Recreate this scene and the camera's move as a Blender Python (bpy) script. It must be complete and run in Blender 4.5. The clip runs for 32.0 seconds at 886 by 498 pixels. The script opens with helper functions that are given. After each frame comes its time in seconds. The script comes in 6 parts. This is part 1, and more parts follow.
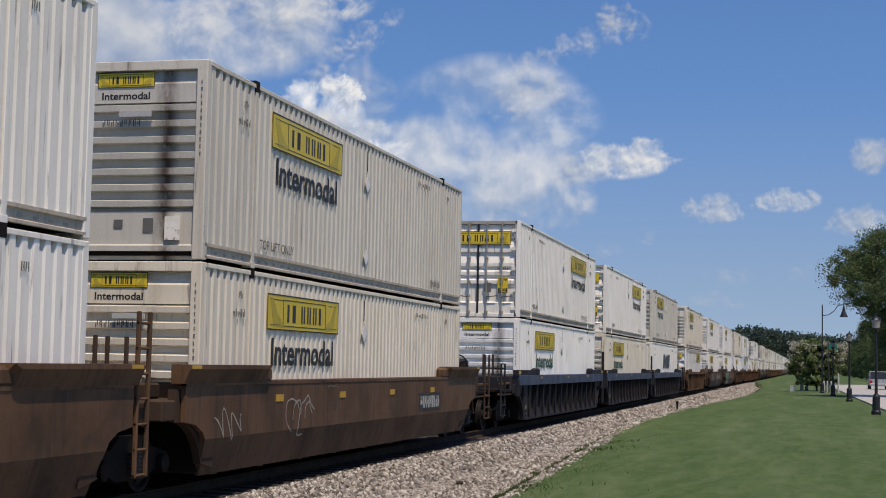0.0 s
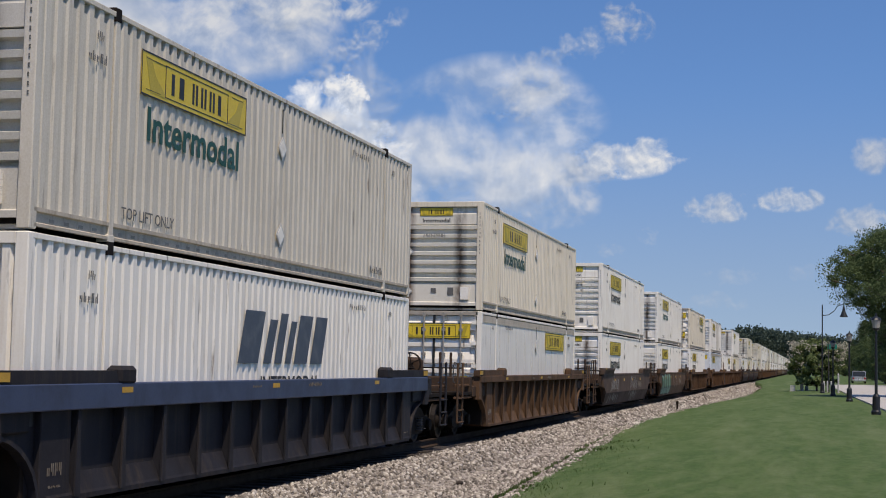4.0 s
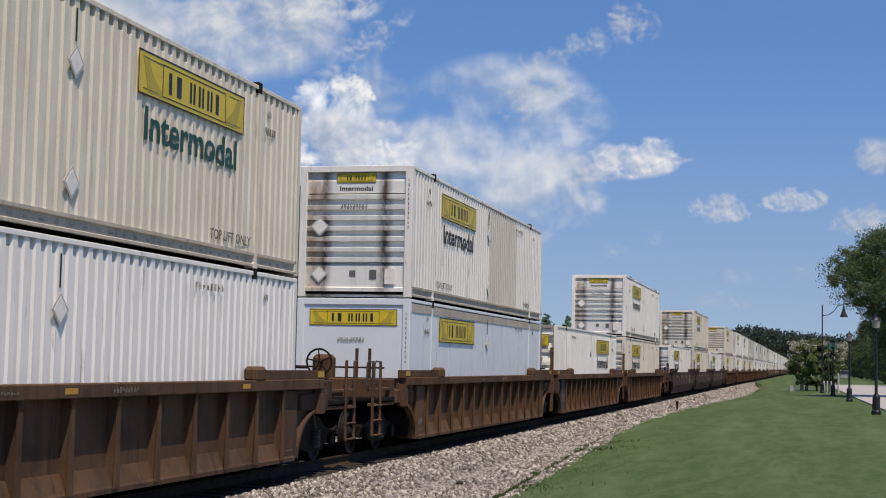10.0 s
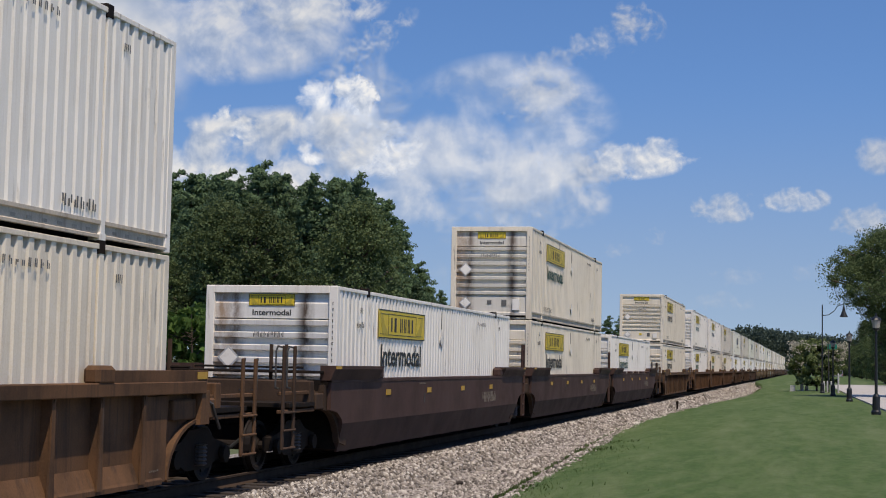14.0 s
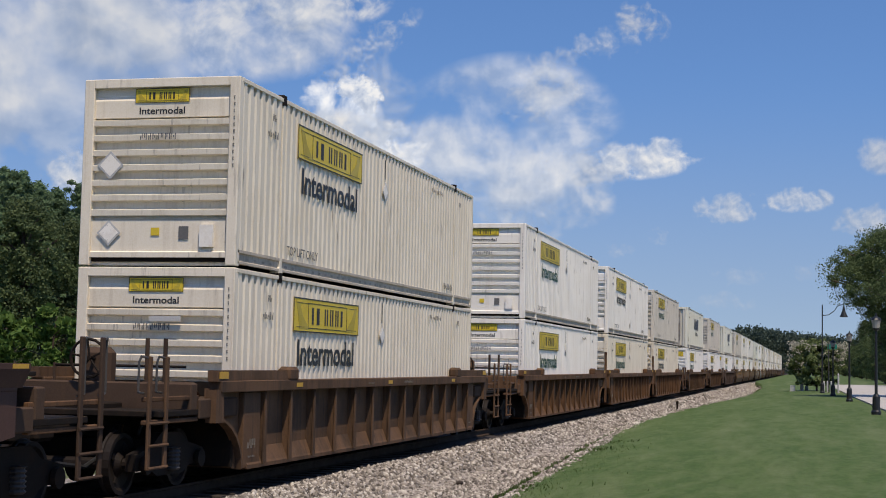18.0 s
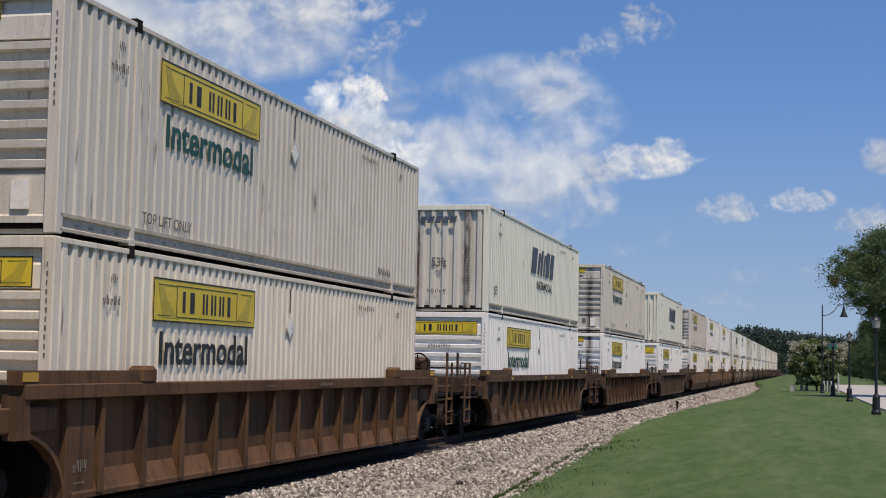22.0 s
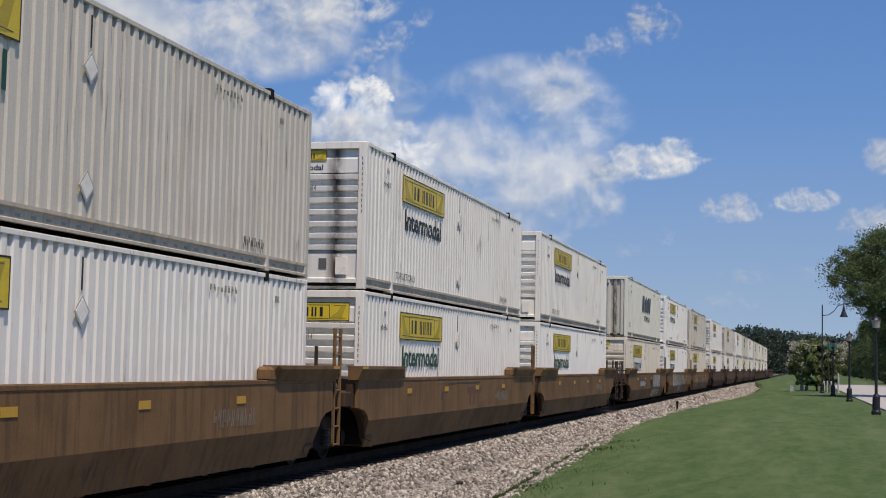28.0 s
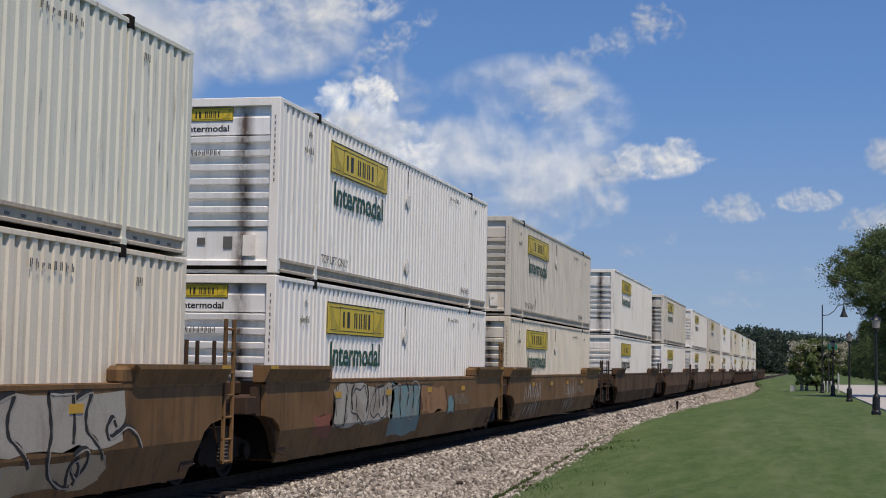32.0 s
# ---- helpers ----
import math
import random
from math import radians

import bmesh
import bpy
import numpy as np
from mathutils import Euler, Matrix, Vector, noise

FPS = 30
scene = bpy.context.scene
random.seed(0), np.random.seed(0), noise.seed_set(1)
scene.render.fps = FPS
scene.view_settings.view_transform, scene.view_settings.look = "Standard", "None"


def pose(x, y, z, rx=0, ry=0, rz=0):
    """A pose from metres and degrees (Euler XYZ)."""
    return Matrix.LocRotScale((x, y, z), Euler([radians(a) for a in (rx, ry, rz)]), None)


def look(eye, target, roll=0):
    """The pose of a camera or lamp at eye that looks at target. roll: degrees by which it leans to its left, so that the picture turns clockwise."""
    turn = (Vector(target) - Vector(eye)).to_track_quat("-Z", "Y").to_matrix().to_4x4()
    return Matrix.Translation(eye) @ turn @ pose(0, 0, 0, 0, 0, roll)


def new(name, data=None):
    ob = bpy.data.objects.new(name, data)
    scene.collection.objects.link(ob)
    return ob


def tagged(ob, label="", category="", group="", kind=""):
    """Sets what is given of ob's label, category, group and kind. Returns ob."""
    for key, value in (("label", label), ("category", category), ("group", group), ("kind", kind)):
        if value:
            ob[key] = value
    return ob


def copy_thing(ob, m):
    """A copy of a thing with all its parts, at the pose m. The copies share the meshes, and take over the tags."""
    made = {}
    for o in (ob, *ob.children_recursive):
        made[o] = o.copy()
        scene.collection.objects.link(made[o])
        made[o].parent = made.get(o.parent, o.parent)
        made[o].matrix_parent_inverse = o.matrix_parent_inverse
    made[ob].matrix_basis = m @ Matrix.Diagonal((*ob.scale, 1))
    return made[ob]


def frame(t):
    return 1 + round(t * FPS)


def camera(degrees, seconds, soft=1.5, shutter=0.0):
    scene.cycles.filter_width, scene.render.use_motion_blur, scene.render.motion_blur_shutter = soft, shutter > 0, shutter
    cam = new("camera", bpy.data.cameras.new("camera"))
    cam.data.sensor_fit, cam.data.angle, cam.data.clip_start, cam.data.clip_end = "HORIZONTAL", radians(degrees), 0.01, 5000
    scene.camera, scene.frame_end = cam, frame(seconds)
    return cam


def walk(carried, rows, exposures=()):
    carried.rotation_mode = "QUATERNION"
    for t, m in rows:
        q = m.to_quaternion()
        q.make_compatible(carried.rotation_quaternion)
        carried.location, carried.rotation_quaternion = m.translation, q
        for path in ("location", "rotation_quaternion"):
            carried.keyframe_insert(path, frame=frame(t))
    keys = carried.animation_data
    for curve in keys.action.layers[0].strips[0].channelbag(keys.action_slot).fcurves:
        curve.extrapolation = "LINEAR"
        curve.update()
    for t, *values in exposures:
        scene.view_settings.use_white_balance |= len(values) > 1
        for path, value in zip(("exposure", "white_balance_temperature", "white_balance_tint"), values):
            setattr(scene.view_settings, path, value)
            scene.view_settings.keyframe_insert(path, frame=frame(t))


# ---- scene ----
# World: the track runs along +y, rail heads at z = 0; the camera stands still beside it.
EYE = Vector((0.0, 0.0, 1.8564))
HEAD, TILT, LEAN = 13.916, 4.380, 1.137
cam = camera(33.284, 32.0, soft=1.0)
AIM = Vector((-math.sin(radians(HEAD)) * math.cos(radians(TILT)), math.cos(radians(HEAD)) * math.cos(radians(TILT)), math.sin(radians(TILT))))
VIEW = look(EYE, EYE + AIM * 50, LEAN)
walk(cam, [(0.0, VIEW), (32.0, VIEW)], exposures=[(0.0, -0.28), (6.0, -0.2), (12.0, -0.2), (17.5, -0.17), (21.0, -0.2), (25.0, -0.22), (28.0, -0.24), (30.0, -0.33), (32.0, -0.29)])

# ---- light: a high summer sun behind the camera's right shoulder, blue sky ----
SUN_WAY = Vector((0.24, -0.33, 0.91)).normalized()      # towards the sun
sun = new("sun", bpy.data.lights.new("sun", "SUN"))
sun.data.energy, sun.data.angle, sun.data.color = 5.0, radians(0.53), (1.0, 0.855, 0.69)
sun.matrix_world = look((0, 0, 60), Vector((0, 0, 60)) - SUN_WAY)
world = bpy.data.worlds.new("sky")
scene.world = world
world.use_nodes = True
wn, wl = world.node_tree.nodes, world.node_tree.links
sky = wn.new("ShaderNodeTexSky")
sky.sky_type, sky.sun_disc = "NISHITA", False
sky.sun_elevation = math.asin(SUN_WAY.z)
sky.sun_rotation = math.atan2(SUN_WAY.x, SUN_WAY.y)
sky.air_density, sky.dust_density, sky.ozone_density = 1.0, 0.3, 1.6
wn["Background"].inputs["Strength"].default_value = 0.15
way = wn.new("ShaderNodeTexCoord")
lift = wn.new("ShaderNodeVectorMath")      # the clear blue reaches well down towards the horizon
lift.operation = "ADD"
lift.inputs[1].default_value = (0.0, 0.0, 0.13)
even = wn.new("ShaderNodeVectorMath")
even.operation = "NORMALIZE"
wl.new(way.outputs["Generated"], lift.inputs[0])
wl.new(lift.outputs[0], even.inputs[0])
wl.new(even.outputs[0], sky.inputs["Vector"])
deep = wn.new("ShaderNodeHueSaturation")
deep.inputs["Hue"].default_value, deep.inputs["Saturation"].default_value = 0.509, 1.24
height = wn.new("ShaderNodeSeparateXYZ")      # summer haze greys the blue towards the horizon
wl.new(way.outputs["Generated"], height.inputs[0])
for socket, low, high in (("Saturation", 0.9, 1.24), ("Value", 0.75, 1.03)):
    haze = wn.new("ShaderNodeMapRange")
    haze.interpolation_type = "SMOOTHSTEP"
    haze.inputs["From Min"].default_value, haze.inputs["From Max"].default_value = -0.02, 0.2
    haze.inputs["To Min"].default_value, haze.inputs["To Max"].default_value = low, high
    wl.new(height.outputs[2], haze.inputs["Value"])
    wl.new(haze.outputs[0], deep.inputs[socket])
wl.new(sky.outputs["Color"], deep.inputs["Color"])
wl.new(deep.outputs[0], wn["Background"].inputs["Color"])


# ---- materials ----
def nodes_of(name):
    m = bpy.data.materials.new(name)
    m.use_nodes = True
    return m, m.node_tree.nodes, m.node_tree.links


def mix_colour(n, l, fac, a, b, blend="MIX"):
    x = n.new("ShaderNodeMix")
    x.data_type, x.blend_type = "RGBA", blend
    for socket, value in ((x.inputs[0], fac), (x.inputs[6], a), (x.inputs[7], b)):
        if hasattr(value, "is_linked"):
            l.new(value, socket)
        elif isinstance(value, (int, float)):
            socket.default_value = value
        else:
            socket.default_value = (*value, 1)
    return x.outputs[2]


def ramp(n, l, src, stops):
    r = n.new("ShaderNodeValToRGB")
    while len(r.color_ramp.elements) < len(stops):
        r.color_ramp.elements.new(0.5)
    for e, (pos, v) in zip(r.color_ramp.elements, stops):
        e.position = pos
        e.color = (v, v, v, 1) if isinstance(v, (int, float)) else (*v, 1)
    l.new(src, r.inputs[0])
    return r.outputs[0]


def math_node(n, l, op, a, b):
    x = n.new("ShaderNodeMath")
    x.operation = op
    for socket, value in zip(x.inputs, (a, b)):
        if hasattr(value, "is_linked"):
            l.new(value, socket)
        else:
            socket.default_value = value
    return x.outputs[0]


def coords(n, l, scale=(1, 1, 1), shifted=True):
    """Object coordinates, scaled, moved by a step of its own on each object."""
    t = n.new("ShaderNodeTexCoord")
    m = n.new("ShaderNodeMapping")
    m.inputs["Scale"].default_value = scale
    l.new(t.outputs["Object"], m.inputs["Vector"])
    if shifted:
        o = n.new("ShaderNodeObjectInfo")
        k = math_node(n, l, "MULTIPLY", o.outputs["Random"], 60.0)
        l.new(k, m.inputs["Location"])
    return m.outputs[0]


def noise_tex(n, l, vec, scale, detail=5, rough=0.6, warp=0.0):
    x = n.new("ShaderNodeTexNoise")
    x.inputs["Scale"].default_value, x.inputs["Detail"].default_value = scale, detail
    x.inputs["Roughness"].default_value, x.inputs["Distortion"].default_value = rough, warp
    l.new(vec, x.inputs["Vector"])
    return x.outputs["Fac"]


def surface(name, base, rough=0.6, metal=0.0, dark=None, streak=None, amount=0.5, size=1.5, bump=0.0, grain=40.0,
            spec=0.4, vary=0.06, tall=0.2, spread=(0.45, 0.7), runs=(), smear=0.0):
    """A painted, rusted or plain surface: broad patches (dark), streaks running down (streak) and fine grain."""
    m, n, l = nodes_of(name)
    b = n["Principled BSDF"]
    vec = coords(n, l)
    broad = noise_tex(n, l, vec, size, 6, 0.62, 0.3)
    col = base
    if dark is None:
        dark = tuple(c * 0.72 for c in base)
    col = mix_colour(n, l, math_node(n, l, "MULTIPLY", ramp(n, l, broad, [(spread[0], 0.0), (spread[1], 1.0)]), amount), col, dark)
    if streak is not None:
        flow = noise_tex(n, l, coords(n, l, (3.0, 3.0, tall)), 2.2, 6, 0.65)
        col = mix_colour(n, l, math_node(n, l, "MULTIPLY", ramp(n, l, flow, [(0.5, 0.0), (0.74, 1.0)]), amount), col, streak)
    for at, wide, tint in runs:      # grime that has run down in one place
        sep = n.new("ShaderNodeSeparateXYZ")
        l.new(coords(n, l, shifted=False), sep.inputs[0])
        off = math_node(n, l, "ABSOLUTE", math_node(n, l, "SUBTRACT", sep.outputs[0], at), 0)
        band = ramp(n, l, math_node(n, l, "DIVIDE", off, wide), [(0.1, 1.0), (1.0, 0.0)])
        patch = ramp(n, l, noise_tex(n, l, coords(n, l, (2.0, 2.0, 0.9)), 1.6, 5, 0.7), [(0.3, 0.0), (0.56, 1.0)])
        col = mix_colour(n, l, math_node(n, l, "MULTIPLY", band, patch), col, tint)
    if smear:      # sparse thin scuffs and black weeping
        scuff = noise_tex(n, l, coords(n, l, (7.0, 7.0, 0.7)), 1.3, 4, 0.6)
        where = ramp(n, l, noise_tex(n, l, vec, 0.45, 2, 0.5), [(0.46, 0.0), (0.6, 1.0)])
        mark = math_node(n, l, "MULTIPLY", ramp(n, l, scuff, [(0.6, 0.0), (0.72, smear)]), where)
        col = mix_colour(n, l, mark, col, (0.13, 0.1, 0.08))
    fine = noise_tex(n, l, vec, grain, 3, 0.7)
    col = mix_colour(n, l, 0.5, col, ramp(n, l, fine, [(0.25, 0.36), (0.75, 0.64)]), "OVERLAY") if vary else col
    info = n.new("ShaderNodeObjectInfo")
    tone = n.new("ShaderNodeMapRange")
    tone.inputs["To Min"].default_value, tone.inputs["To Max"].default_value = 1 - vary, 1 + vary
    l.new(info.outputs["Random"], tone.inputs["Value"])
    g = n.new("ShaderNodeHueSaturation")
    l.new(tone.outputs[0], g.inputs["Value"])
    if hasattr(col, "is_linked"):
        l.new(col, g.inputs["Color"])
    else:
        g.inputs["Color"].default_value = (*col, 1)
    l.new(g.outputs[0], b.inputs["Base Color"])
    b.inputs["Metallic"].default_value = metal
    b.inputs["Specular IOR Level"].default_value = spec
    l.new(ramp(n, l, broad, [(0.3, max(0.05, rough - 0.1)), (0.8, min(1.0, rough + 0.15))]), b.inputs["Roughness"])
    if bump:
        k = n.new("ShaderNodeBump")
        k.inputs["Strength"].default_value, k.inputs["Distance"].default_value = 0.6, bump
        l.new(fine, k.inputs["Height"])
        l.new(k.outputs[0], b.inputs["Normal"])
    return m


PAINT = {
    "bright": surface("clean_white_container_paint", (0.88, 0.845, 0.775), 0.5, dark=(0.79, 0.765, 0.71), streak=(0.62, 0.55, 0.45), amount=0.35, size=0.6, vary=0.02, smear=0.6, spec=0.3),
    "white": surface("white_container_paint", (0.84, 0.8, 0.72), 0.55, dark=(0.72, 0.67, 0.58), streak=(0.52, 0.44, 0.34), amount=0.45, size=0.6, vary=0.03, smear=0.8, spec=0.25),
    "cream": surface("cream_container_paint", (0.76, 0.685, 0.55), 0.55, dark=(0.61, 0.54, 0.42), streak=(0.43, 0.35, 0.25), amount=0.5, size=0.6, vary=0.03, smear=0.8, spec=0.25),
    "grey": surface("weathered_grey_container_paint", (0.63, 0.58, 0.49), 0.6, dark=(0.52, 0.475, 0.395), streak=(0.34, 0.29, 0.22), amount=0.5, size=0.6, vary=0.03, smear=0.9, spec=0.25),
    "blue": surface("bluish_white_container_paint", (0.74, 0.77, 0.79), 0.45, dark=(0.62, 0.64, 0.64), streak=(0.5, 0.49, 0.46), amount=0.25, size=0.6, vary=0.03),
    "mint": surface("greenish_white_container_paint", (0.74, 0.72, 0.6), 0.45, dark=(0.64, 0.65, 0.57), streak=(0.5, 0.47, 0.38), amount=0.45, size=0.6, vary=0.03, smear=0.8, spec=0.25),
}
NOSE_PAINT = {k: surface(f"{k}_nose_paint_with_run_grime", c, 0.5, dark=tuple(x * 0.78 for x in c), streak=(0.4, 0.35, 0.28), amount=0.4, size=0.8, vary=0.04,
                         runs=((-0.72, 0.2, (0.14, 0.09, 0.06)), (0.66, 0.2, (0.1, 0.07, 0.05)), (-1.0, 0.3, (0.38, 0.27, 0.18))))
              for k, c in (("bright", (0.84, 0.83, 0.8)), ("white", (0.78, 0.755, 0.7)), ("cream", (0.70, 0.655, 0.56)), ("grey", (0.58, 0.545, 0.475)), ("blue", (0.7, 0.72, 0.72)), ("mint", (0.58, 0.56, 0.48)))}
RAIL_PAINT = surface("dull_grey_rail_paint", (0.5, 0.44, 0.355), 0.65, dark=(0.33, 0.295, 0.245), streak=(0.2, 0.155, 0.115), amount=0.6, size=1.2, spec=0.2)
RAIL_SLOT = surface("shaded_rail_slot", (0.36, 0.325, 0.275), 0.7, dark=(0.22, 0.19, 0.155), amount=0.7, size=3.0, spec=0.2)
DARK_STEEL = surface("dark_oily_steel", (0.014, 0.011, 0.009), 0.75, dark=(0.032, 0.021, 0.014), amount=0.7, size=3, bump=0.003, spec=0.1)
GREY_STEEL = surface("dark_lock_rod_steel", (0.07, 0.066, 0.062), 0.45, 0.3, dark=(0.1, 0.08, 0.06), amount=0.5, size=3)
ROD_STEEL = surface("galvanised_lock_rod", (0.3, 0.285, 0.26), 0.5, 0.2, dark=(0.2, 0.17, 0.14), amount=0.6, size=3)
YELLOW = surface("yellow_sign_vinyl", (0.68, 0.5, 0.03), 0.45, dark=(0.5, 0.37, 0.04), amount=0.4, size=1.5, vary=0.04)
OLIVE = surface("olive_sign_corner", (0.47, 0.36, 0.035), 0.5, size=2)
INK = surface("black_lettering", (0.02, 0.02, 0.02), 0.5, size=3, vary=0.02)
GREEN_INK = surface("dark_green_lettering", (0.015, 0.075, 0.05), 0.5, size=3, vary=0.02)
NAVY_INK = surface("faded_navy_lettering", (0.055, 0.07, 0.095), 0.6, dark=(0.13, 0.15, 0.17), amount=0.7, size=4, vary=0.02)
FADED_INK = surface("faded_grey_lettering", (0.125, 0.122, 0.115), 0.6, size=4, vary=0.05)
PLACARD = surface("dull_grey_placard", (0.45, 0.44, 0.42), 0.4, dark=(0.42, 0.42, 0.42), amount=0.5, size=6)
AMBER = surface("amber_reflector", (0.48, 0.28, 0.03), 0.5, dark=(0.4, 0.24, 0.04), amount=0.6, size=5)
CAR = {
    "brown": surface("brown_car_paint", (0.13, 0.072, 0.04), 0.62, dark=(0.06, 0.038, 0.024), streak=(0.045, 0.036, 0.028), amount=0.95, size=0.7, bump=0.002, spec=0.12, smear=0.5),
    "maroon": surface("dark_maroon_car_paint", (0.072, 0.042, 0.034), 0.7, dark=(0.043, 0.028, 0.023), streak=(0.09, 0.054, 0.04), amount=0.6, size=0.9, bump=0.002, spec=0.12),
    "rust": surface("rusty_car_paint", (0.13, 0.07, 0.036), 0.8, dark=(0.055, 0.034, 0.022), streak=(0.045, 0.03, 0.022), amount=0.95, size=0.7, bump=0.003, spec=0.12, smear=0.5),
    "dun": surface("dun_brown_car_paint", (0.115, 0.066, 0.037), 0.75, dark=(0.055, 0.036, 0.024), streak=(0.04, 0.03, 0.024), amount=0.95, size=0.7, bump=0.003, spec=0.12, smear=0.5),
    "navy": surface("blue_black_car_paint", (0.023, 0.022, 0.026), 0.65, dark=(0.015, 0.014, 0.015), streak=(0.06, 0.046, 0.035), amount=0.6, size=1.0, bump=0.002, spec=0.12),
    "grime": surface("brake_dust_grime", (0.066, 0.043, 0.03), 0.85, dark=(0.024, 0.018, 0.015), streak=(0.085, 0.052, 0.032), amount=0.6, size=1.0, bump=0.002, spec=0.1),
    "soot": surface("sooty_dark_car_paint", (0.1, 0.07, 0.054), 0.75, dark=(0.056, 0.042, 0.034), streak=(0.095, 0.06, 0.038), amount=0.65, size=1.0, bump=0.002, spec=0.12),
    "tan": surface("tan_brown_car_paint", (0.19, 0.11, 0.05), 0.7, dark=(0.12, 0.073, 0.037), streak=(0.06, 0.042, 0.03), amount=0.85, size=0.7, bump=0.002, spec=0.12, smear=0.4),
}
GREY_PATCH = surface("dark_grey_repaint", (0.034, 0.034, 0.036), 0.7, dark=(0.05, 0.043, 0.036), amount=0.6, size=1.5)
STENCIL = surface("worn_white_stencil", (0.19, 0.165, 0.13), 0.8, dark=(0.11, 0.08, 0.055), amount=0.9, size=6)
BLUE_CHORD = surface("dark_blue_chord_paint", (0.036, 0.05, 0.10), 0.5, dark=(0.03, 0.035, 0.05), amount=0.6, size=1.5)
SPRAY = {
    "white": surface("white_spray_paint", (0.42, 0.42, 0.4), 0.7, size=4),
    "soot": surface("thin_dark_spray_paint", (0.05, 0.045, 0.04), 0.7, size=4),
    "cream": surface("pale_spray_paint", (0.36, 0.29, 0.19), 0.7, dark=(0.22, 0.165, 0.095), size=1.0, amount=0.8),
    "pearl": surface("faded_white_spray_paint", (0.36, 0.33, 0.28), 0.7, dark=(0.2, 0.165, 0.12), size=1.5, amount=0.9),
    "red": surface("faded_red_spray_paint", (0.24, 0.07, 0.045), 0.7, dark=(0.17, 0.09, 0.045), size=2.5, amount=0.9),
    "logo": surface("faded_dark_red_paint", (0.12, 0.05, 0.034), 0.75, dark=(0.16, 0.09, 0.05), size=3, amount=0.8),
    "orange": surface("rusty_orange_spray_paint", (0.28, 0.145, 0.06), 0.7, dark=(0.2, 0.12, 0.06), size=2, amount=0.9),
    "mint": surface("pale_green_spray_paint", (0.26, 0.42, 0.29), 0.7, dark=(0.15, 0.24, 0.16), size=2),
    "green": surface("green_spray_paint", (0.09, 0.16, 0.1), 0.7, dark=(0.1, 0.15, 0.1), size=2),
    "black": surface("black_spray_paint", (0.02, 0.02, 0.02), 0.7, size=4),
    "teal": surface("teal_spray_paint", (0.14, 0.24, 0.24), 0.7, dark=(0.2, 0.12, 0.1), size=1.5),
}
WHEEL_STEEL = surface("wheel_steel", (0.016, 0.012, 0.01), 0.6, 0.0, size=5, spec=0.15)
RAIL_STEEL = surface("rusty_rail_steel", (0.05, 0.034, 0.024), 0.75, 0.0, dark=(0.03, 0.022, 0.017), size=3, bump=0.001, spec=0.08)
TIE_WOOD = surface("creosoted_sleeper", (0.036, 0.027, 0.021), 0.85, size=4, bump=0.004)
LAMP_BLACK = surface("black_lamp_paint", (0.012, 0.013, 0.014), 0.4, size=3)
BARK = surface("bark", (0.075, 0.058, 0.045), 0.9, size=3, bump=0.02, grain=12)


def ballast_material():
    m, n, l = nodes_of("granite_ballast")
    b = n["Principled BSDF"]
    g = n.new("ShaderNodeNewGeometry")
    col = ramp(n, l, g.outputs["Random Per Island"], [(0.0, (0.05, 0.041, 0.034)), (0.3, (0.16, 0.138, 0.116)), (0.7, (0.29, 0.258, 0.222)), (1.0, (0.5, 0.46, 0.405))])
    fine = noise_tex(n, l, coords(n, l, shifted=False), 25, 4, 0.7)
    l.new(mix_colour(n, l, 0.6, col, ramp(n, l, fine, [(0.25, 0.34), (0.75, 0.66)]), "OVERLAY"), b.inputs["Base Color"])
    b.inputs["Roughness"].default_value = 0.9
    return m


def bed_material():
    m, n, l = nodes_of("ballast_bed_gravel")
    b = n["Principled BSDF"]
    v = n.new("ShaderNodeTexVoronoi")
    v.inputs["Scale"].default_value = 13
    l.new(coords(n, l, shifted=False), v.inputs["Vector"])
    sep = n.new("ShaderNodeSeparateColor")
    l.new(v.outputs["Color"], sep.inputs[0])
    col = ramp(n, l, sep.outputs[0], [(0.0, (0.10, 0.087, 0.076)), (0.5, (0.23, 0.205, 0.183)), (1.0, (0.42, 0.385, 0.35))])
    stain = noise_tex(n, l, coords(n, l, shifted=False), 0.5, 4)
    col = mix_colour(n, l, ramp(n, l, stain, [(0.45, 0.0), (0.7, 0.35)]), col, (0.2, 0.165, 0.135))
    sep2 = n.new("ShaderNodeSeparateXYZ")      # oil and soot between the rails, the train's shade added into the colour
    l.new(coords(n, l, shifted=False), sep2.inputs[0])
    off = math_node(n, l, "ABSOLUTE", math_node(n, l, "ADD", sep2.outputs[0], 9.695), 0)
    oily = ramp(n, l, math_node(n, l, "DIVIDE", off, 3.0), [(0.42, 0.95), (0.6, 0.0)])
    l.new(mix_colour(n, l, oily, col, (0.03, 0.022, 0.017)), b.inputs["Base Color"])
    k = n.new("ShaderNodeBump")
    k.inputs["Distance"].default_value, k.inputs["Strength"].default_value = 0.06, 1.0
    k.invert = True
    l.new(v.outputs["Distance"], k.inputs["Height"])
    l.new(k.outputs[0], b.inputs["Normal"])
    b.inputs["Roughness"].default_value = 0.95
    return m


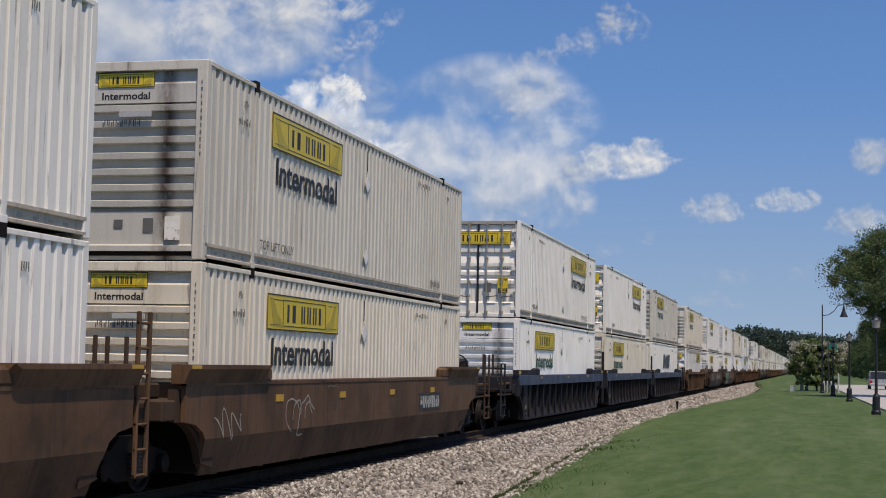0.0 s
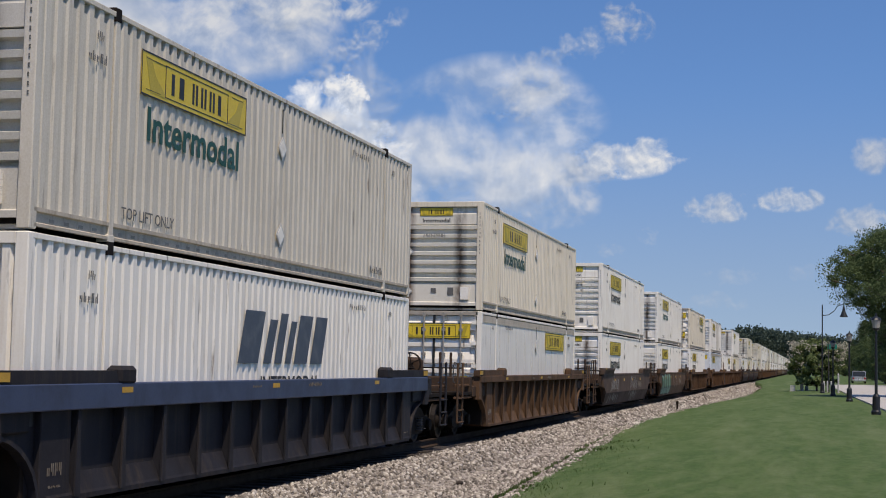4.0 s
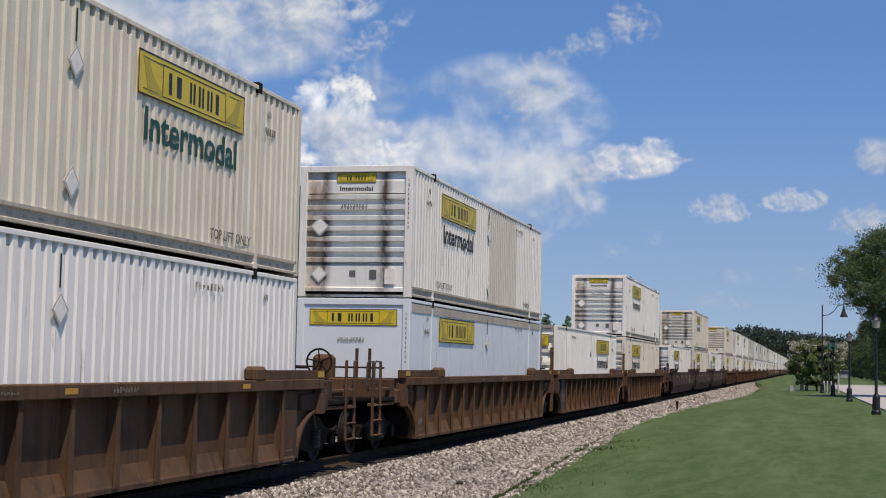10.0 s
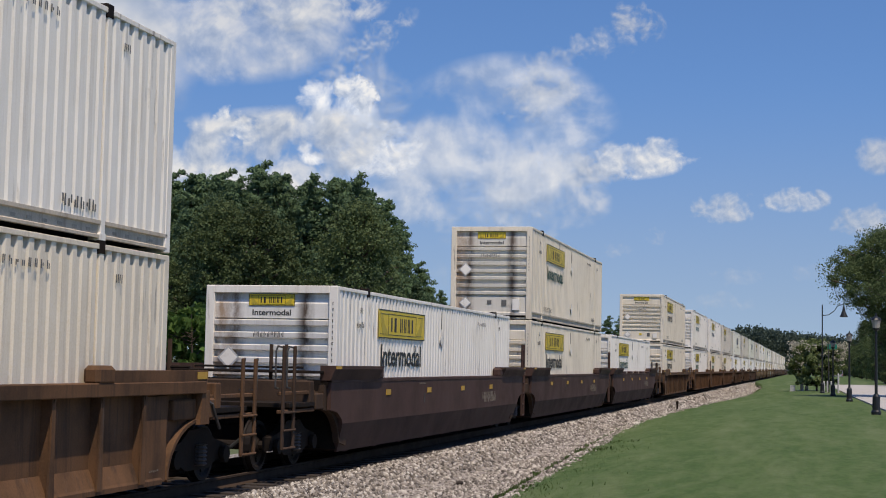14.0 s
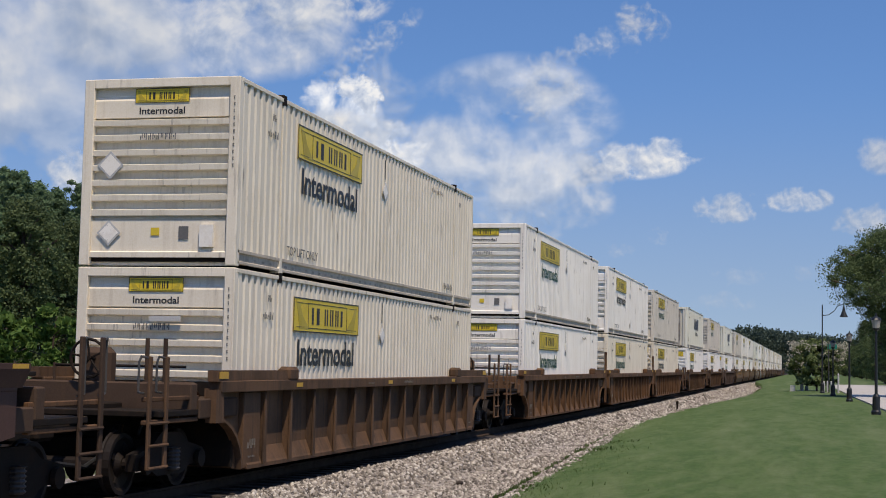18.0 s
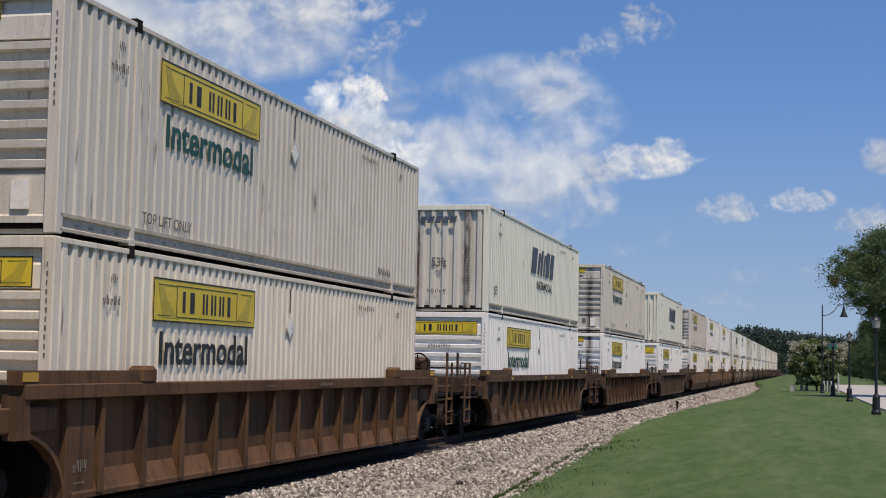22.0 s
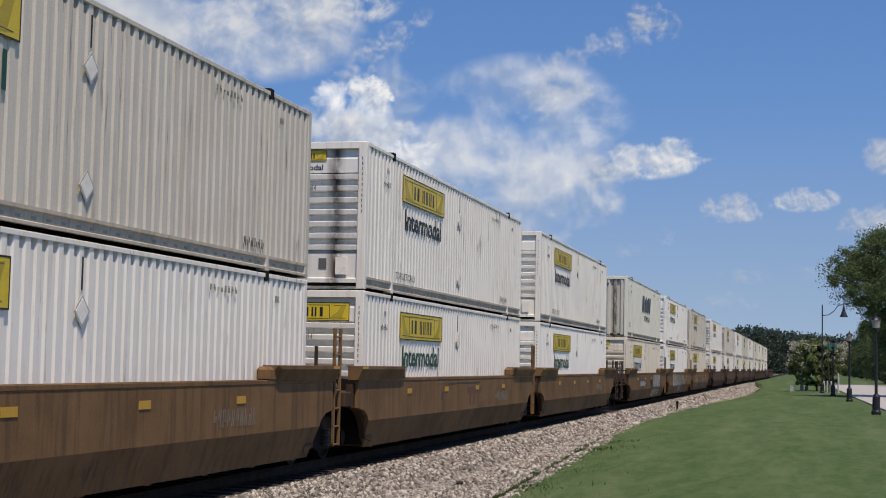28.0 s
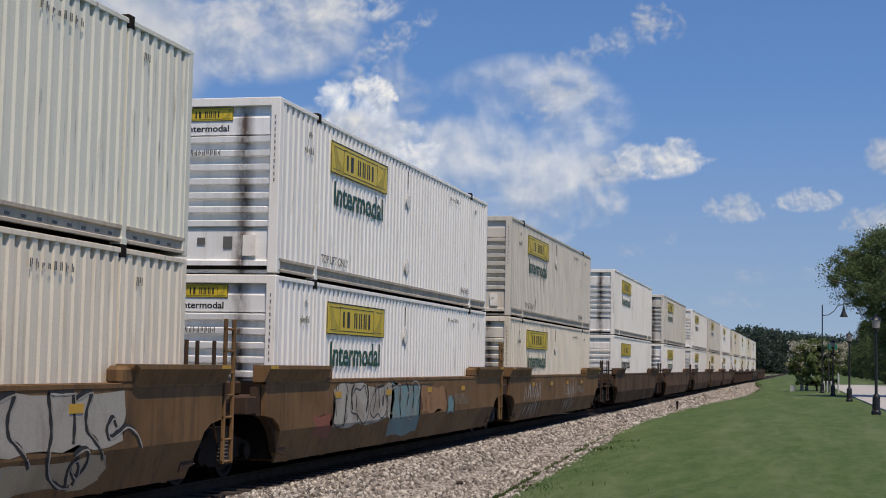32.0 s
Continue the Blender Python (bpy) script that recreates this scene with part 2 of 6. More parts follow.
def grass_material():
    m, n, l = nodes_of("mown_lawn")
    b = n["Principled BSDF"]
    vec = coords(n, l, shifted=False)
    drawn = coords(n, l, (1.0, 0.22, 1.0), shifted=False)      # mown lengthwise
    broad = noise_tex(n, l, drawn, 0.3, 4, 0.6, 0.5)
    mid = noise_tex(n, l, drawn, 2.2, 6, 0.7, 0.4)
    small = noise_tex(n, l, coords(n, l, (1.0, 0.35, 1.0), shifted=False), 9.0, 5, 0.75)
    fine = noise_tex(n, l, vec, 45, 3, 0.75)
    col = mix_colour(n, l, ramp(n, l, broad, [(0.35, 0.0), (0.68, 1.0)]), (0.046, 0.084, 0.022), (0.07, 0.108, 0.034))
    col = mix_colour(n, l, ramp(n, l, mid, [(0.42, 0.0), (0.68, 0.85)]), col, (0.1, 0.132, 0.054))
    streaks = noise_tex(n, l, coords(n, l, (1.0, 0.1, 1.0), shifted=False), 0.7, 4, 0.6, 0.4)
    col = mix_colour(n, l, ramp(n, l, streaks, [(0.5, 0.0), (0.72, 0.6)]), col, (0.135, 0.16, 0.078))
    col = mix_colour(n, l, 0.55, col, ramp(n, l, small, [(0.28, 0.3), (0.72, 0.7)]), "OVERLAY")
    col = mix_colour(n, l, 0.4, col, ramp(n, l, fine, [(0.25, 0.36), (0.75, 0.64)]), "OVERLAY")
    l.new(col, b.inputs["Base Color"])
    b.inputs["Roughness"].default_value, b.inputs["Specular IOR Level"].default_value = 0.9, 0.15
    k = n.new("ShaderNodeBump")
    k.inputs["Distance"].default_value = 0.012
    l.new(fine, k.inputs["Height"])
    l.new(k.outputs[0], b.inputs["Normal"])
    return m


def leaf_material(name, a, b2, c, lump=0.7):
    m, n, l = nodes_of(name)
    b = n["Principled BSDF"]
    g = n.new("ShaderNodeNewGeometry")
    o = n.new("ShaderNodeObjectInfo")
    clump = noise_tex(n, l, coords(n, l, shifted=False), lump, 3, 0.55)      # whole sprays differ more than their leaves
    pick = math_node(n, l, "ADD", math_node(n, l, "MULTIPLY", g.outputs["Random Per Island"], 0.45), math_node(n, l, "MULTIPLY", math_node(n, l, "SUBTRACT", clump, 0.24), 1.05))
    col = ramp(n, l, pick, [(0.0, a), (0.55, b2), (1.0, c)])
    h = n.new("ShaderNodeHueSaturation")
    tone = n.new("ShaderNodeMapRange")
    tone.inputs["To Min"].default_value, tone.inputs["To Max"].default_value = 0.75, 1.25
    l.new(o.outputs["Random"], tone.inputs["Value"])
    l.new(tone.outputs[0], h.inputs["Value"])
    l.new(col, h.inputs["Color"])
    l.new(h.outputs[0], b.inputs["Base Color"])
    b.inputs["Roughness"].default_value, b.inputs["Specular IOR Level"].default_value = 0.7, 0.2
    thin, both = n.new("ShaderNodeBsdfTranslucent"), n.new("ShaderNodeMixShader")      # light that comes through the leaf
    both.inputs[0].default_value = 0.35
    l.new(h.outputs[0], thin.inputs["Color"])
    l.new(b.outputs[0], both.inputs[1]), l.new(thin.outputs[0], both.inputs[2])
    l.new(both.outputs[0], n["Material Output"].inputs["Surface"])
    return m


BALLAST, BED, GRASS = ballast_material(), bed_material(), grass_material()
PINE = leaf_material("pine_foliage", (0.085, 0.137, 0.068), (0.112, 0.174, 0.084), (0.14, 0.206, 0.1))
MYRTLE_LEAF = leaf_material("myrtle_foliage", (0.1, 0.13, 0.05), (0.145, 0.185, 0.07), (0.2, 0.235, 0.1))
BROADLEAF = leaf_material("broadleaf_foliage", (0.06, 0.085, 0.034), (0.09, 0.125, 0.05), (0.125, 0.16, 0.068))
SHRUB = leaf_material("sunlit_shrub_foliage", (0.04, 0.08, 0.015), (0.08, 0.14, 0.03), (0.14, 0.2, 0.05))
BLOSSOM = leaf_material("white_blossom", (0.34, 0.33, 0.24), (0.44, 0.42, 0.33), (0.56, 0.53, 0.44))
# distance haze is mixed into these greyed leaf colours
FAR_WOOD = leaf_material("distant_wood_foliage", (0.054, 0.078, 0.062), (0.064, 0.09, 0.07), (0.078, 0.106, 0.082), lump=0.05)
TUFT = leaf_material("long_grass", (0.06, 0.1, 0.026), (0.085, 0.13, 0.036), (0.12, 0.155, 0.055), lump=2.0)
CONCRETE = surface("pale_concrete", (0.42, 0.4, 0.37), 0.85, size=0.6)
FIELD = surface("rough_field_grass", (0.07, 0.09, 0.03), 0.95, dark=(0.09, 0.1, 0.045), size=0.08, amount=0.7)
SILVER = surface("silver_car_paint", (0.45, 0.46, 0.47), 0.3, 0.5, size=2, vary=0.02)
DARK_PAINT = surface("dark_car_paint", (0.02, 0.024, 0.028), 0.25, size=2, vary=0.02)
CAR_GLASS = surface("dark_car_glass", (0.02, 0.024, 0.026), 0.12, size=2, vary=0.0)
TAIL_LENS = surface("red_lamp_lens", (0.3, 0.015, 0.012), 0.3, size=4)
SIGN_GREEN = surface("green_sign_board", (0.02, 0.17, 0.12), 0.4, size=3)


# ---- building helpers ----
def part(name, bm, material, parent=None, label="", smooth=False):
    """Links a bmesh as one mesh object under a thing or part."""
    me = bpy.data.meshes.new(name)
    bmesh.ops.recalc_face_normals(bm, faces=bm.faces[:])
    bm.to_mesh(me)
    bm.free()
    me.materials.append(material)
    if smooth:
        me.polygons.foreach_set("use_smooth", [True] * len(me.polygons))
    ob = new(name, me)
    ob.parent = parent
    if label:
        tagged(ob, label)
    return ob


def sheet(name, verts, faces, material, parent=None, smooth=False):
    me = bpy.data.meshes.new(name)
    me.from_pydata(verts, [], faces)
    me.materials.append(material)
    if smooth:
        me.polygons.foreach_set("use_smooth", [True] * len(me.polygons))
    ob = new(name, me)
    ob.parent = parent
    return ob


def again(ob, parent, m):
    """One more part on the same mesh."""
    o = new(ob.name.split(".")[0], ob.data)
    o.parent = parent
    o.matrix_basis = m
    return o


def root(name):
    return new(name)


def box(bm, x0, x1, y0, y1, z0, z1, bevel=0.0):
    v = [bm.verts.new(c) for c in ((x0, y0, z0), (x1, y0, z0), (x1, y1, z0), (x0, y1, z0), (x0, y0, z1), (x1, y0, z1), (x1, y1, z1), (x0, y1, z1))]
    fs = [bm.faces.new([v[i] for i in f]) for f in ((0, 3, 2, 1), (4, 5, 6, 7), (0, 1, 5, 4), (1, 2, 6, 5), (2, 3, 7, 6), (3, 0, 4, 7))]
    if bevel:
        bmesh.ops.bevel(bm, geom=list({e for f in fs for e in f.edges}), offset=bevel, segments=1, affect="EDGES")
    return bm


def a_box(*c, bevel=0.0):
    return box(bmesh.new(), *c, bevel=bevel)


def prism(bm, pts, axis, a, b):
    """A closed outline (two coordinates, in the order of the other two axes) drawn out along axis 0, 1 or 2 from a to b."""
    def at(p, k):
        c = list(p)
        c.insert(axis, k)
        return c
    lo, hi = [bm.verts.new(at(p, a)) for p in pts], [bm.verts.new(at(p, b)) for p in pts]
    bm.faces.new(lo), bm.faces.new(hi[::-1])
    for i in range(len(pts)):
        j = (i + 1) % len(pts)
        bm.faces.new((lo[i], lo[j], hi[j], hi[i]))
    return bm


def rod(bm, p, q, r, sides=8):
    p, q = Vector(p), Vector(q)
    turn = (q - p).to_track_quat("Z", "Y").to_matrix()
    rings = [[bm.verts.new(c + turn @ Vector((r * math.cos(k * math.tau / sides), r * math.sin(k * math.tau / sides), 0))) for k in range(sides)] for c in (p, q)]
    for k in range(sides):
        j = (k + 1) % sides
        bm.faces.new((rings[0][k], rings[0][j], rings[1][j], rings[1][k]))
    bm.faces.new(rings[0][::-1]), bm.faces.new(rings[1])
    return bm


def lathe(bm, profile, axis, centre=(0, 0, 0), sides=20):
    """Turns (radius, along) pairs round an axis through centre."""
    u = [(1, 2), (2, 0), (0, 1)][axis]
    rings = []
    for r, h in profile:
        ring = []
        for k in range(sides):
            c = list(centre)
            c[axis] += h
            c[u[0]] += r * math.cos(k * math.tau / sides)
            c[u[1]] += r * math.sin(k * math.tau / sides)
            ring.append(bm.verts.new(c))
        rings.append(ring)
    for a, b in zip(rings, rings[1:]):
        for k in range(sides):
            j = (k + 1) % sides
            bm.faces.new((a[k], a[j], b[j], b[k]))
    bm.faces.new(rings[0][::-1]), bm.faces.new(rings[-1])
    return bm


LETTERS = {}      # outlines of each word, drawn once


def letters_of(text, bold):
    if (text, bold) not in LETTERS:
        cu = bpy.data.curves.new("lettering", "FONT")
        cu.body, cu.size, cu.extrude, cu.resolution_u, cu.offset = text, 1.0, 0.0, 3, bold
        tmp = bpy.data.objects.new("lettering", cu)
        scene.collection.objects.link(tmp)
        LETTERS[text, bold] = bpy.data.meshes.new_from_object(tmp.evaluated_get(bpy.context.evaluated_depsgraph_get()))
        bpy.data.objects.remove(tmp)
    return LETTERS[text, bold].copy()


def lettering(name, text, height, width, material, parent, m, thick=0.003, bold=0.022):
    """Raised flat letters, as one mesh: height of a capital and full width in metres, lying in the xy plane of m."""
    me = letters_of(text, bold)
    co = np.empty(len(me.vertices) * 3, dtype=np.float32)
    me.vertices.foreach_get("co", co)
    co = co.reshape(-1, 3)
    lo, hi = co.min(0), co.max(0)
    co[:, 0] = (co[:, 0] - lo[0]) * width / (hi[0] - lo[0])
    co[:, 1] = (co[:, 1] - lo[1]) * height / (hi[1] - lo[1])
    co[:, 2] = thick
    me.vertices.foreach_set("co", co.ravel())
    me.materials.clear()
    me.materials.append(material)
    ob = new(name, me)
    ob.parent, ob.matrix_basis = parent, m
    return ob


for word, weight in (("Intermodal", 0.022), ("INTERMODAL", 0.022), ("TOP LIFT ONLY", 0.01), ("53", 0.022), ("53ft", 0.022), ("251", 0.022), ("CAUTION", 0.03), ("WIDE", 0.03), ("TURNS", 0.03), ("REGIONAL", 0.03), ("DEDICATED", 0.03)):
    letters_of(word, weight)


# ---- the containers: 53 ft boxes; origin under the middle of the nose end, y towards the doors ----
LONG, HALF, TALL, POST = 16.154, 1.2955, 2.896, 1.981


def side_frame_of(side):
    """The pose of a flat drawing on a long side: x along the wall to the reader's right, y up, z out of the wall."""
    if side > 0:
        return Matrix(((0, 0, 1, HALF), (1, 0, 0, 0), (0, 1, 0, 0), (0, 0, 0, 1)))
    return Matrix(((0, 0, -1, -HALF), (-1, 0, 0, 0), (0, 1, 0, 0), (0, 0, 0, 1)))


NOSE_FRAME = Matrix(((1, 0, 0, 0), (0, 0, -1, 0), (0, 1, 0, 0), (0, 0, 0, 1)))
TAIL_FRAME = Matrix(((-1, 0, 0, 0), (0, 0, 1, LONG), (0, 1, 0, 0), (0, 0, 0, 1)))


def placed(ob, m):
    ob.matrix_basis = m @ ob.matrix_basis
    return ob


def corrugated(a, b, pitch=0.252, depth=0.026):
    """Outline of a corrugated wall: distances along, and how far it lies back."""
    pts, k, n = [], a, max(1, round((b - a) / pitch))
    step = (b - a) / n
    for i in range(n):
        s = a + i * step
        pts += [(s, depth), (s + 0.28 * step, depth), (s + 0.43 * step, 0.004), (s + 0.85 * step, 0.004)]
    return pts + [(b, depth)]


def side_wall(parent, paint, side, flat, patch=None):
    """A long wall as panels between the lifting posts; patch: a stretch of the middle in another paint."""
    spans = [(0.1, POST - 0.07, paint), (POST + 0.07, LONG - POST - 0.07, paint), (LONG - POST + 0.07, LONG - 0.1, paint)]
    if patch:
        a, b, other = patch
        spans[1:2] = [(POST + 0.07, a, paint), (a, b, other), (b, LONG - POST - 0.07, paint)]
    for a, b, p in spans:
        bm = bmesh.new()
        outline = [(a, 0.012), ((a + b) / 2, 0.012), (b, 0.012)] if flat else corrugated(a, b)
        prev = None
        for y, back in outline:
            x = side * (HALF - 0.006 - back)
            deep = back if back < 0.01 else 0.24      # the hollows run out deep under the top rail
            cur = [bm.verts.new(q) for q in ((x, y, 0.24), (x, y, TALL - 0.2), (side * (HALF - 0.006 - deep), y, TALL - 0.072))]
            if prev:
                bm.faces.new((prev[0], cur[0], cur[1], prev[1]))
                bm.faces.new((prev[1], cur[1], cur[2], prev[2]))
            prev = cur
        part("side_panel", bm, p, parent)


def flat_panel(name, x0, x1, y0, y1, material, parent, m, lift=0.004, thick=0.004, label=""):
    ob = part(name, a_box(x0, x1, y0, y1, lift, lift + thick), material, parent, label)
    return placed(ob, m)


def company_sign(parent, m, x, y, w, h, plain=False):
    """A yellow panel with dark border, folded corners and bars in place of its writing."""
    sign = flat_panel("sign_panel", x, x + w, y, y + h, YELLOW, parent, m, label="yellow sign panel with dark bars")
    t = h * 0.035
    bm = bmesh.new()
    for c in ((x, x + w, y, y + t), (x, x + w, y + h - t, y + h), (x, x + t, y, y + h), (x + w - t, x + w, y, y + h)):
        box(bm, *c, 0.009, 0.012)
    for c in ((0.2, 0.8, 0.12, 0.14), (0.2, 0.8, 0.85, 0.87), (0.2, 0.205, 0.14, 0.85), (0.795, 0.8, 0.14, 0.85), (0.04, 0.2, 0.84, 0.855), (0.8, 0.96, 0.145, 0.16), (0.04, 0.16, 0.14, 0.155), (0.84, 0.96, 0.84, 0.855)):
        box(bm, x + c[0] * w, x + c[1] * w, y + c[2] * h, y + c[3] * h, 0.0095, 0.0121)
    part("border", bm, INK, sign)
    for a, s in ((x + 0.03 * w, 1), (x + 0.97 * w, -1)):
        bm = bmesh.new()
        prism(bm, [(a, y + h * 0.9), (a + s * 0.05 * w, y + h * 0.86), (a + s * 0.09 * w, y + h * 0.5), (a + s * 0.19 * w, y + h * 0.1), (a + s * 0.05 * w, y + h * 0.1), (a + s * 0.02 * w, y + h * 0.62)], 2, 0.009, 0.0115)
        part("folded_corner", bm, OLIVE, sign)
    bm = bmesh.new()
    for a, wide in ((0.255, 0.026), (0.325, 0.042), (0.445, 0.018), (0.478, 0.018), (0.528, 0.018), (0.561, 0.018), (0.611, 0.018), (0.644, 0.018), (0.697, 0.03)):
        box(bm, x + a * w, x + (a + wide) * w, y + h * 0.24, y + h * 0.74, 0.009, 0.0118)
    tagged(part("dark_bar", bm, INK, sign), kind="stuff")
    for ob in sign.children:
        ob.matrix_basis = Matrix()
    return sign


def bars(name, parent, m, x, y, w, h, count, material, upright=False, lean=0.0, gap=0.58):
    """A line of plain thin bars of the size of writing that cannot be read, worn to uneven lengths."""
    bm = bmesh.new()
    worn = random.Random(f"{name}{x:.2f}{y:.2f}{count}")
    for k in range(count):
        if upright:
            s = h / count
            z0, z1 = y + k * s, y + (k + 1 - gap * 0.6) * s
            a, b = x + w * worn.uniform(0.0, 0.3), x + w * worn.uniform(0.7, 1.0)
            box(bm, a, b, z0, z0 + (z1 - z0) * 0.3, 0.004, 0.007)
            box(bm, a, b, z1 - (z1 - z0) * 0.3, z1, 0.004, 0.007)
            box(bm, a, (a + b) / 2, z0 + (z1 - z0) * 0.3, z1 - (z1 - z0) * 0.3, 0.004, 0.007)
            continue
        s = w / count
        full = (1 - gap * 0.6) * s
        for a, wide in ((x + k * s, 0.36), (x + k * s + full * 0.6, 0.32)) if count > 3 else ((x + k * s, 1.0),):
            lo, hi = (y + h * worn.choice((0.0, 0.0, 0.3)), y + h * worn.choice((1.0, 1.0, 0.65))) if count > 3 else (y, y + h)
            b = a + full * wide
            prism(bm, [(a + lean * (lo - y), lo), (b + lean * (lo - y), lo), (b + lean * (hi - y), hi), (a + lean * (hi - y), hi)], 2, 0.004, 0.007)
    return tagged(placed(part(name, bm, material, parent), m), kind="stuff")


def placard(parent, m, x, y, r):
    bm = bmesh.new()
    prism(bm, [(x - r, y), (x, y - r), (x + r, y), (x, y + r)], 2, 0.004, 0.012)
    # grey holder rim: the placard's shadow outline put into its colour
    p = placed(part("placard_holder", bm, PLACARD, parent), m)
    bm = bmesh.new()
    prism(bm, [(x - r * .8, y), (x, y - r * .8), (x + r * .8, y), (x, y + r * .8)], 2, 0.012, 0.015)
    part("placard", bm, PAINT["white"], p)
    return p


def nose_wall(parent, paint, style, trim):
    """The closed end. ribbed: seven level ledges; upright: deep vertical corrugation."""
    bm = bmesh.new()
    inner = HALF - 0.17
    if style == "ribbed":
        prof = [(TALL - 0.14, 0.09), (2.64, 0.09), (2.56, 0.05), (2.29, 0.05)]
        for k in range(7):
            z = 2.25 - k * 0.233
            prof += [(z + 0.03, 0.125), (z, 0.018), (z - 0.085, 0.024), (z - 0.105, 0.125)]
        prof += [(0.72, 0.125), (0.70, 0.055), (0.22, 0.055), (0.20, 0.02), (0.12, 0.02)]
        prev = None
        for z, back in prof:
            cur = [bm.verts.new((x, back, z)) for x in (-inner, inner)]
            if prev:
                bm.faces.new((prev[0], prev[1], cur[1], cur[0]))
            prev = cur
    elif style == "flat":
        box(bm, -inner, inner, 0.03, 0.06, 0.1, TALL - 0.14)
    else:
        pts, n = [], 7
        step = 2 * inner / n
        for k in range(n):
            s = -inner + k * step
            pts += [(s, 0.11), (s + 0.3 * step, 0.11), (s + 0.5 * step, 0.02), (s + 0.8 * step, 0.02)]
        pts.append((inner, 0.11))
        prev = None
        for x, back in pts:
            cur = [bm.verts.new((x, back, z)) for z in (0.1, TALL - 0.1)]
            if prev:
                bm.faces.new((prev[0], cur[0], cur[1], prev[1]))
            prev = cur
    wall = part("nose_wall", bm, paint, parent)
    header = part("header", a_box(-HALF + 0.16, HALF - 0.16, 0.0, 0.12, TALL - 0.14, TALL, bevel=0.008), trim, parent)
    part("sill", a_box(-HALF + 0.16, HALF - 0.16, 0.13, 0.2, 0.0, 0.12, bevel=0.008), paint, parent)
    return wall


def door_wall(parent, paint, seen):
    """Two doors with ledges, four lock rods, hinges and a gasket line."""
    for s in (-1, 1):
        bm = bmesh.new()
        prof = [(TALL - 0.12, 0.06), (2.62, 0.06), (2.60, 0.025), (2.5, 0.025)]
        x0, x1 = (0.02, HALF - 0.14) if s > 0 else (-HALF + 0.14, -0.02)
        for z in (2.5, 2.05, 1.62, 1.36, 1.1, 0.42):
            prof += [(z, 0.028), (z - 0.03, 0.028), (z - 0.1, 0.03), (z - 0.13, 0.085), (z - 0.2, 0.085)] if z > 0.5 else [(0.46, 0.085), (0.42, 0.03), (0.1, 0.03)]
        prof = sorted(prof, key=lambda q: -q[0])
        prev = None
        for z, back in prof:
            cur = [bm.verts.new((x, LONG - back, z)) for x in (x0, x1)]
            if prev:
                bm.faces.new((prev[0], prev[1], cur[1], cur[0]))
            prev = cur
        door = part("door", bm, paint, parent, "white ledged steel door leaf")
        part("gasket", a_box(*((x1 - 0.012, x1 + 0.012) if s > 0 else (x0 - 0.012, x0 + 0.012)), LONG - 0.02, LONG + 0.003, 0.1, TALL - 0.12), INK, door)
        for x in (0.27, 0.74) if seen else ():
            bm = bmesh.new()
            rod(bm, (s * x, LONG + 0.03, 0.04), (s * x, LONG + 0.03, TALL - 0.04), 0.022)
            for z in (0.14, 0.62, 1.05, 1.75, 2.4, 2.8):
                box(bm, s * x - 0.05, s * x + 0.05, LONG - 0.03, LONG + 0.045, z - 0.04, z + 0.04)
            part("lock_rod", bm, ROD_STEEL, door)
            bm = bmesh.new()
            rod(bm, (s * x, LONG + 0.055, 0.6), (s * (x + 0.34), LONG + 0.05, 0.63), 0.016, 6)
            part("handle", bm, GREY_STEEL, door)
        for z in (0.25, 0.8, 1.45, 2.05, 2.6) if seen else ():
            part("hinge", a_box(s * (HALF - 0.2) - 0.06, s * (HALF - 0.2) + 0.06, LONG - 0.03, LONG + 0.02, z - 0.05, z + 0.05), paint, door)
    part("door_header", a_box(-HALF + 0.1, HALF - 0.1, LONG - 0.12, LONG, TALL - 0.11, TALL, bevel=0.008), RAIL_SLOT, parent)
    part("door_sill", a_box(-HALF + 0.1, HALF - 0.1, LONG - 0.12, LONG, 0.0, 0.11, bevel=0.008), paint, parent)
    if not seen:
        return
    company_sign(parent, TAIL_FRAME, -1.0, 2.17, 2.0, 0.40)
    placard(parent, TAIL_FRAME, -0.82, 1.72, 0.24)
    placard(parent, TAIL_FRAME, -0.82, 0.95, 0.24)
    flat_panel("notice_plate", -1.02, -0.60, 1.30, 1.55, INK, parent, TAIL_FRAME, lift=0.01)
    flat_panel("warning_plate", 0.62, 0.94, 0.72, 1.18, YELLOW, parent, TAIL_FRAME, lift=0.01)
    flat_panel("warning_band", 0.64, 0.92, 0.72, 0.86, INK, parent, TAIL_FRAME, lift=0.014)
    flat_panel("data_plate", 0.22, 0.42, 0.74, 1.02, FADED_INK, parent, TAIL_FRAME, lift=0.01)
    for text, x, z, tall, wide, ink, out in (("CAUTION", 0.65, 1.09, 0.065, 0.26, INK, 0.016), ("WIDE", 0.69, 0.8, 0.05, 0.18, YELLOW, 0.021), ("TURNS", 0.67, 0.735, 0.05, 0.22, YELLOW, 0.021),
                                             ("REGIONAL", -1.0, 1.43, 0.06, 0.37, PAINT["white"], 0.016), ("DEDICATED", -1.0, 1.35, 0.06, 0.37, PAINT["white"], 0.016)):
        lettering("lettering", text, tall, wide, ink, parent, TAIL_FRAME @ Matrix.Translation((x, z, out)), bold=0.03)
    part("centre_seal", a_box(-0.03, 0.03, LONG - 0.1, LONG - 0.012, 0.1, TALL - 0.11), INK, parent, "black rubber seal between the doors")
    bars("number_bar", parent, TAIL_FRAME, 0.6, 1.42, 0.36, 0.1, 6, FADED_INK)


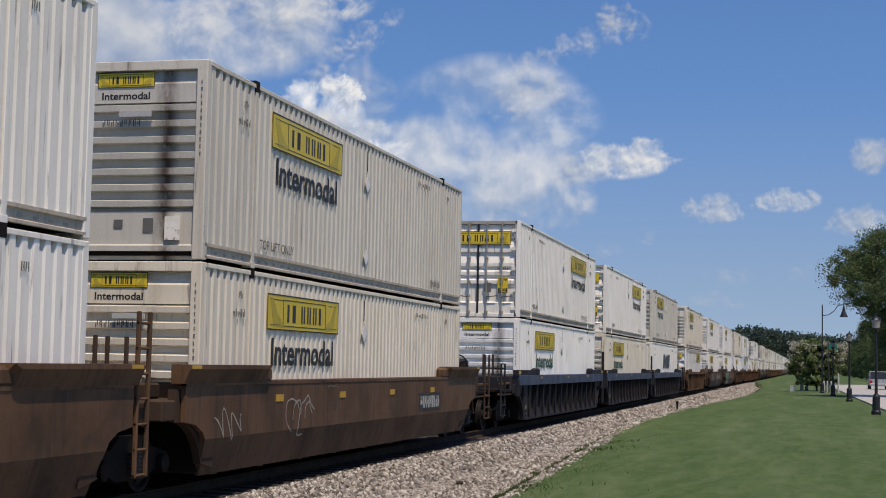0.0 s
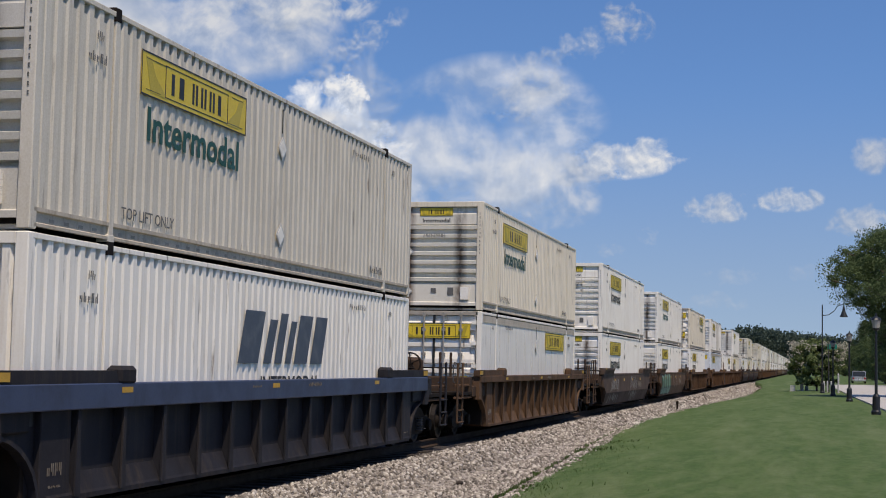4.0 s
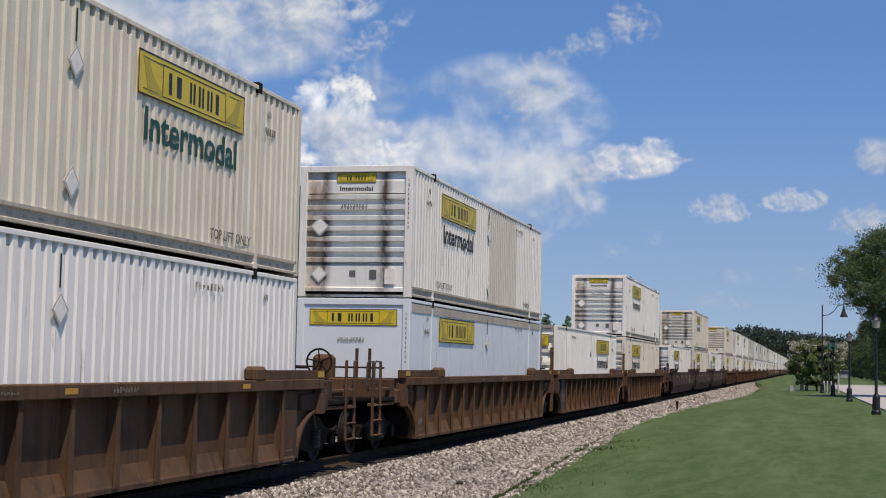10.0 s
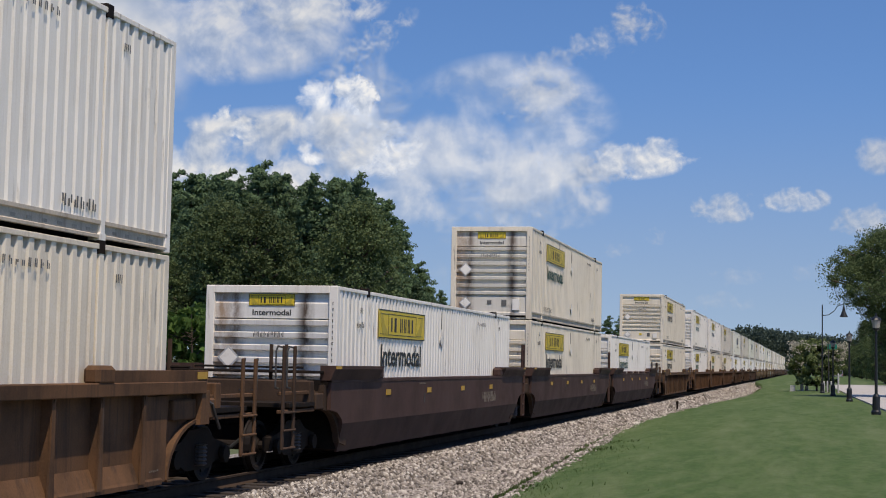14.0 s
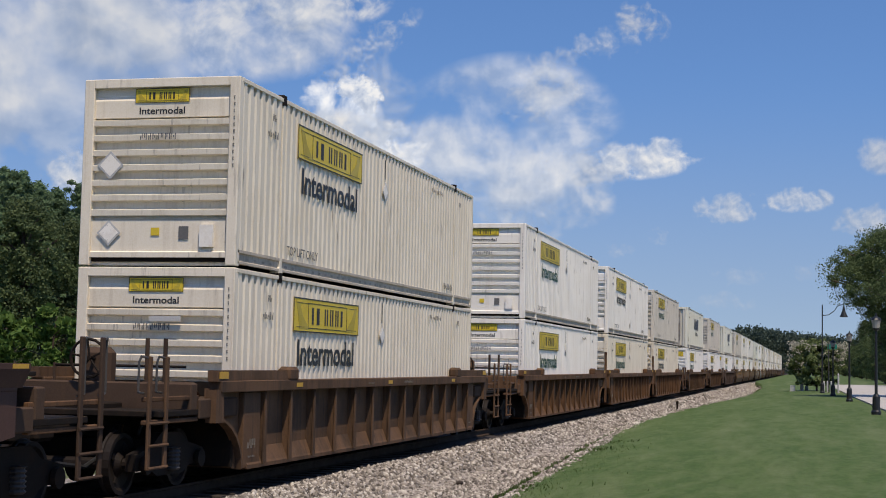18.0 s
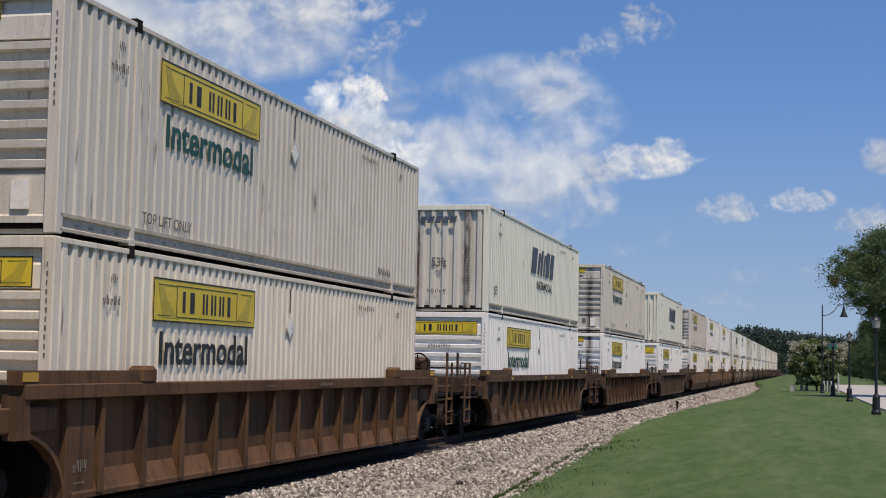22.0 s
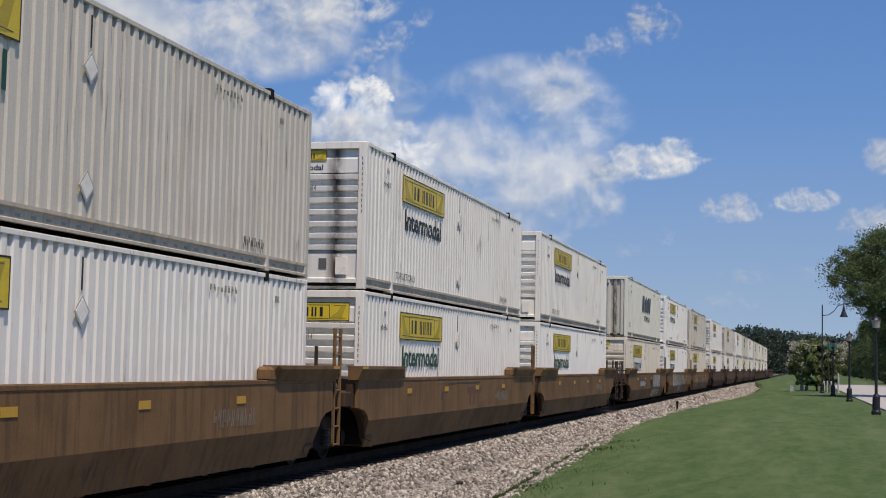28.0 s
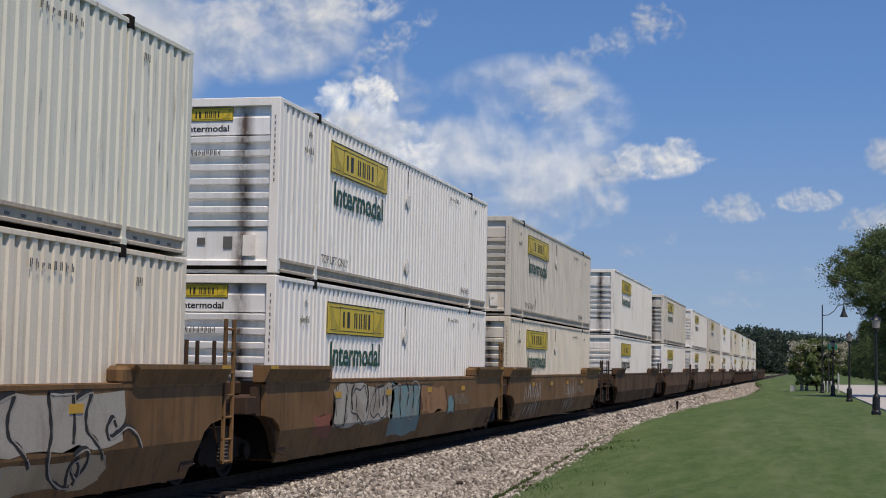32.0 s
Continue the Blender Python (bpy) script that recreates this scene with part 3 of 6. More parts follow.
def make_container(kind, tint, variant, turned=0, far=False, patched=False):
    """turned: the doors lead and the other long side is the one that shows; far: never passes near."""
    rng = random.Random(f"{kind}{tint}{variant}")
    paint = PAINT[tint]
    flat, swift = kind == "panel", kind == "upright"
    c = root("shipping_container")
    words = {"bright": "clean bright white", "white": "white", "cream": "cream white", "grey": "weathered grey-beige", "blue": "bluish white", "mint": "greenish white"}[tint]
    body = {"hunt": "corrugated steel container with a yellow side sign", "panel": "smooth-sided container with a yellow side sign",
            "upright": "corrugated container with slanted navy logo bars"}[kind]
    if patched:
        body = "corrugated container with a grey repainted stretch"
    tagged(c, f"{words} {body}", "shipping container", "containers on the train")
    shown = -1 if turned else 1
    for s in (-1, 1):
        side_wall(c, paint, s, flat, (8.2, 12.0, PAINT["grey"]) if patched and s == shown else None)
        bm = bmesh.new()      # channel-shaped bottom rail
        u, v, w = s * HALF, s * (HALF - 0.032), s * (HALF - 0.075)
        prism(bm, [(u, 0.035), (u, 0.07), (v, 0.085), (v, 0.19), (u, 0.205), (u, 0.25), (w, 0.25), (w, 0.035)], 1, 0.1, LONG - 0.1)
        part("bottom_rail", bm, RAIL_PAINT, c, "dull grey channel-shaped rail")
        if s == shown and not far:
            bm = bmesh.new()      # drain slots in the rail's web: flat plates, hollow's shade in their colour
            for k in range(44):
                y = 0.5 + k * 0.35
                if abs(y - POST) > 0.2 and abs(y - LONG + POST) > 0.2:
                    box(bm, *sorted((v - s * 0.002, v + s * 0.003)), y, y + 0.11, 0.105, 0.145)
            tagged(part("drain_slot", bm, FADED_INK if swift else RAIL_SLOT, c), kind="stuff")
        part("top_rail", a_box(*sorted((s * (HALF + 0.004), s * (HALF - 0.06))), 0.1, LONG - 0.1, TALL - 0.072, TALL - 0.005, bevel=0.006), paint, c)
        for y in (0.0, LONG - 0.16):
            part("corner_post", a_box(*sorted((s * HALF, s * (HALF - 0.17))), y, y + 0.16, 0.0, TALL, bevel=0.012), paint, c)
        for y in (POST, LONG - POST):
            post = part("lifting_post", a_box(*sorted((s * (HALF + 0.002), s * (HALF - 0.1))), y - 0.06, y + 0.06, 0.0, TALL, bevel=0.008), paint, c)
            if s == shown and not far:
                bm = a_box(*sorted((s * (HALF + 0.008), s * (HALF - 0.16))), y - 0.085, y + 0.085, TALL - 0.13, TALL + 0.05, bevel=0.012)
                part("corner_casting", bm, DARK_STEEL, post, "dark lifting casting")
                part("corner_casting", a_box(*sorted((s * (HALF + 0.006), s * (HALF - 0.16))), y - 0.085, y + 0.085, -0.008, 0.1, bevel=0.012), paint, post)
    s = shown
    f = side_frame_of(s)
    ox = (lambda a, w: a) if s > 0 else (lambda a, w: -a - w)      # distance from the nose to drawing coordinates
    if swift:
        x, y, h = ox(6.3, 4.0), 1.46, 0.82
        for a0, wide, part_high in ((0.0, 0.85, 1.0), (1.08, 0.34, 0.86), (1.58, 0.34, 1.0), (2.08, 0.28, 0.86), (2.52, 0.66, 1.0), (3.36, 0.62, 1.0)):
            a0 += x
            bm = bmesh.new()
            prism(bm, [(a0, y), (a0 + wide, y), (a0 + wide + 0.3, y + h * part_high), (a0 + 0.3, y + h * part_high)], 2, 0.004, 0.007)
            placed(part("logo_bar", bm, NAVY_INK, c, "slanted navy logo bar"), f)
        lettering("lettering", "INTERMODAL", 0.26, 2.9, INK, c, f @ Matrix.Translation((x + 1.0, y - 0.46, 0)))
        lettering("lettering", "53", 0.24, 0.42, FADED_INK, c, f @ Matrix.Translation((ox(0.75, 0.4), 0.5, 0)))
    else:
        company_sign(c, f, ox(2.66, 3.68), 2.0, 3.68, 0.585)
        if variant == 6:
            flat_panel("lettering_field", ox(2.75, 3.5), ox(2.75, 3.5) + 3.5, 1.36, 1.97, PAINT["bright"], c, f, lift=0.0, thick=0.003, label="clean white field behind the lettering")
        if not flat:
            lettering("lettering", "Intermodal", 0.45, 3.2, GREEN_INK if rng.random() < 0.75 else INK, c, f @ Matrix.Translation((ox(2.9, 3.2), 1.42, 0)))
        if not far:
            words_low = lettering("lettering", "TOP LIFT ONLY", 0.15, 1.6, FADED_INK, c, f @ Matrix.Translation((ox(POST + 0.25, 1.6), 0.33, 0.004)), bold=0.01)
            tagged(words_low, kind="stuff")
            bars("stencil_bar", c, f, ox(LONG - POST - 1.05, 0.9), 0.34, 0.9, 0.14, 6, FADED_INK)
            placard(c, f, ox(8.0, 0), 2.05, 0.2)
            if variant % 2 == 0:
                placard(c, f, ox(8.0, 0), 0.62, 0.2)
            part("seam", a_box(*sorted((s * (HALF - 0.01), s * (HALF + 0.003))), 7.99, 8.01, 2.3, 2.7), INK, c)
    if not far:
        bars("stencil_bar", c, f, ox(POST - 0.55, 0.22), 2.44, 0.2, 0.11, 4, FADED_INK, gap=0.9)
        bars("stencil_bar", c, f, ox(POST - 0.75, 0.5), 2.16, 0.5, 0.12, 5, FADED_INK)
        bars("stencil_bar", c, f, ox(LONG - POST + 0.4, 0.22), 2.44, 0.2, 0.11, 4, FADED_INK, gap=0.9)
        bars("stencil_bar", c, f, ox(LONG - POST - 2.3, 1.1), 2.5, 1.1, 0.1, 8, FADED_INK, gap=0.9)
    if flat:
        for k in range(1, 13):
            part("panel_seam", a_box(*sorted((s * (HALF - 0.03), s * (HALF - 0.008))), k * 1.243 - 0.006, k * 1.243 + 0.006, 0.3, 2.62), PLACARD, c)
        part("roof_band", a_box(*sorted((s * (HALF - 0.03), s * (HALF - 0.004))), 0.17, LONG - 0.17, 2.62, 2.805), RAIL_PAINT, c)
    part("roof", a_box(-HALF + 0.05, HALF - 0.05, 0.05, LONG - 0.05, TALL - 0.06, TALL - 0.03), paint, c)
    part("floor", a_box(-HALF + 0.07, HALF - 0.07, 0.08, LONG - 0.08, 0.06, 0.16), DARK_STEEL, c)
    dirty = variant in (0, 2, 4) or patched
    nose_wall(c, NOSE_PAINT[tint] if dirty else paint, "upright" if swift else "flat" if flat else "ribbed", paint)
    door_wall(c, PAINT["white"] if turned else paint, bool(turned))
    if turned or far:
        return c
    if swift:
        for k in range(5):
            bm = bmesh.new()
            a0 = -0.66 + k * 0.21
            prism(bm, [(a0, 2.4), (a0 + 0.16, 2.4), (a0 + 0.22, 2.58), (a0 + 0.06, 2.58)], 2, 0.004, 0.007)
            placed(part("logo_bar", bm, NAVY_INK, c), NOSE_FRAME)
        lettering("lettering", "53ft", 0.26, 0.42, FADED_INK, c, NOSE_FRAME @ Matrix.Translation((-0.3, 1.2, 0)))
        bars("number_bar", c, NOSE_FRAME, 0.72, 0.55, 0.07, 1.75, 11, FADED_INK, upright=True, gap=0.35)
        bars("stencil_bar", c, NOSE_FRAME, -0.4, 0.5, 0.55, 0.1, 5, FADED_INK)
    else:
        back = NOSE_FRAME @ Matrix.Translation((0, 0, -0.05))
        if flat:
            back = NOSE_FRAME @ Matrix.Translation((0, 0, -0.03))
        if variant == 3:
            company_sign(c, back, -1.0, 2.3, 2.0, 0.36)
        else:
            company_sign(c, back, -0.45, 2.52, 0.9, 0.22)
            lettering("lettering", "Intermodal", 0.11, 0.76, INK, c, back @ Matrix.Translation((-0.38, 2.34, 0)))
        bars("number_bar", c, NOSE_FRAME @ Matrix.Translation((0, 0, -0.02)), -0.34, 1.94, 0.62, 0.1, 9, FADED_INK)
        bars("number_bar", c, NOSE_FRAME, HALF - 0.1, 1.5, 0.03, 1.15, 11, FADED_INK, upright=True, gap=0.9)
        flat_panel("vent_box", 0.70, 0.92, 0.28, 0.62, PAINT["white"], c, back, thick=0.05)
        flat_panel("data_plate", 0.34, 0.5, 0.40, 0.6, FADED_INK, c, back)
        flat_panel("small_label", -0.12, 0.02, 0.46, 0.58, YELLOW if variant % 2 else FADED_INK, c, back)
        if flat:
            pass
        elif variant in (1, 4):
            flat_panel("document_tube", -0.05, 0.45, 2.07, 2.15, PLACARD, c, NOSE_FRAME, thick=0.05)
        elif variant != 6:
            placard(c, NOSE_FRAME @ Matrix.Translation((0, 0, -0.02)), -0.82, 1.55, 0.22)
            placard(c, NOSE_FRAME @ Matrix.Translation((0, 0, -0.04)), -0.82, 0.5, 0.2)
    return c


# ---- the well cars: origin on the rail centre line under the nose end of the well; y towards the train's tail ----
SIDE = 1.52          # half width of a car over its side sills
TRUCK_AT = 1.65      # how far a truck's centre lies beyond the well's end
WHEEL_R = 0.42


def make_truck(car, y, far=False):
    """A two-axle truck: bolster, two side frames, two turning wheelsets."""
    bm = a_box(-1.05, 1.05, -0.22, 0.22, 0.42, 0.74, bevel=0.03)
    lathe(bm, [(0.3, 0.0), (0.3, 0.16)], 2, (0, 0, 0.74), 14)
    truck = part("truck", bm, DARK_STEEL, car, "dark oily two-axle truck")
    truck.matrix_basis = pose(0, y, 0)
    for s in (-1, 1):
        bm = bmesh.new()
        prism(bm, [(-1.12, 0.34), (-0.66, 0.34), (-0.42, 0.24), (0.42, 0.24), (0.66, 0.34), (1.12, 0.34), (1.12, 0.56), (0.6, 0.66), (0.34, 0.82), (-0.34, 0.82), (-0.6, 0.66), (-1.12, 0.56)], 0, s * 1.02 - 0.07, s * 1.02 + 0.07)
        part("side_frame", bm, DARK_STEEL, truck)
        if far:
            continue
        for a in (0.0,):      # bolster spring
            bm = bmesh.new()
            lathe(bm, [(0.085 + 0.03 * (k % 2), 0.3 + 0.028 * k) for k in range(12)], 2, (s * 1.12, a, 0), 10)
            part("spring", bm, GREY_STEEL, truck)
        for a in (-0.89, 0.89):
            bm = bmesh.new()
            lathe(bm, [(0.1, 0.0), (0.13, 0.03), (0.13, 0.09)], 0, (s * 1.09 if s > 0 else s * 1.18, a, WHEEL_R), 12)
            part("bearing_cap", bm, DARK_STEEL, truck)
    for a in (-0.89, 0.89):
        bm = bmesh.new()
        for s in (-1, 1):
            rim = [(WHEEL_R + 0.028, 0.67), (WHEEL_R + 0.02, 0.70), (WHEEL_R, 0.71), (WHEEL_R - 0.004, 0.80), (WHEEL_R - 0.06, 0.80), (WHEEL_R - 0.1, 0.76), (0.17, 0.74), (0.1, 0.82)]
            lathe(bm, [(r, s * h) for r, h in rim], 0, (0, 0, 0), 24)
            for k in range(4):
                a0 = k * math.tau / 4
                box(bm, *sorted((s * 0.755, s * 0.772)), 0.24 * math.cos(a0) - 0.04, 0.24 * math.cos(a0) + 0.04, 0.24 * math.sin(a0) - 0.04, 0.24 * math.sin(a0) + 0.04)
        rod(bm, (-1.0, 0, 0), (1.0, 0, 0), 0.08, 10)
        w = part("wheelset", bm, WHEEL_STEEL, truck, "worn steel wheels on one axle")
        w.matrix_basis = pose(0, a, WHEEL_R)
    return truck


def ribbon(bm, pts, x, w, closed=False):
    """A flat painted stroke along points (y, z), mitred, on a side at x."""
    n = len(pts)
    left, right = [], []
    for k in range(n):
        if closed:
            p, q = pts[k - 1], pts[(k + 1) % n]
        else:
            p, q = pts[max(0, k - 1)], pts[min(n - 1, k + 1)]
        d = math.hypot(q[0] - p[0], q[1] - p[1]) or 1
        u, v = -(q[1] - p[1]) / d, (q[0] - p[0]) / d
        ww = w * (0.7 + 0.5 * math.sin(k * 0.9) ** 2)
        left.append(bm.verts.new((x, pts[k][0] + u * ww, pts[k][1] + v * ww)))
        right.append(bm.verts.new((x, pts[k][0] - u * ww, pts[k][1] - v * ww)))
    for k in range(n if closed else n - 1):
        j = (k + 1) % n
        bm.faces.new((left[k], left[j], right[j], right[k]))


def blob(rng, y, z, ry, rz, n=22):
    """A bulging letter-like outline."""
    ph, lean = rng.uniform(0, 6.28), rng.uniform(-0.25, 0.35)
    out = []
    for k in range(n):
        a = k * math.tau / n
        r = 1 + 0.2 * math.sin(2 * a + ph) + 0.16 * math.sin(3 * a + 2 * ph) + 0.1 * math.sin(5 * a + ph)
        zz = rz * r * math.sin(a)
        out.append((y + ry * r * math.cos(a) + lean * zz, max(0.24, min(1.5, z + zz))))
    return out


def scrawl(rng, y, z, n=4, w=0.5, h=0.34):
    """A looping hand-drawn line."""
    ph, out = rng.uniform(0, 6), []
    for k in range(n * 12 + 1):
        a = k / 12 * math.tau
        out.append((y + k / 12 * w + 0.3 * w * math.sin(a + ph), z + h * math.cos(a) * (0.75 + 0.3 * math.sin(a * 0.37 + ph))))
    return out


def skin_x(z):
    """How far out the folded skin of a smooth side lies at height z."""
    return SIDE - 0.01 if z > 0.72 else SIDE - 0.01 - (0.72 - z) * 0.3077


def onto_skin(ob, style):
    """Lays a drawing made at x = 0 on the side of a car."""
    for v in ob.data.vertices:
        v.co.x += (skin_x(v.co.z) + 0.003) if style == "smooth" else 1.338
    return ob


def painted(c, style, name, label, colour, draw):
    bm = bmesh.new()
    draw(bm)
    onto_skin(part(name, bm, SPRAY[colour], c, label), style)


def colour_field(c, style, colour, pts, depth=0.0):
    """A sprayed patch with an uneven rim, folded with the skin."""
    def draw(bm):
        bm.faces.new([bm.verts.new((depth, a, b)) for a, b in pts])
        bmesh.ops.triangulate(bm, faces=bm.faces[:])
        bmesh.ops.bisect_plane(bm, geom=bm.verts[:] + bm.edges[:] + bm.faces[:], plane_co=(0, 0, 0.72), plane_no=(0, 0, 1))
        bmesh.ops.triangulate(bm, faces=bm.faces[:])
    painted(c, style, "graffiti_fill", "sprayed colour field", colour, draw)


def uneven(rng, y0, y1, z0, z1, rough=0.1):
    """A ragged four-sided outline."""
    n = max(4, int((y1 - y0) / 0.35))
    low = [(y0 + (y1 - y0) * k / n, z0 + rng.uniform(0, rough)) for k in range(n + 1)]
    high = [(y1 - (y1 - y0) * k / n, min(1.45, z1 - rng.uniform(0, rough))) for k in range(n + 1)]
    edge = [(y1 + rng.uniform(-rough, rough), z0 + (z1 - z0) * f) for f in (0.3, 0.55, 0.8)]
    edge2 = [(y0 + rng.uniform(-rough, rough), z1 - (z1 - z0) * f) for f in (0.3, 0.55, 0.8)]
    return low + edge + high + edge2


def stroke(c, style, colour, pts, w, depth=0.003, closed=False):
    fine = []      # rounded between the given points
    n = len(pts)
    for k in range(n if closed else n - 1):
        p0, p1, p2, p3 = (pts[(k + d) % n] if closed else pts[min(n - 1, max(0, k + d))] for d in (-1, 0, 1, 2))
        for f in (0.0, 0.25, 0.5, 0.75):
            fine.append(tuple(0.5 * (2 * b + (q - a) * f + (2 * a - 5 * b + 4 * q - d) * f * f + (3 * b - a - 3 * q + d) * f ** 3) for a, b, q, d in zip(p0, p1, p2, p3)))
    if not closed:
        fine.append(pts[-1])
    painted(c, style, "graffiti_line", "sprayed letter stroke", colour, lambda bm: ribbon(bm, fine, depth, w, closed))


def graffiti(c, style, spray, rng):
    if spray == "dark":      # tall black-edged letters on a pale patch
        colour_field(c, style, "pearl", uneven(rng, 10.1, 13.9, 0.74, 1.46))
        colour_field(c, style, "cream", uneven(rng, 9.7, 13.5, 0.26, 0.71, 0.12))
        for k in range(7):      # a dense knot of black loops
            o = blob(rng, 8.9 + 0.24 * (k % 4), 0.95 + 0.24 * (k // 4), 0.17, 0.15, 12)
            stroke(c, style, "black", o[::2], 0.026, 0.004, True)
        tall = [[(0, 1.44), (0.07, 1.2), (0.11, 0.95), (0.05, 0.72), (0.2, 0.5), (0.5, 0.36), (0.78, 0.33)], [(0, 1.44), (0.3, 1.43), (0.6, 1.44)],
                [(0.58, 1.42), (0.64, 1.1), (0.63, 0.84)], [(0.64, 1.36), (1.02, 1.44), (0.92, 1.2), (0.95, 1.0), (1.2, 0.84), (1.45, 0.62)],
                [(0.68, 0.36), (0.62, 0.55), (0.76, 0.66), (0.88, 0.52), (0.84, 0.35)]]
        curl = [[(1.72, 1.0), (1.6, 1.12), (1.46, 1.0), (1.52, 0.88), (1.72, 0.92), (1.98, 1.0), (2.26, 0.9), (2.42, 0.72)],
                [(1.45, 0.72), (1.74, 0.78), (1.84, 0.6), (1.66, 0.44), (1.46, 0.56)]]
        for off, group in ((12.0, tall + curl[:1]), (10.25, tall), (11.2, curl[1:])):
            for line in group:
                pts = [(off + a, b) for a, b in line]
                stroke(c, style, "black", pts, 0.036)
                stroke(c, style, "pearl", [(a + 0.055, b - 0.02) for a, b in pts], 0.012, 0.004)
        return
    if spray == "teal":      # muted fields with thin dark uprights
        for colour, y0, y1, z0, z1 in (("red", 1.45, 2.4, 0.5, 1.0), ("pearl", 2.5, 6.4, 0.62, 1.46), ("teal", 6.3, 8.6, 0.3, 1.46), ("orange", 8.7, 10.9, 0.72, 1.4), ("teal", 11.2, 11.8, 0.6, 1.1)):
            colour_field(c, style, colour, uneven(rng, y0, y1, z0, z1, 0.14))
        for k in range(13):
            y, z = 2.6 + k * 0.48 + rng.uniform(-0.1, 0.1), rng.uniform(0.65, 0.95)
            stroke(c, style, "black", [(y, z), (y + rng.uniform(-0.1, 0.2), z + 0.3), (y + rng.uniform(-0.1, 0.25), min(1.43, z + rng.uniform(0.45, 0.7)))], rng.uniform(0.018, 0.04))
        for k in range(5):
            o = blob(rng, 2.9 + k * 1.25, 1.05, 0.5, 0.36)
            stroke(c, style, "pearl" if k > 2 else "soot", [q for i, q in enumerate(o) if i % 2 == 0], 0.014, 0.004, True)
        return
    if spray == "green":      # fat green letters, dark gaps, pale rims
        colour_field(c, style, "green", uneven(rng, 0.3, 6.2, 0.26, 1.46, 0.16))
        hook = [(1.05, 0.35), (0.8, 1.1), (0.95, 1.25), (0.2, 1.42), (-0.1, 1.25), (0.5, 1.12), (0.6, 0.9), (0.1, 0.92), (0.0, 0.62), (0.62, 0.66), (0.65, 0.5), (0.1, 0.42), (0.05, 0.3)]
        wave = [(0, 0.5), (0.2, 0.28), (1.25, 0.3), (1.3, 0.6), (0.9, 0.66), (0.75, 1.3), (1.05, 1.42), (0.35, 1.44), (0.3, 1.26), (0.5, 1.2), (0.58, 0.66), (0.1, 0.68)]

        def rounded(pts):
            out, n = [], len(pts)
            for k in range(n):
                p0, p1, p2, p3 = (pts[(k + d) % n] for d in (-1, 0, 1, 2))
                for q in (0.0, 0.33, 0.67):
                    out.append(tuple(0.5 * (2 * b + (e - a) * q + (2 * a - 5 * b + 4 * e - d) * q * q + (3 * b - a - 3 * e + d) * q ** 3) for a, b, e, d in zip(p0, p1, p2, p3)))
            return [(a, max(0.24, min(1.45, b))) for a, b in out]
        for off, shape, wide in ((0.45, hook, 1.25), (1.75, wave, 1.05), (3.2, hook, 0.9), (4.2, wave, 1.2)):
            pts = rounded([(off + a * wide, b) for a, b in shape])
            colour_field(c, style, "mint", pts, 0.002)
            stroke(c, style, "black", pts[::2], 0.018, 0.004, True)
            stroke(c, style, "white", [(a + 0.05, b - 0.04) for a, b in pts[4:13:2]], 0.014, 0.005)
        for k in range(3):
            o = blob(rng, 8.4 + k * 0.9, 1.05, 0.4, 0.32)
            stroke(c, style, "white", o[::2], 0.012, 0.003, True)
        return
    if spray == "tag":
        for y in (3.5, 4.1):      # thin pale outlines
            stroke(c, style, "pearl", blob(rng, y, 0.9, 0.36, 0.36)[1:17:2], 0.016)
            stroke(c, style, "pearl", blob(rng, y + 0.1, 0.95, 0.16, 0.22)[:14:2], 0.012)
        painted(c, style, "graffiti_tag", "looping sprayed tag", "pearl", lambda bm: ribbon(bm, scrawl(rng, 0.2, 0.9, 3, 0.34, 0.24), 0.003, 0.014))
        return
    for y0, n, low, high in ((1.0, 11, 0.38, 1.3), (1.6, 9, 0.5, 1.42), (8.3, 12, 0.5, 1.42), (9.0, 8, 0.35, 1.2)):      # tall jagged letters
        pts = []
        for k in range(n):
            pts.append((y0 + 0.3 * k + (0.28 if k % 2 else 0.0) + rng.uniform(-0.1, 0.1), (high if k % 2 else low) + rng.uniform(-0.18, 0.02)))
        for k in range(0, n - 2, 2):
            stroke(c, style, "white" if high > 1.35 else "pearl", pts[k:k + 3], rng.uniform(0.016, 0.03))


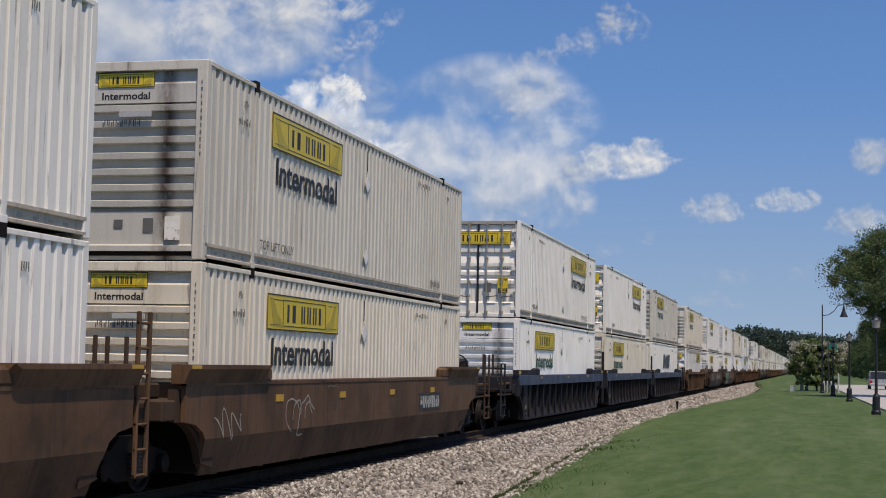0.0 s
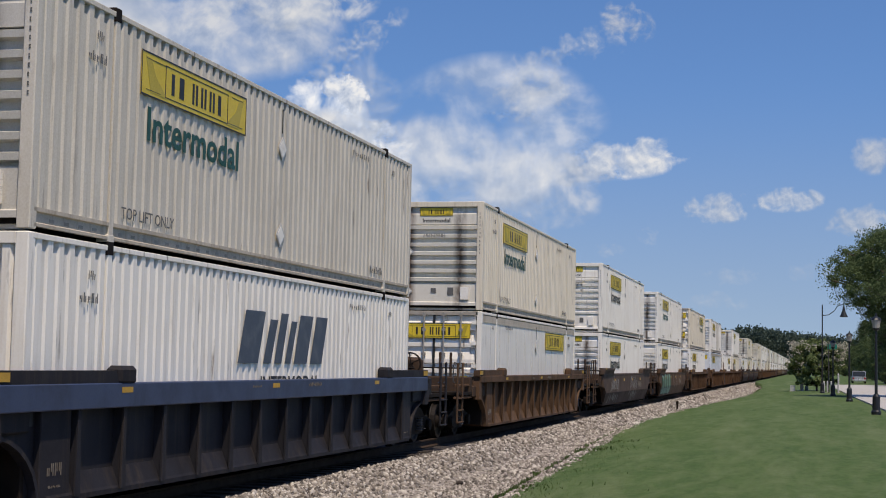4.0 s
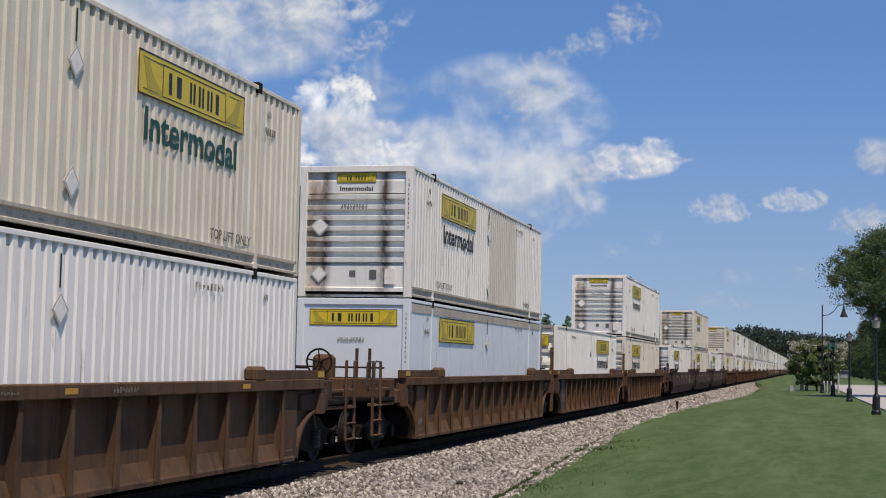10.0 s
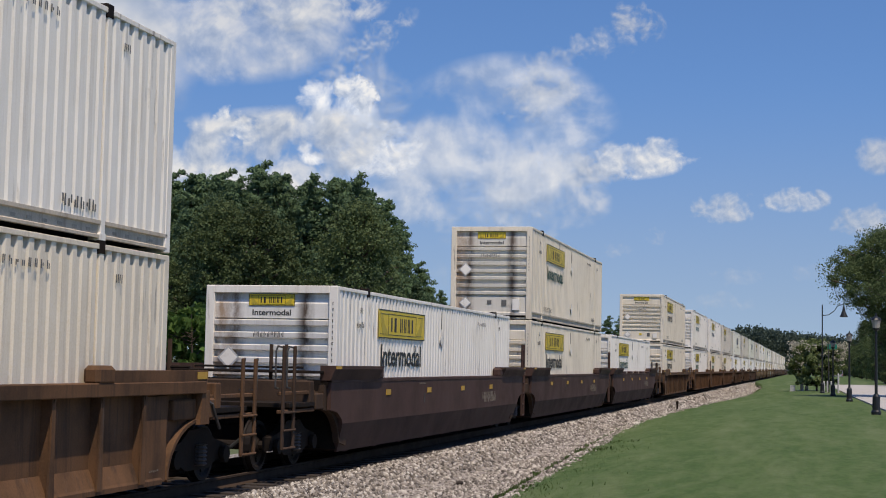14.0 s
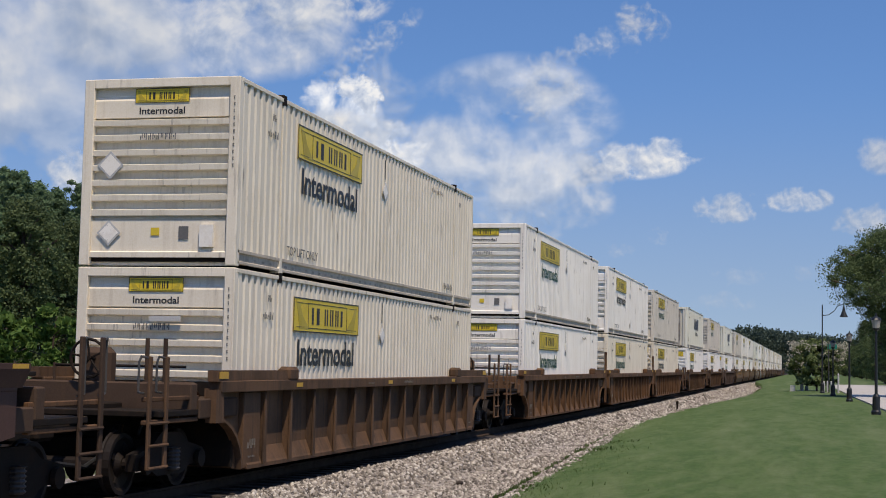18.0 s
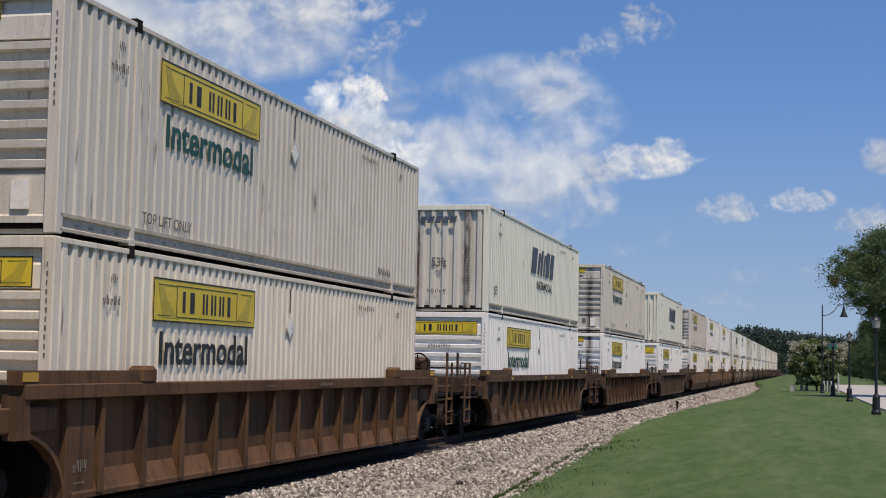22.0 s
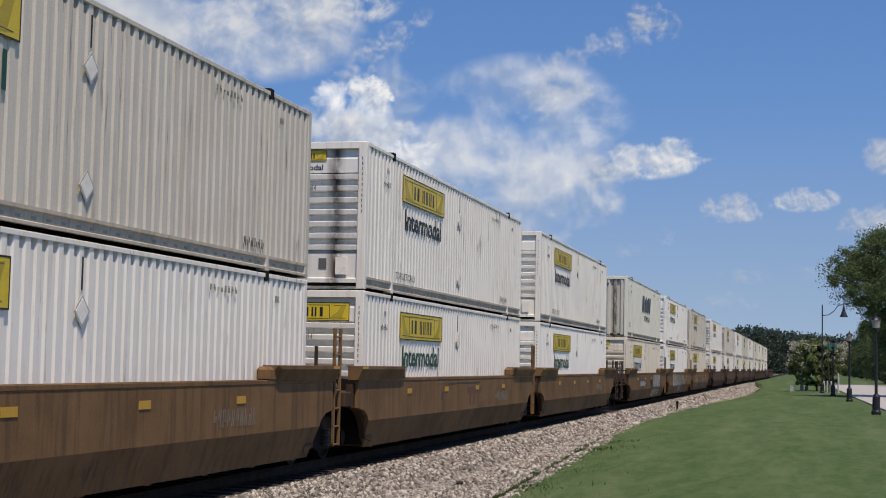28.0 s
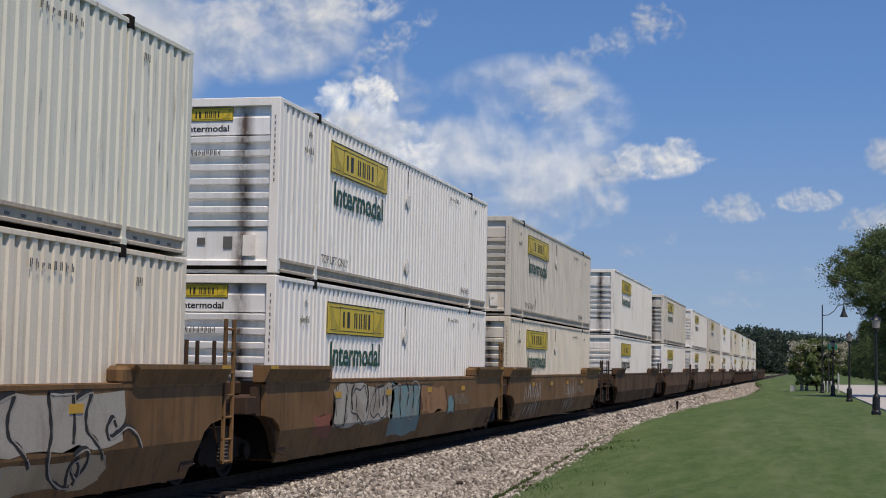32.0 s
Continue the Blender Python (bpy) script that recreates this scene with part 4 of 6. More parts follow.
def make_car(style, tone, head, tail, spray, seed, far=False):
    """style: ribbed or smooth side; head, tail: whether that end has a coupler of its own; far: never passes near."""
    rng = random.Random(seed)
    paint = CAR[tone]
    c = root("well_car")
    words = {"brown": "brown", "maroon": "dark maroon", "rust": "rusty brown", "dun": "dull brown", "navy": "blue-black", "soot": "sooty dark", "tan": "tan brown"}[tone]
    extra = " with sprayed graffiti" if spray else ""
    tagged(c, f"{words} steel well car with {style} side sills{extra}", "rail car", "well cars of the train")
    chord = BLUE_CHORD if tone == "navy" else paint
    deep = 0.3 if tone == "navy" else 0.17
    grimy = paint if tone in ("rust", "navy") else CAR["grime"]      # the ends, black with brake dust
    arc = [((0.14 if style == "ribbed" else -0.1) - (1.12 if style == "ribbed" else 0.9) * (1 - math.cos(a)), 0.2 + 0.78 * math.sin(a)) for a in np.linspace(0.0, math.pi / 2, 8)]
    for s in (-1, 1):
        def bx(a, b, y0, y1, z0, z1, bevel=0.0, bm=None):
            return box(bm or bmesh.new(), *sorted((s * a, s * b)), y0, y1, z0, z1, bevel=bevel)
        if style == "ribbed":
            part("web_plate", bx(1.315, 1.335, 0.0, LONG, 0.22, 1.5), paint, c)
            part("top_chord", bx(1.30, SIDE, -0.9, LONG + 0.9, 1.53 - deep, 1.53, 0.012), chord, c, "worn box-section top chord")
            bm = bmesh.new()
            prism(bm, [(s * 1.31, 0.5), (s * 1.34, 0.5), (s * 1.43, 0.28), (s * 1.45, 0.25), (s * 1.45, 0.19), (s * 1.31, 0.19)], 1, 0.35, LONG - 0.35)
            part("bottom_chord", bm, paint, c)
            bm = bmesh.new()
            prism(bm, [(s * 1.335, 0.22), (s * 1.48, 0.24), (s * 1.46, 0.75), (s * 1.46, 1.2), (s * 1.505, 1.53 - deep), (s * 1.335, 1.53 - deep)], 1, -0.02, 0.02)
            prism(bm, [(-0.07, 0.24), (0.07, 0.24), (0.045, 0.8), (0.04, 1.53 - deep), (-0.04, 1.53 - deep), (-0.045, 0.8)], 0, *sorted((s * 1.458, s * 1.484)))
            rib = part("rib", bm, paint, c)
            n = 13
            at = [1.0 + k * (LONG - 2.0) / (n - 1) for k in range(n)]
            if s > 0:
                rib.matrix_basis = pose(0, at[0], 0)
                for y in at[1:]:
                    again(rib, c, pose(0, y, 0))
            else:
                one = rib.data
                co = [v.co.copy() for v in one.vertices]
                fs = [tuple(p.vertices) for p in one.polygons]
                bpy.data.objects.remove(rib)
                vs = [(q.x, q.y + y, q.z) for y in at for q in co]
                tagged(sheet("ribs", vs, [tuple(i + j * len(co) for i in f) for j in range(len(at)) for f in fs], paint, c), kind="stuff")
            if not far and s > 0 and tone != "rust":
                for k in range(3):
                    y = 2.2 + k * 5.4 + rng.uniform(-0.4, 0.4)
                    part("reflector", bx(SIDE, SIDE + 0.004, y, y + 0.3, 1.41, 1.48), AMBER, c, "amber reflector strip")
        else:
            bm = bmesh.new()
            prism(bm, [(-0.9, 1.53), (LONG + 0.9, 1.53), (LONG + 0.9, 0.98), (LONG + 0.52, 0.93), (LONG + 0.28, 0.82), (LONG + 0.2, 0.72), (-0.2, 0.72), (-0.28, 0.82), (-0.52, 0.93), (-0.9, 0.98)], 0, *sorted((s * 1.44, s * (SIDE - 0.01))))
            part("side_plate", bm, paint, c)
            bm = bmesh.new()      # lower skin, folded inwards
            v = [bm.verts.new(q) for q in ((s * (SIDE - 0.01), -0.2, 0.72), (s * (SIDE - 0.01), LONG + 0.2, 0.72), (s * 1.35, LONG + 0.02, 0.2), (s * 1.35, -0.02, 0.2),
                                           (s * 1.34, -0.2, 0.72), (s * 1.34, LONG + 0.2, 0.72), (s * 1.31, LONG + 0.02, 0.2), (s * 1.31, -0.02, 0.2))]
            for q in ((0, 1, 2, 3), (4, 5, 6, 7), (3, 2, 6, 7), (0, 3, 7, 4), (1, 2, 6, 5)):
                bm.faces.new([v[i] for i in q])
            part("lower_skin", bm, paint, c)
            part("top_chord", bx(1.30, SIDE, -0.9, LONG + 0.9, 1.46, 1.53, 0.01), paint, c)
            if s > 0 and not far:
                for k in range(4):
                    y = 2.6 + k * 3.3
                    part("reflector", bx(SIDE - 0.012, SIDE + 0.001, y, y + 0.34, 1.19, 1.3), AMBER, c, "amber reflector strip")
        for end in (0, 1):
            f = (lambda y: y) if end == 0 else (lambda y: LONG - y)
            bm = bmesh.new()      # end plate with an arch over the wheels
            outline = [(f(0.95 if style == "ribbed" else 0.12), 0.2)] + [(f(y), z) for y, z in arc] + [(f(-1.05), 0.98), (f(-1.05), 1.42), (f(0.3), 1.42), (f(0.3), 0.2)]
            outline = outline[1:] if style == "ribbed" else outline
            if style == "smooth":
                outline = [(f(y), z) for y, z in arc[1:]] + [(f(-1.05), 0.98), (f(-1.05), 1.42), (f(0.3), 1.42), (f(0.3), 0.3)]
            prism(bm, outline, 0, *sorted((s * 1.31, s * (1.342 if style == "ribbed" else 1.425))))
            part("end_plate", bm, paint if style == "ribbed" else grimy, c)
            if style == "ribbed":      # corner post, flange round the arch, repainted bay
                bm = bmesh.new()
                prism(bm, [(f(-0.74), 0.93), (f(-1.06), 0.93), (f(-1.06), 1.4), (f(-0.8), 1.4)], 0, *sorted((s * 1.34, s * 1.5)))
                part("corner_post", bm, paint, c)
                bm = bmesh.new()
                prism(bm, [(f(y), z) for y, z in arc] + [(f(y + 0.045), z + 0.035) for y, z in reversed(arc)], 0, *sorted((s * 1.335, s * 1.44)))
                part("arch_flange", bm, paint, c)
                if s > 0 and not far:
                    part("repainted_bay", bx(1.335, 1.43, *sorted((f(0.2), f(0.9))), 0.21, 1.35, 0.012), GREY_PATCH if seed == 10 and end == 0 else paint, c, "dark grey repainted bay" if seed == 10 and end == 0 else "")
                    part("repainted_bay", bx(1.335, 1.346, *sorted((f(0.16), f(-0.62))), 1.06, 1.36), GREY_PATCH if rng.random() < 0.3 else paint, c)
            bm = bmesh.new()
            if style == "smooth":      # flared shoulder, leaning out over its own shade
                v = [bm.verts.new((s * x, f(y), z)) for y in (-1.0, 2.15) for x, z in ((1.33, 1.76), (SIDE + 0.09, 1.76), (SIDE + 0.09, 1.70), (SIDE + 0.0, 1.5), (1.33, 1.5))]
                v[7].co.y = v[8].co.y = f(2.0)
                for k in range(5):
                    j = (k + 1) % 5
                    bm.faces.new((v[k], v[j], v[5 + j], v[5 + k]))
                bm.faces.new(v[:5]), bm.faces.new(v[5:])
            else:
                prism(bm, [(f(-1.0), 1.68), (f(POST - 0.1), 1.68), (f(POST), 1.52), (f(-1.0), 1.52)], 0, *sorted((s * 1.33, s * (SIDE - 0.03))))
            part("shoulder", bm, paint, c)
            y0, y1 = sorted((f(POST - 0.05), f(POST + 0.42)))
            bm = bx(1.31, SIDE + 0.01, y0, y1, 1.5, 1.74, 0.05)
            part("container_guide", bm, paint, c)
            if not far and s > 0:
                part("end_patch", bx(SIDE - 0.028 if style == "ribbed" else SIDE + 0.09, SIDE - 0.02 if style == "ribbed" else SIDE + 0.094, *sorted((f(-0.95), f(-0.62))), 1.56 if style == "ribbed" else 1.705, 1.66 if style == "ribbed" else 1.755), AMBER, c, "worn amber end patch")
            bm = bmesh.new()      # ladder at the corner
            if end == 1 and not tail:
                for yy in (-1.04, -1.36):
                    box(bm, *sorted((s * 1.44, s * 1.5)), *sorted((f(yy), f(yy - 0.05))), 0.33, 2.43 if s > 0 else 1.7, bevel=0.012)
                for z in (0.36, 0.68, 1.0, 1.32, 1.64) + ((1.96, 2.28) if s > 0 else ()):
                    rod(bm, (s * 1.47, f(-1.04), z), (s * 1.47, f(-1.4), z), 0.02, 6)
                part("ladder", bm, paint, c)
                continue
            own = head if end == 0 else tail
            if own:
                for yy in (-2.5, -3.02):
                    box(bm, *sorted((s * 1.38, s * 1.42)), *sorted((f(yy), f(yy - 0.09))), 0.39, 2.08 if style == "smooth" else 1.86, bevel=0.01)
                for z in (0.41, 0.7, 0.99):
                    rod(bm, (s * 1.42, f(-2.5), z), (s * 1.42, f(-3.1), z), 0.022, 6)
                part("ladder", bm, grimy if style == "smooth" else paint, c, "rusty flat-bar corner ladder")
                for yy in (-2.66, -3.2) if s > 0 and not far else ():
                    bm = bmesh.new()
                    top = 2.05 if style == "smooth" else 1.84
                    pts = [(s * 1.38, f(yy + 0.1), top), (s * 1.36, f(yy - 0.06), top + 0.02), (s * 1.34, f(yy - 0.08), top - 0.05), (s * 1.34, f(yy - 0.08), 1.4), (s * 1.34, f(yy + 0.1), 1.38)]
                    for p, q in zip(pts, pts[1:]):
                        rod(bm, p, q, 0.016, 5)
                    part("grab_hoop", bm, GREY_STEEL, c)
                bm = bmesh.new()
                for z in (1.0, 1.3):
                    box(bm, *sorted((s * 1.3, s * 1.38)), *sorted((f(-1.4), f(-3.1))), z - 0.03, z + 0.03, bevel=0.01)
                part("side_rail", bm, CAR["rust"], c)
            else:
                bm.free()
            if not far and s > 0 and style == "ribbed":
                skin = Matrix(((0, 0, 1, 1.43 if style == "ribbed" else 1.425), (1, 0, 0, 0), (0, 1, 0, 0), (0, 0, 0, 1)))
                if seed == 10 and end == 0:
                    lettering("lettering", "251", 0.24, 0.4, STENCIL, c, skin @ Matrix.Translation((0.36, 0.6, 0)))
                elif end == 0 and style == "ribbed":
                    bars("number_bar", c, skin, 0.36, 0.5, 0.36, 0.14, 4, STENCIL, gap=0.45)
                bars("stencil_bar", c, skin, f(0.4) if end == 0 else f(0.72), 0.36, 0.3, 0.03, 5, STENCIL)
    for end in (0, 1):
        f = (lambda y: y) if end == 0 else (lambda y: LONG - y)
        own = head if end == 0 else tail
        a, b = sorted((f(-0.02), f(-1.45)))
        part("end_platform", a_box(-1.42, 1.42, a, b, 1.0, 1.28, bevel=0.02), grimy, c)
        a, b = sorted((f(-1.45), f(-2.3 if own else -1.62)))
        part("draft_sill", a_box(-0.36, 0.36, a, b, 0.9, 1.22, bevel=0.02), DARK_STEEL, c)
        a, b = sorted((f(0.02), f(-0.06)))
        part("bulkhead", a_box(-1.34, 1.34, a, b, 0.25, 1.5), DARK_STEEL, c)
        if own:
            a, b = sorted((f(-1.45), f(-2.75)))
            lo, hi = sorted((f(-1.5), f(-1.72)))
            part("end_beam", a_box(-1.4, 1.4, lo, hi, 1.12, 1.5, bevel=0.02), grimy, c)
            # near-black deck: shade of the car's end put into its colour
            part("deck_plate", a_box(-1.4, 1.4, a, b, 1.06, 1.14, bevel=0.01), DARK_STEEL, c)
            if style == "smooth":      # narrow crossover walk level with the shoulders
                lo, hi = sorted((f(-0.95), f(-1.5)))
                part("walkway", a_box(-1.4, 1.4, lo, hi, 1.62, 1.67, bevel=0.01), DARK_STEEL, c)
        if far:
            continue
        for x, top in ((-0.95, 1.75), (0.5, 2.12), (0.78, 2.12)):
            bm = bmesh.new()
            rod(bm, (x, f(-1.25), 1.26), (x, f(-1.25), top), 0.035 if top > 2 else 0.026, 6)
            part("end_stanchion", bm, CAR["grime"], c)
        bm = bmesh.new()
        rod(bm, (-0.95, f(-1.25), 1.72), (1.1, f(-1.25), 1.72), 0.022, 6)
        part("grab_rail", bm, DARK_STEEL, c)
        for k in range(4):
            bm = bmesh.new()
            x, q = rng.uniform(-0.9, 1.1), rng.uniform(-0.4, 0.4)
            pts = [(x, f(-0.5), 1.3), (x + 0.1, f(-0.9), 1.42), (x + q, f(-1.3), 1.2), (x + q, f(-1.6), rng.uniform(0.55, 1.0))]
            for p, r in zip(pts, pts[1:]):
                rod(bm, p, r, 0.026, 6)
            part("brake_pipe", bm, CAR["rust"] if k % 2 else GREY_STEEL, c)
        part("valve_box", a_box(*sorted((rng.uniform(0.2, 0.5), 0.95)), *sorted((f(-0.5), f(-0.95))), 1.28, 1.5, bevel=0.03), grimy if rng.random() < 0.6 else DARK_STEEL, c)
        if own:
            bm = bmesh.new()
            rod(bm, (0, f(-2.3), 0.9), (0, f(-3.3), 0.9), 0.09, 8)
            box(bm, -0.16, 0.16, *sorted((f(-3.2), f(-3.68))), 0.74, 1.06, bevel=0.05)
            part("coupler", bm, DARK_STEEL, c)
            bm = bmesh.new()
            pts = [(0.45, f(-2.1), 0.86), (0.5, f(-2.5), 0.55), (0.48, f(-3.0), 0.4), (0.4, f(-3.6), 0.48)]
            for p, q in zip(pts, pts[1:]):
                rod(bm, p, q, 0.03, 6)
            part("air_hose", bm, INK, c)
            if end == 0 and style == "ribbed":
                bm = bmesh.new()
                for k in range(16):
                    a0, a1 = k * math.tau / 16, (k + 1) * math.tau / 16
                    rod(bm, (-0.15 + 0.27 * math.cos(a0), f(-1.78), 1.82 + 0.27 * math.sin(a0)), (-0.15 + 0.27 * math.cos(a1), f(-1.78), 1.82 + 0.27 * math.sin(a1)), 0.022, 5)
                for k in range(5):
                    a0 = k * math.tau / 5 + 0.4
                    rod(bm, (-0.15, f(-1.74), 1.82), (-0.15 + 0.26 * math.cos(a0), f(-1.78), 1.82 + 0.26 * math.sin(a0)), 0.016, 5)
                rod(bm, (-0.15, f(-1.78), 1.82), (-0.15, f(-1.45), 1.82), 0.03, 6)
                wheel = part("brake_wheel", bm, DARK_STEEL, c)
                part("brake_housing", a_box(-0.38, 0.08, f(-1.6), f(-1.3), 1.26, 1.98, bevel=0.08), grimy, wheel)
    floor_bm = a_box(-1.33, 1.33, 0.05, LONG - 0.05, 0.24, 0.3)
    for k in range(9):
        y = 0.6 + k * (LONG - 1.2) / 8
        box(floor_bm, -1.33, 1.33, y - 0.1, y + 0.1, 0.18, 0.325)
    part("well_floor", floor_bm, paint, c)
    make_truck(c, -TRUCK_AT, far)
    if tail:
        make_truck(c, LONG + TRUCK_AT, far)
    if far:
        return c
    if tone == "maroon" and tail:
        for k in range(5):      # rounded lids along the top chord
            y = 3.0 + k * 2.5
            part("chord_lid", a_box(1.33, SIDE - 0.02, y, y + 1.1, 1.53, 1.62, bevel=0.035), paint, c)
    # markings on the near side
    if style == "smooth":
        f = Matrix(((0, 0, 1, SIDE - 0.01), (1, 0, 0, 0), (0, 1, 0, 0), (0, 0, 0, 1)))
        at = {1: 11.5, 25: 3.7}.get(seed)
        if at:
            flat_panel("number_panel", at, at + 2.9 if seed == 25 else at + 1.9, 0.8, 1.18, INK, c, f, lift=0.0, thick=0.003)
        bars("number_bar", c, f, (at or 11.5) + 0.12, 0.86, 2.6 if seed == 25 else 1.7, 0.26, 10, SPRAY["white"] if at else STENCIL, lean=0.12)
        bars("stencil_bar", c, f, 5.2, 1.38, 0.6, 0.035, 7, STENCIL)
        bars("stencil_bar", c, f, 5.6, 0.98, 0.12, 0.2, 1, SPRAY["soot"], lean=0.15, gap=0.3)
        if tone == "tan" and not head and not tail:      # faded mark, a bar over three uprights
            for y0, y1, z0, z1 in ((8.3, 9.9, 1.1, 1.27), (8.5, 8.68, 0.82, 1.1), (8.95, 9.13, 0.82, 1.1), (9.45, 9.63, 0.82, 1.1)):
                flat_panel("faded_mark", y0, y1, z0, z1, SPRAY["logo"], c, f, lift=0.0, thick=0.003)
            stroke(c, style, "soot", [(6.2, 1.36), (7.3, 1.38), (8.4, 1.37), (9.7, 1.38)], 0.014)
    else:
        f = Matrix(((0, 0, 1, SIDE), (1, 0, 0, 0), (0, 1, 0, 0), (0, 0, 0, 1)))
        bars("number_bar", c, f, 9.0, 1.41, 0.7, 0.07, 9, STENCIL)
        bars("stencil_bar", c, f, 6.4, 1.42, 0.4, 0.035, 6, STENCIL)
    if spray:
        graffiti(c, style, spray, rng)
    return c


# ---- the train: y of the far end of each unit's containers at the start, load and car ----
SPEED, EASE = 16.9226, 0.000836      # metres a second; a slight slowing and gathering of pace
# far end, upper (kind, tint, doors lead), lower, car style, tone, coupler at head, at tail, graffiti
H, P, S = "hunt", "panel", "upright"
UNITS = [
    (16.23, (H, "white", 0), (H, "white", 0), "smooth", "brown", 0, 0, ""),
    (35.79, (H, "grey", 0), (H, "cream", 0), "smooth", "brown", 0, 1, "tag"),
    (59.69, (H, "white", 1), (H, "bright", 0), "ribbed", "navy", 1, 0, ""),
    (79.13, (H, "white", 1), (H, "cream", 0), "ribbed", "navy", 0, 0, ""),
    (98.55, (H, "grey", 0), (S, "white", 0), "ribbed", "navy", 0, 1, ""),
    (122.05, (H, "cream", 0), (P, "white", 1), "ribbed", "dun", 1, 1, ""),
    (145.57, (H, "white", 0), (H, "white", 0), "smooth", "soot", 1, 1, "pale"),
    (169.26, (H, "white", 0), (H, "white", 0), "smooth", "brown", 1, 1, "green"),
    (192.75, (H, "cream", 1), (H, "bright", 0), "ribbed", "dun", 1, 1, ""),
    (216.24, (H, "white", 0), (P, "blue", 0), "ribbed", "rust", 1, 0, ""),
    (235.7, None, (H, "white", 1), "ribbed", "rust", 0, 0, ""),
    (255.24, (H, "white", 0), (H, "cream", 0), "ribbed", "rust", 0, 1, ""),
    (278.8, None, (H, "white", 0), "smooth", "maroon", 1, 0, ""),
    (298.31, (H, "cream", 0), (H, "cream", 0), "smooth", "maroon", 0, 0, ""),
    (317.8, None, (H, "white", 0), "smooth", "maroon", 0, 1, ""),
    (341.44, (H, "cream", 0), (H, "cream", 0), "ribbed", "dun", 1, 1, ""),
    (364.91, (H, "white", 0), (H, "white", 0), "ribbed", "rust", 1, 0, ""),
    (384.32, (H, "white", 0), (H, "cream", 0), "ribbed", "rust", 0, 0, ""),
    (403.66, (H, "grey", 0), (H, "cream", 0), "ribbed", "rust", 0, 1, ""),
    (427.33, (S, "mint", 0), (H, "bright", 0), "ribbed", "dun", 1, 1, ""),
    (450.72, (H, "grey", 0), (H, "bright", 0), "ribbed", "dun", 1, 1, ""),
    (474.45, (S, "mint", 0), (H, "bright", 0), "ribbed", "soot", 1, 1, ""),
    (497.98, (H, "grey", 0), (H, "white", 0), "smooth", "tan", 1, 0, ""),
    (517.47, (H, "white", 0), (H, "white", 0), "smooth", "tan", 0, 0, ""),
    (536.91, (H, "white", 0), (H, "bright", 0), "smooth", "tan", 0, 1, ""),
    (560.64, (S, "mint", 0), (H, "cream", 0), "smooth", "tan", 1, 0, "dark"),
    (580.35, (H, "bright", 0), (H, "bright", 0), "smooth", "tan", 0, 0, "teal"),
    (599.79, (H, "grey", 0), (H, "cream", 0), "smooth", "tan", 0, 1, "pale"),
    (623.45, (H, "white", 0), (H, "white", 0), "smooth", "dun", 1, 1, ""),
    (646.6, (H, "grey", 0), (H, "white", 0), "smooth", "brown", 1, 1, ""),
    (669.0, (H, "white", 0), (H, "white", 0), "smooth", "brown", 1, 0, ""),
    (688.0, (H, "grey", 0), (H, "cream", 0), "smooth", "brown", 0, 0, ""),
    (707.4, (H, "white", 0), (H, "white", 0), "smooth", "brown", 0, 1, ""),
    (730.8, (H, "cream", 0), (H, "white", 0), "ribbed", "soot", 1, 0, ""),
    (750.0, (H, "white", 0), (H, "cream", 0), "ribbed", "soot", 0, 0, ""),
    (769.4, (H, "cream", 0), (H, "white", 0), "ribbed", "soot", 0, 1, ""),
    (788.2, (H, "white", 0), (H, "white", 0), "smooth", "soot", 1, 1, ""),
    (811.6, None, None, "ribbed", "soot", 1, 0, ""),
    (831.0, None, None, "ribbed", "soot", 0, 1, ""),
]
TRACK_X = -9.695
LOW_Z, HIGH_Z = 0.328, 3.254
NOSES = {(15, 1): 5, (15, 0): 1, (20, 1): 0, (20, 0): 4, (8, 0): 4, (1, 1): 4, (1, 0): 1, (16, 1): 5, (16, 0): 5, (24, 1): 1, (24, 0): 1, (25, 0): 6, (9, 1): 0}      # unit, level: dirt and fittings of the closed end
MOVERS = []        # thing, its pose at the start
made = {}


def put(key, maker, m):
    if key in made:
        ob = copy_thing(made[key], m)
    else:
        ob = made[key] = maker()
        ob.matrix_basis = m
    MOVERS.append((ob, m))
    return ob


for k, (end_y, upper, lower, style, tone, head, tail, spray) in enumerate(UNITS):
    start, away = end_y - LONG, k > 27
    put((style, tone, head, tail, spray, away, k == 10), lambda: make_car(style, tone, head, tail, spray, k, away), pose(TRACK_X, start, 0))
    for load, z, level in ((lower, LOW_Z, 0), (upper, HIGH_Z, 1)):
        if load:
            kind, tint, turned = load
            variant = 3 if level == 0 and k in (9, 18, 19, 21, 23) else NOSES.get((k, level), (k + level) % 3)
            patched = k == 9 and level == 1
            m = pose(TRACK_X, end_y, z, 0, 0, 180) if turned else pose(TRACK_X, start, z)
            put((kind, tint, variant, turned, away, patched), lambda: make_container(kind, tint, variant, turned, away, patched), m)


# ---- the ground ----
EDGE = [(-40, -3.3), (0, -3.7), (20, -4.55), (29, -5.1), (37, -5.5), (48, -6.1), (56, -6.5), (72, -6.4), (95, -5.75), (122, -4.7), (150, -4.6), (178, -5.6), (200, -7.0), (230, -7.6), (900, -7.6)]


def edge_x(y):
    return float(np.interp(y, [e[0] for e in EDGE], [e[1] for e in EDGE]))


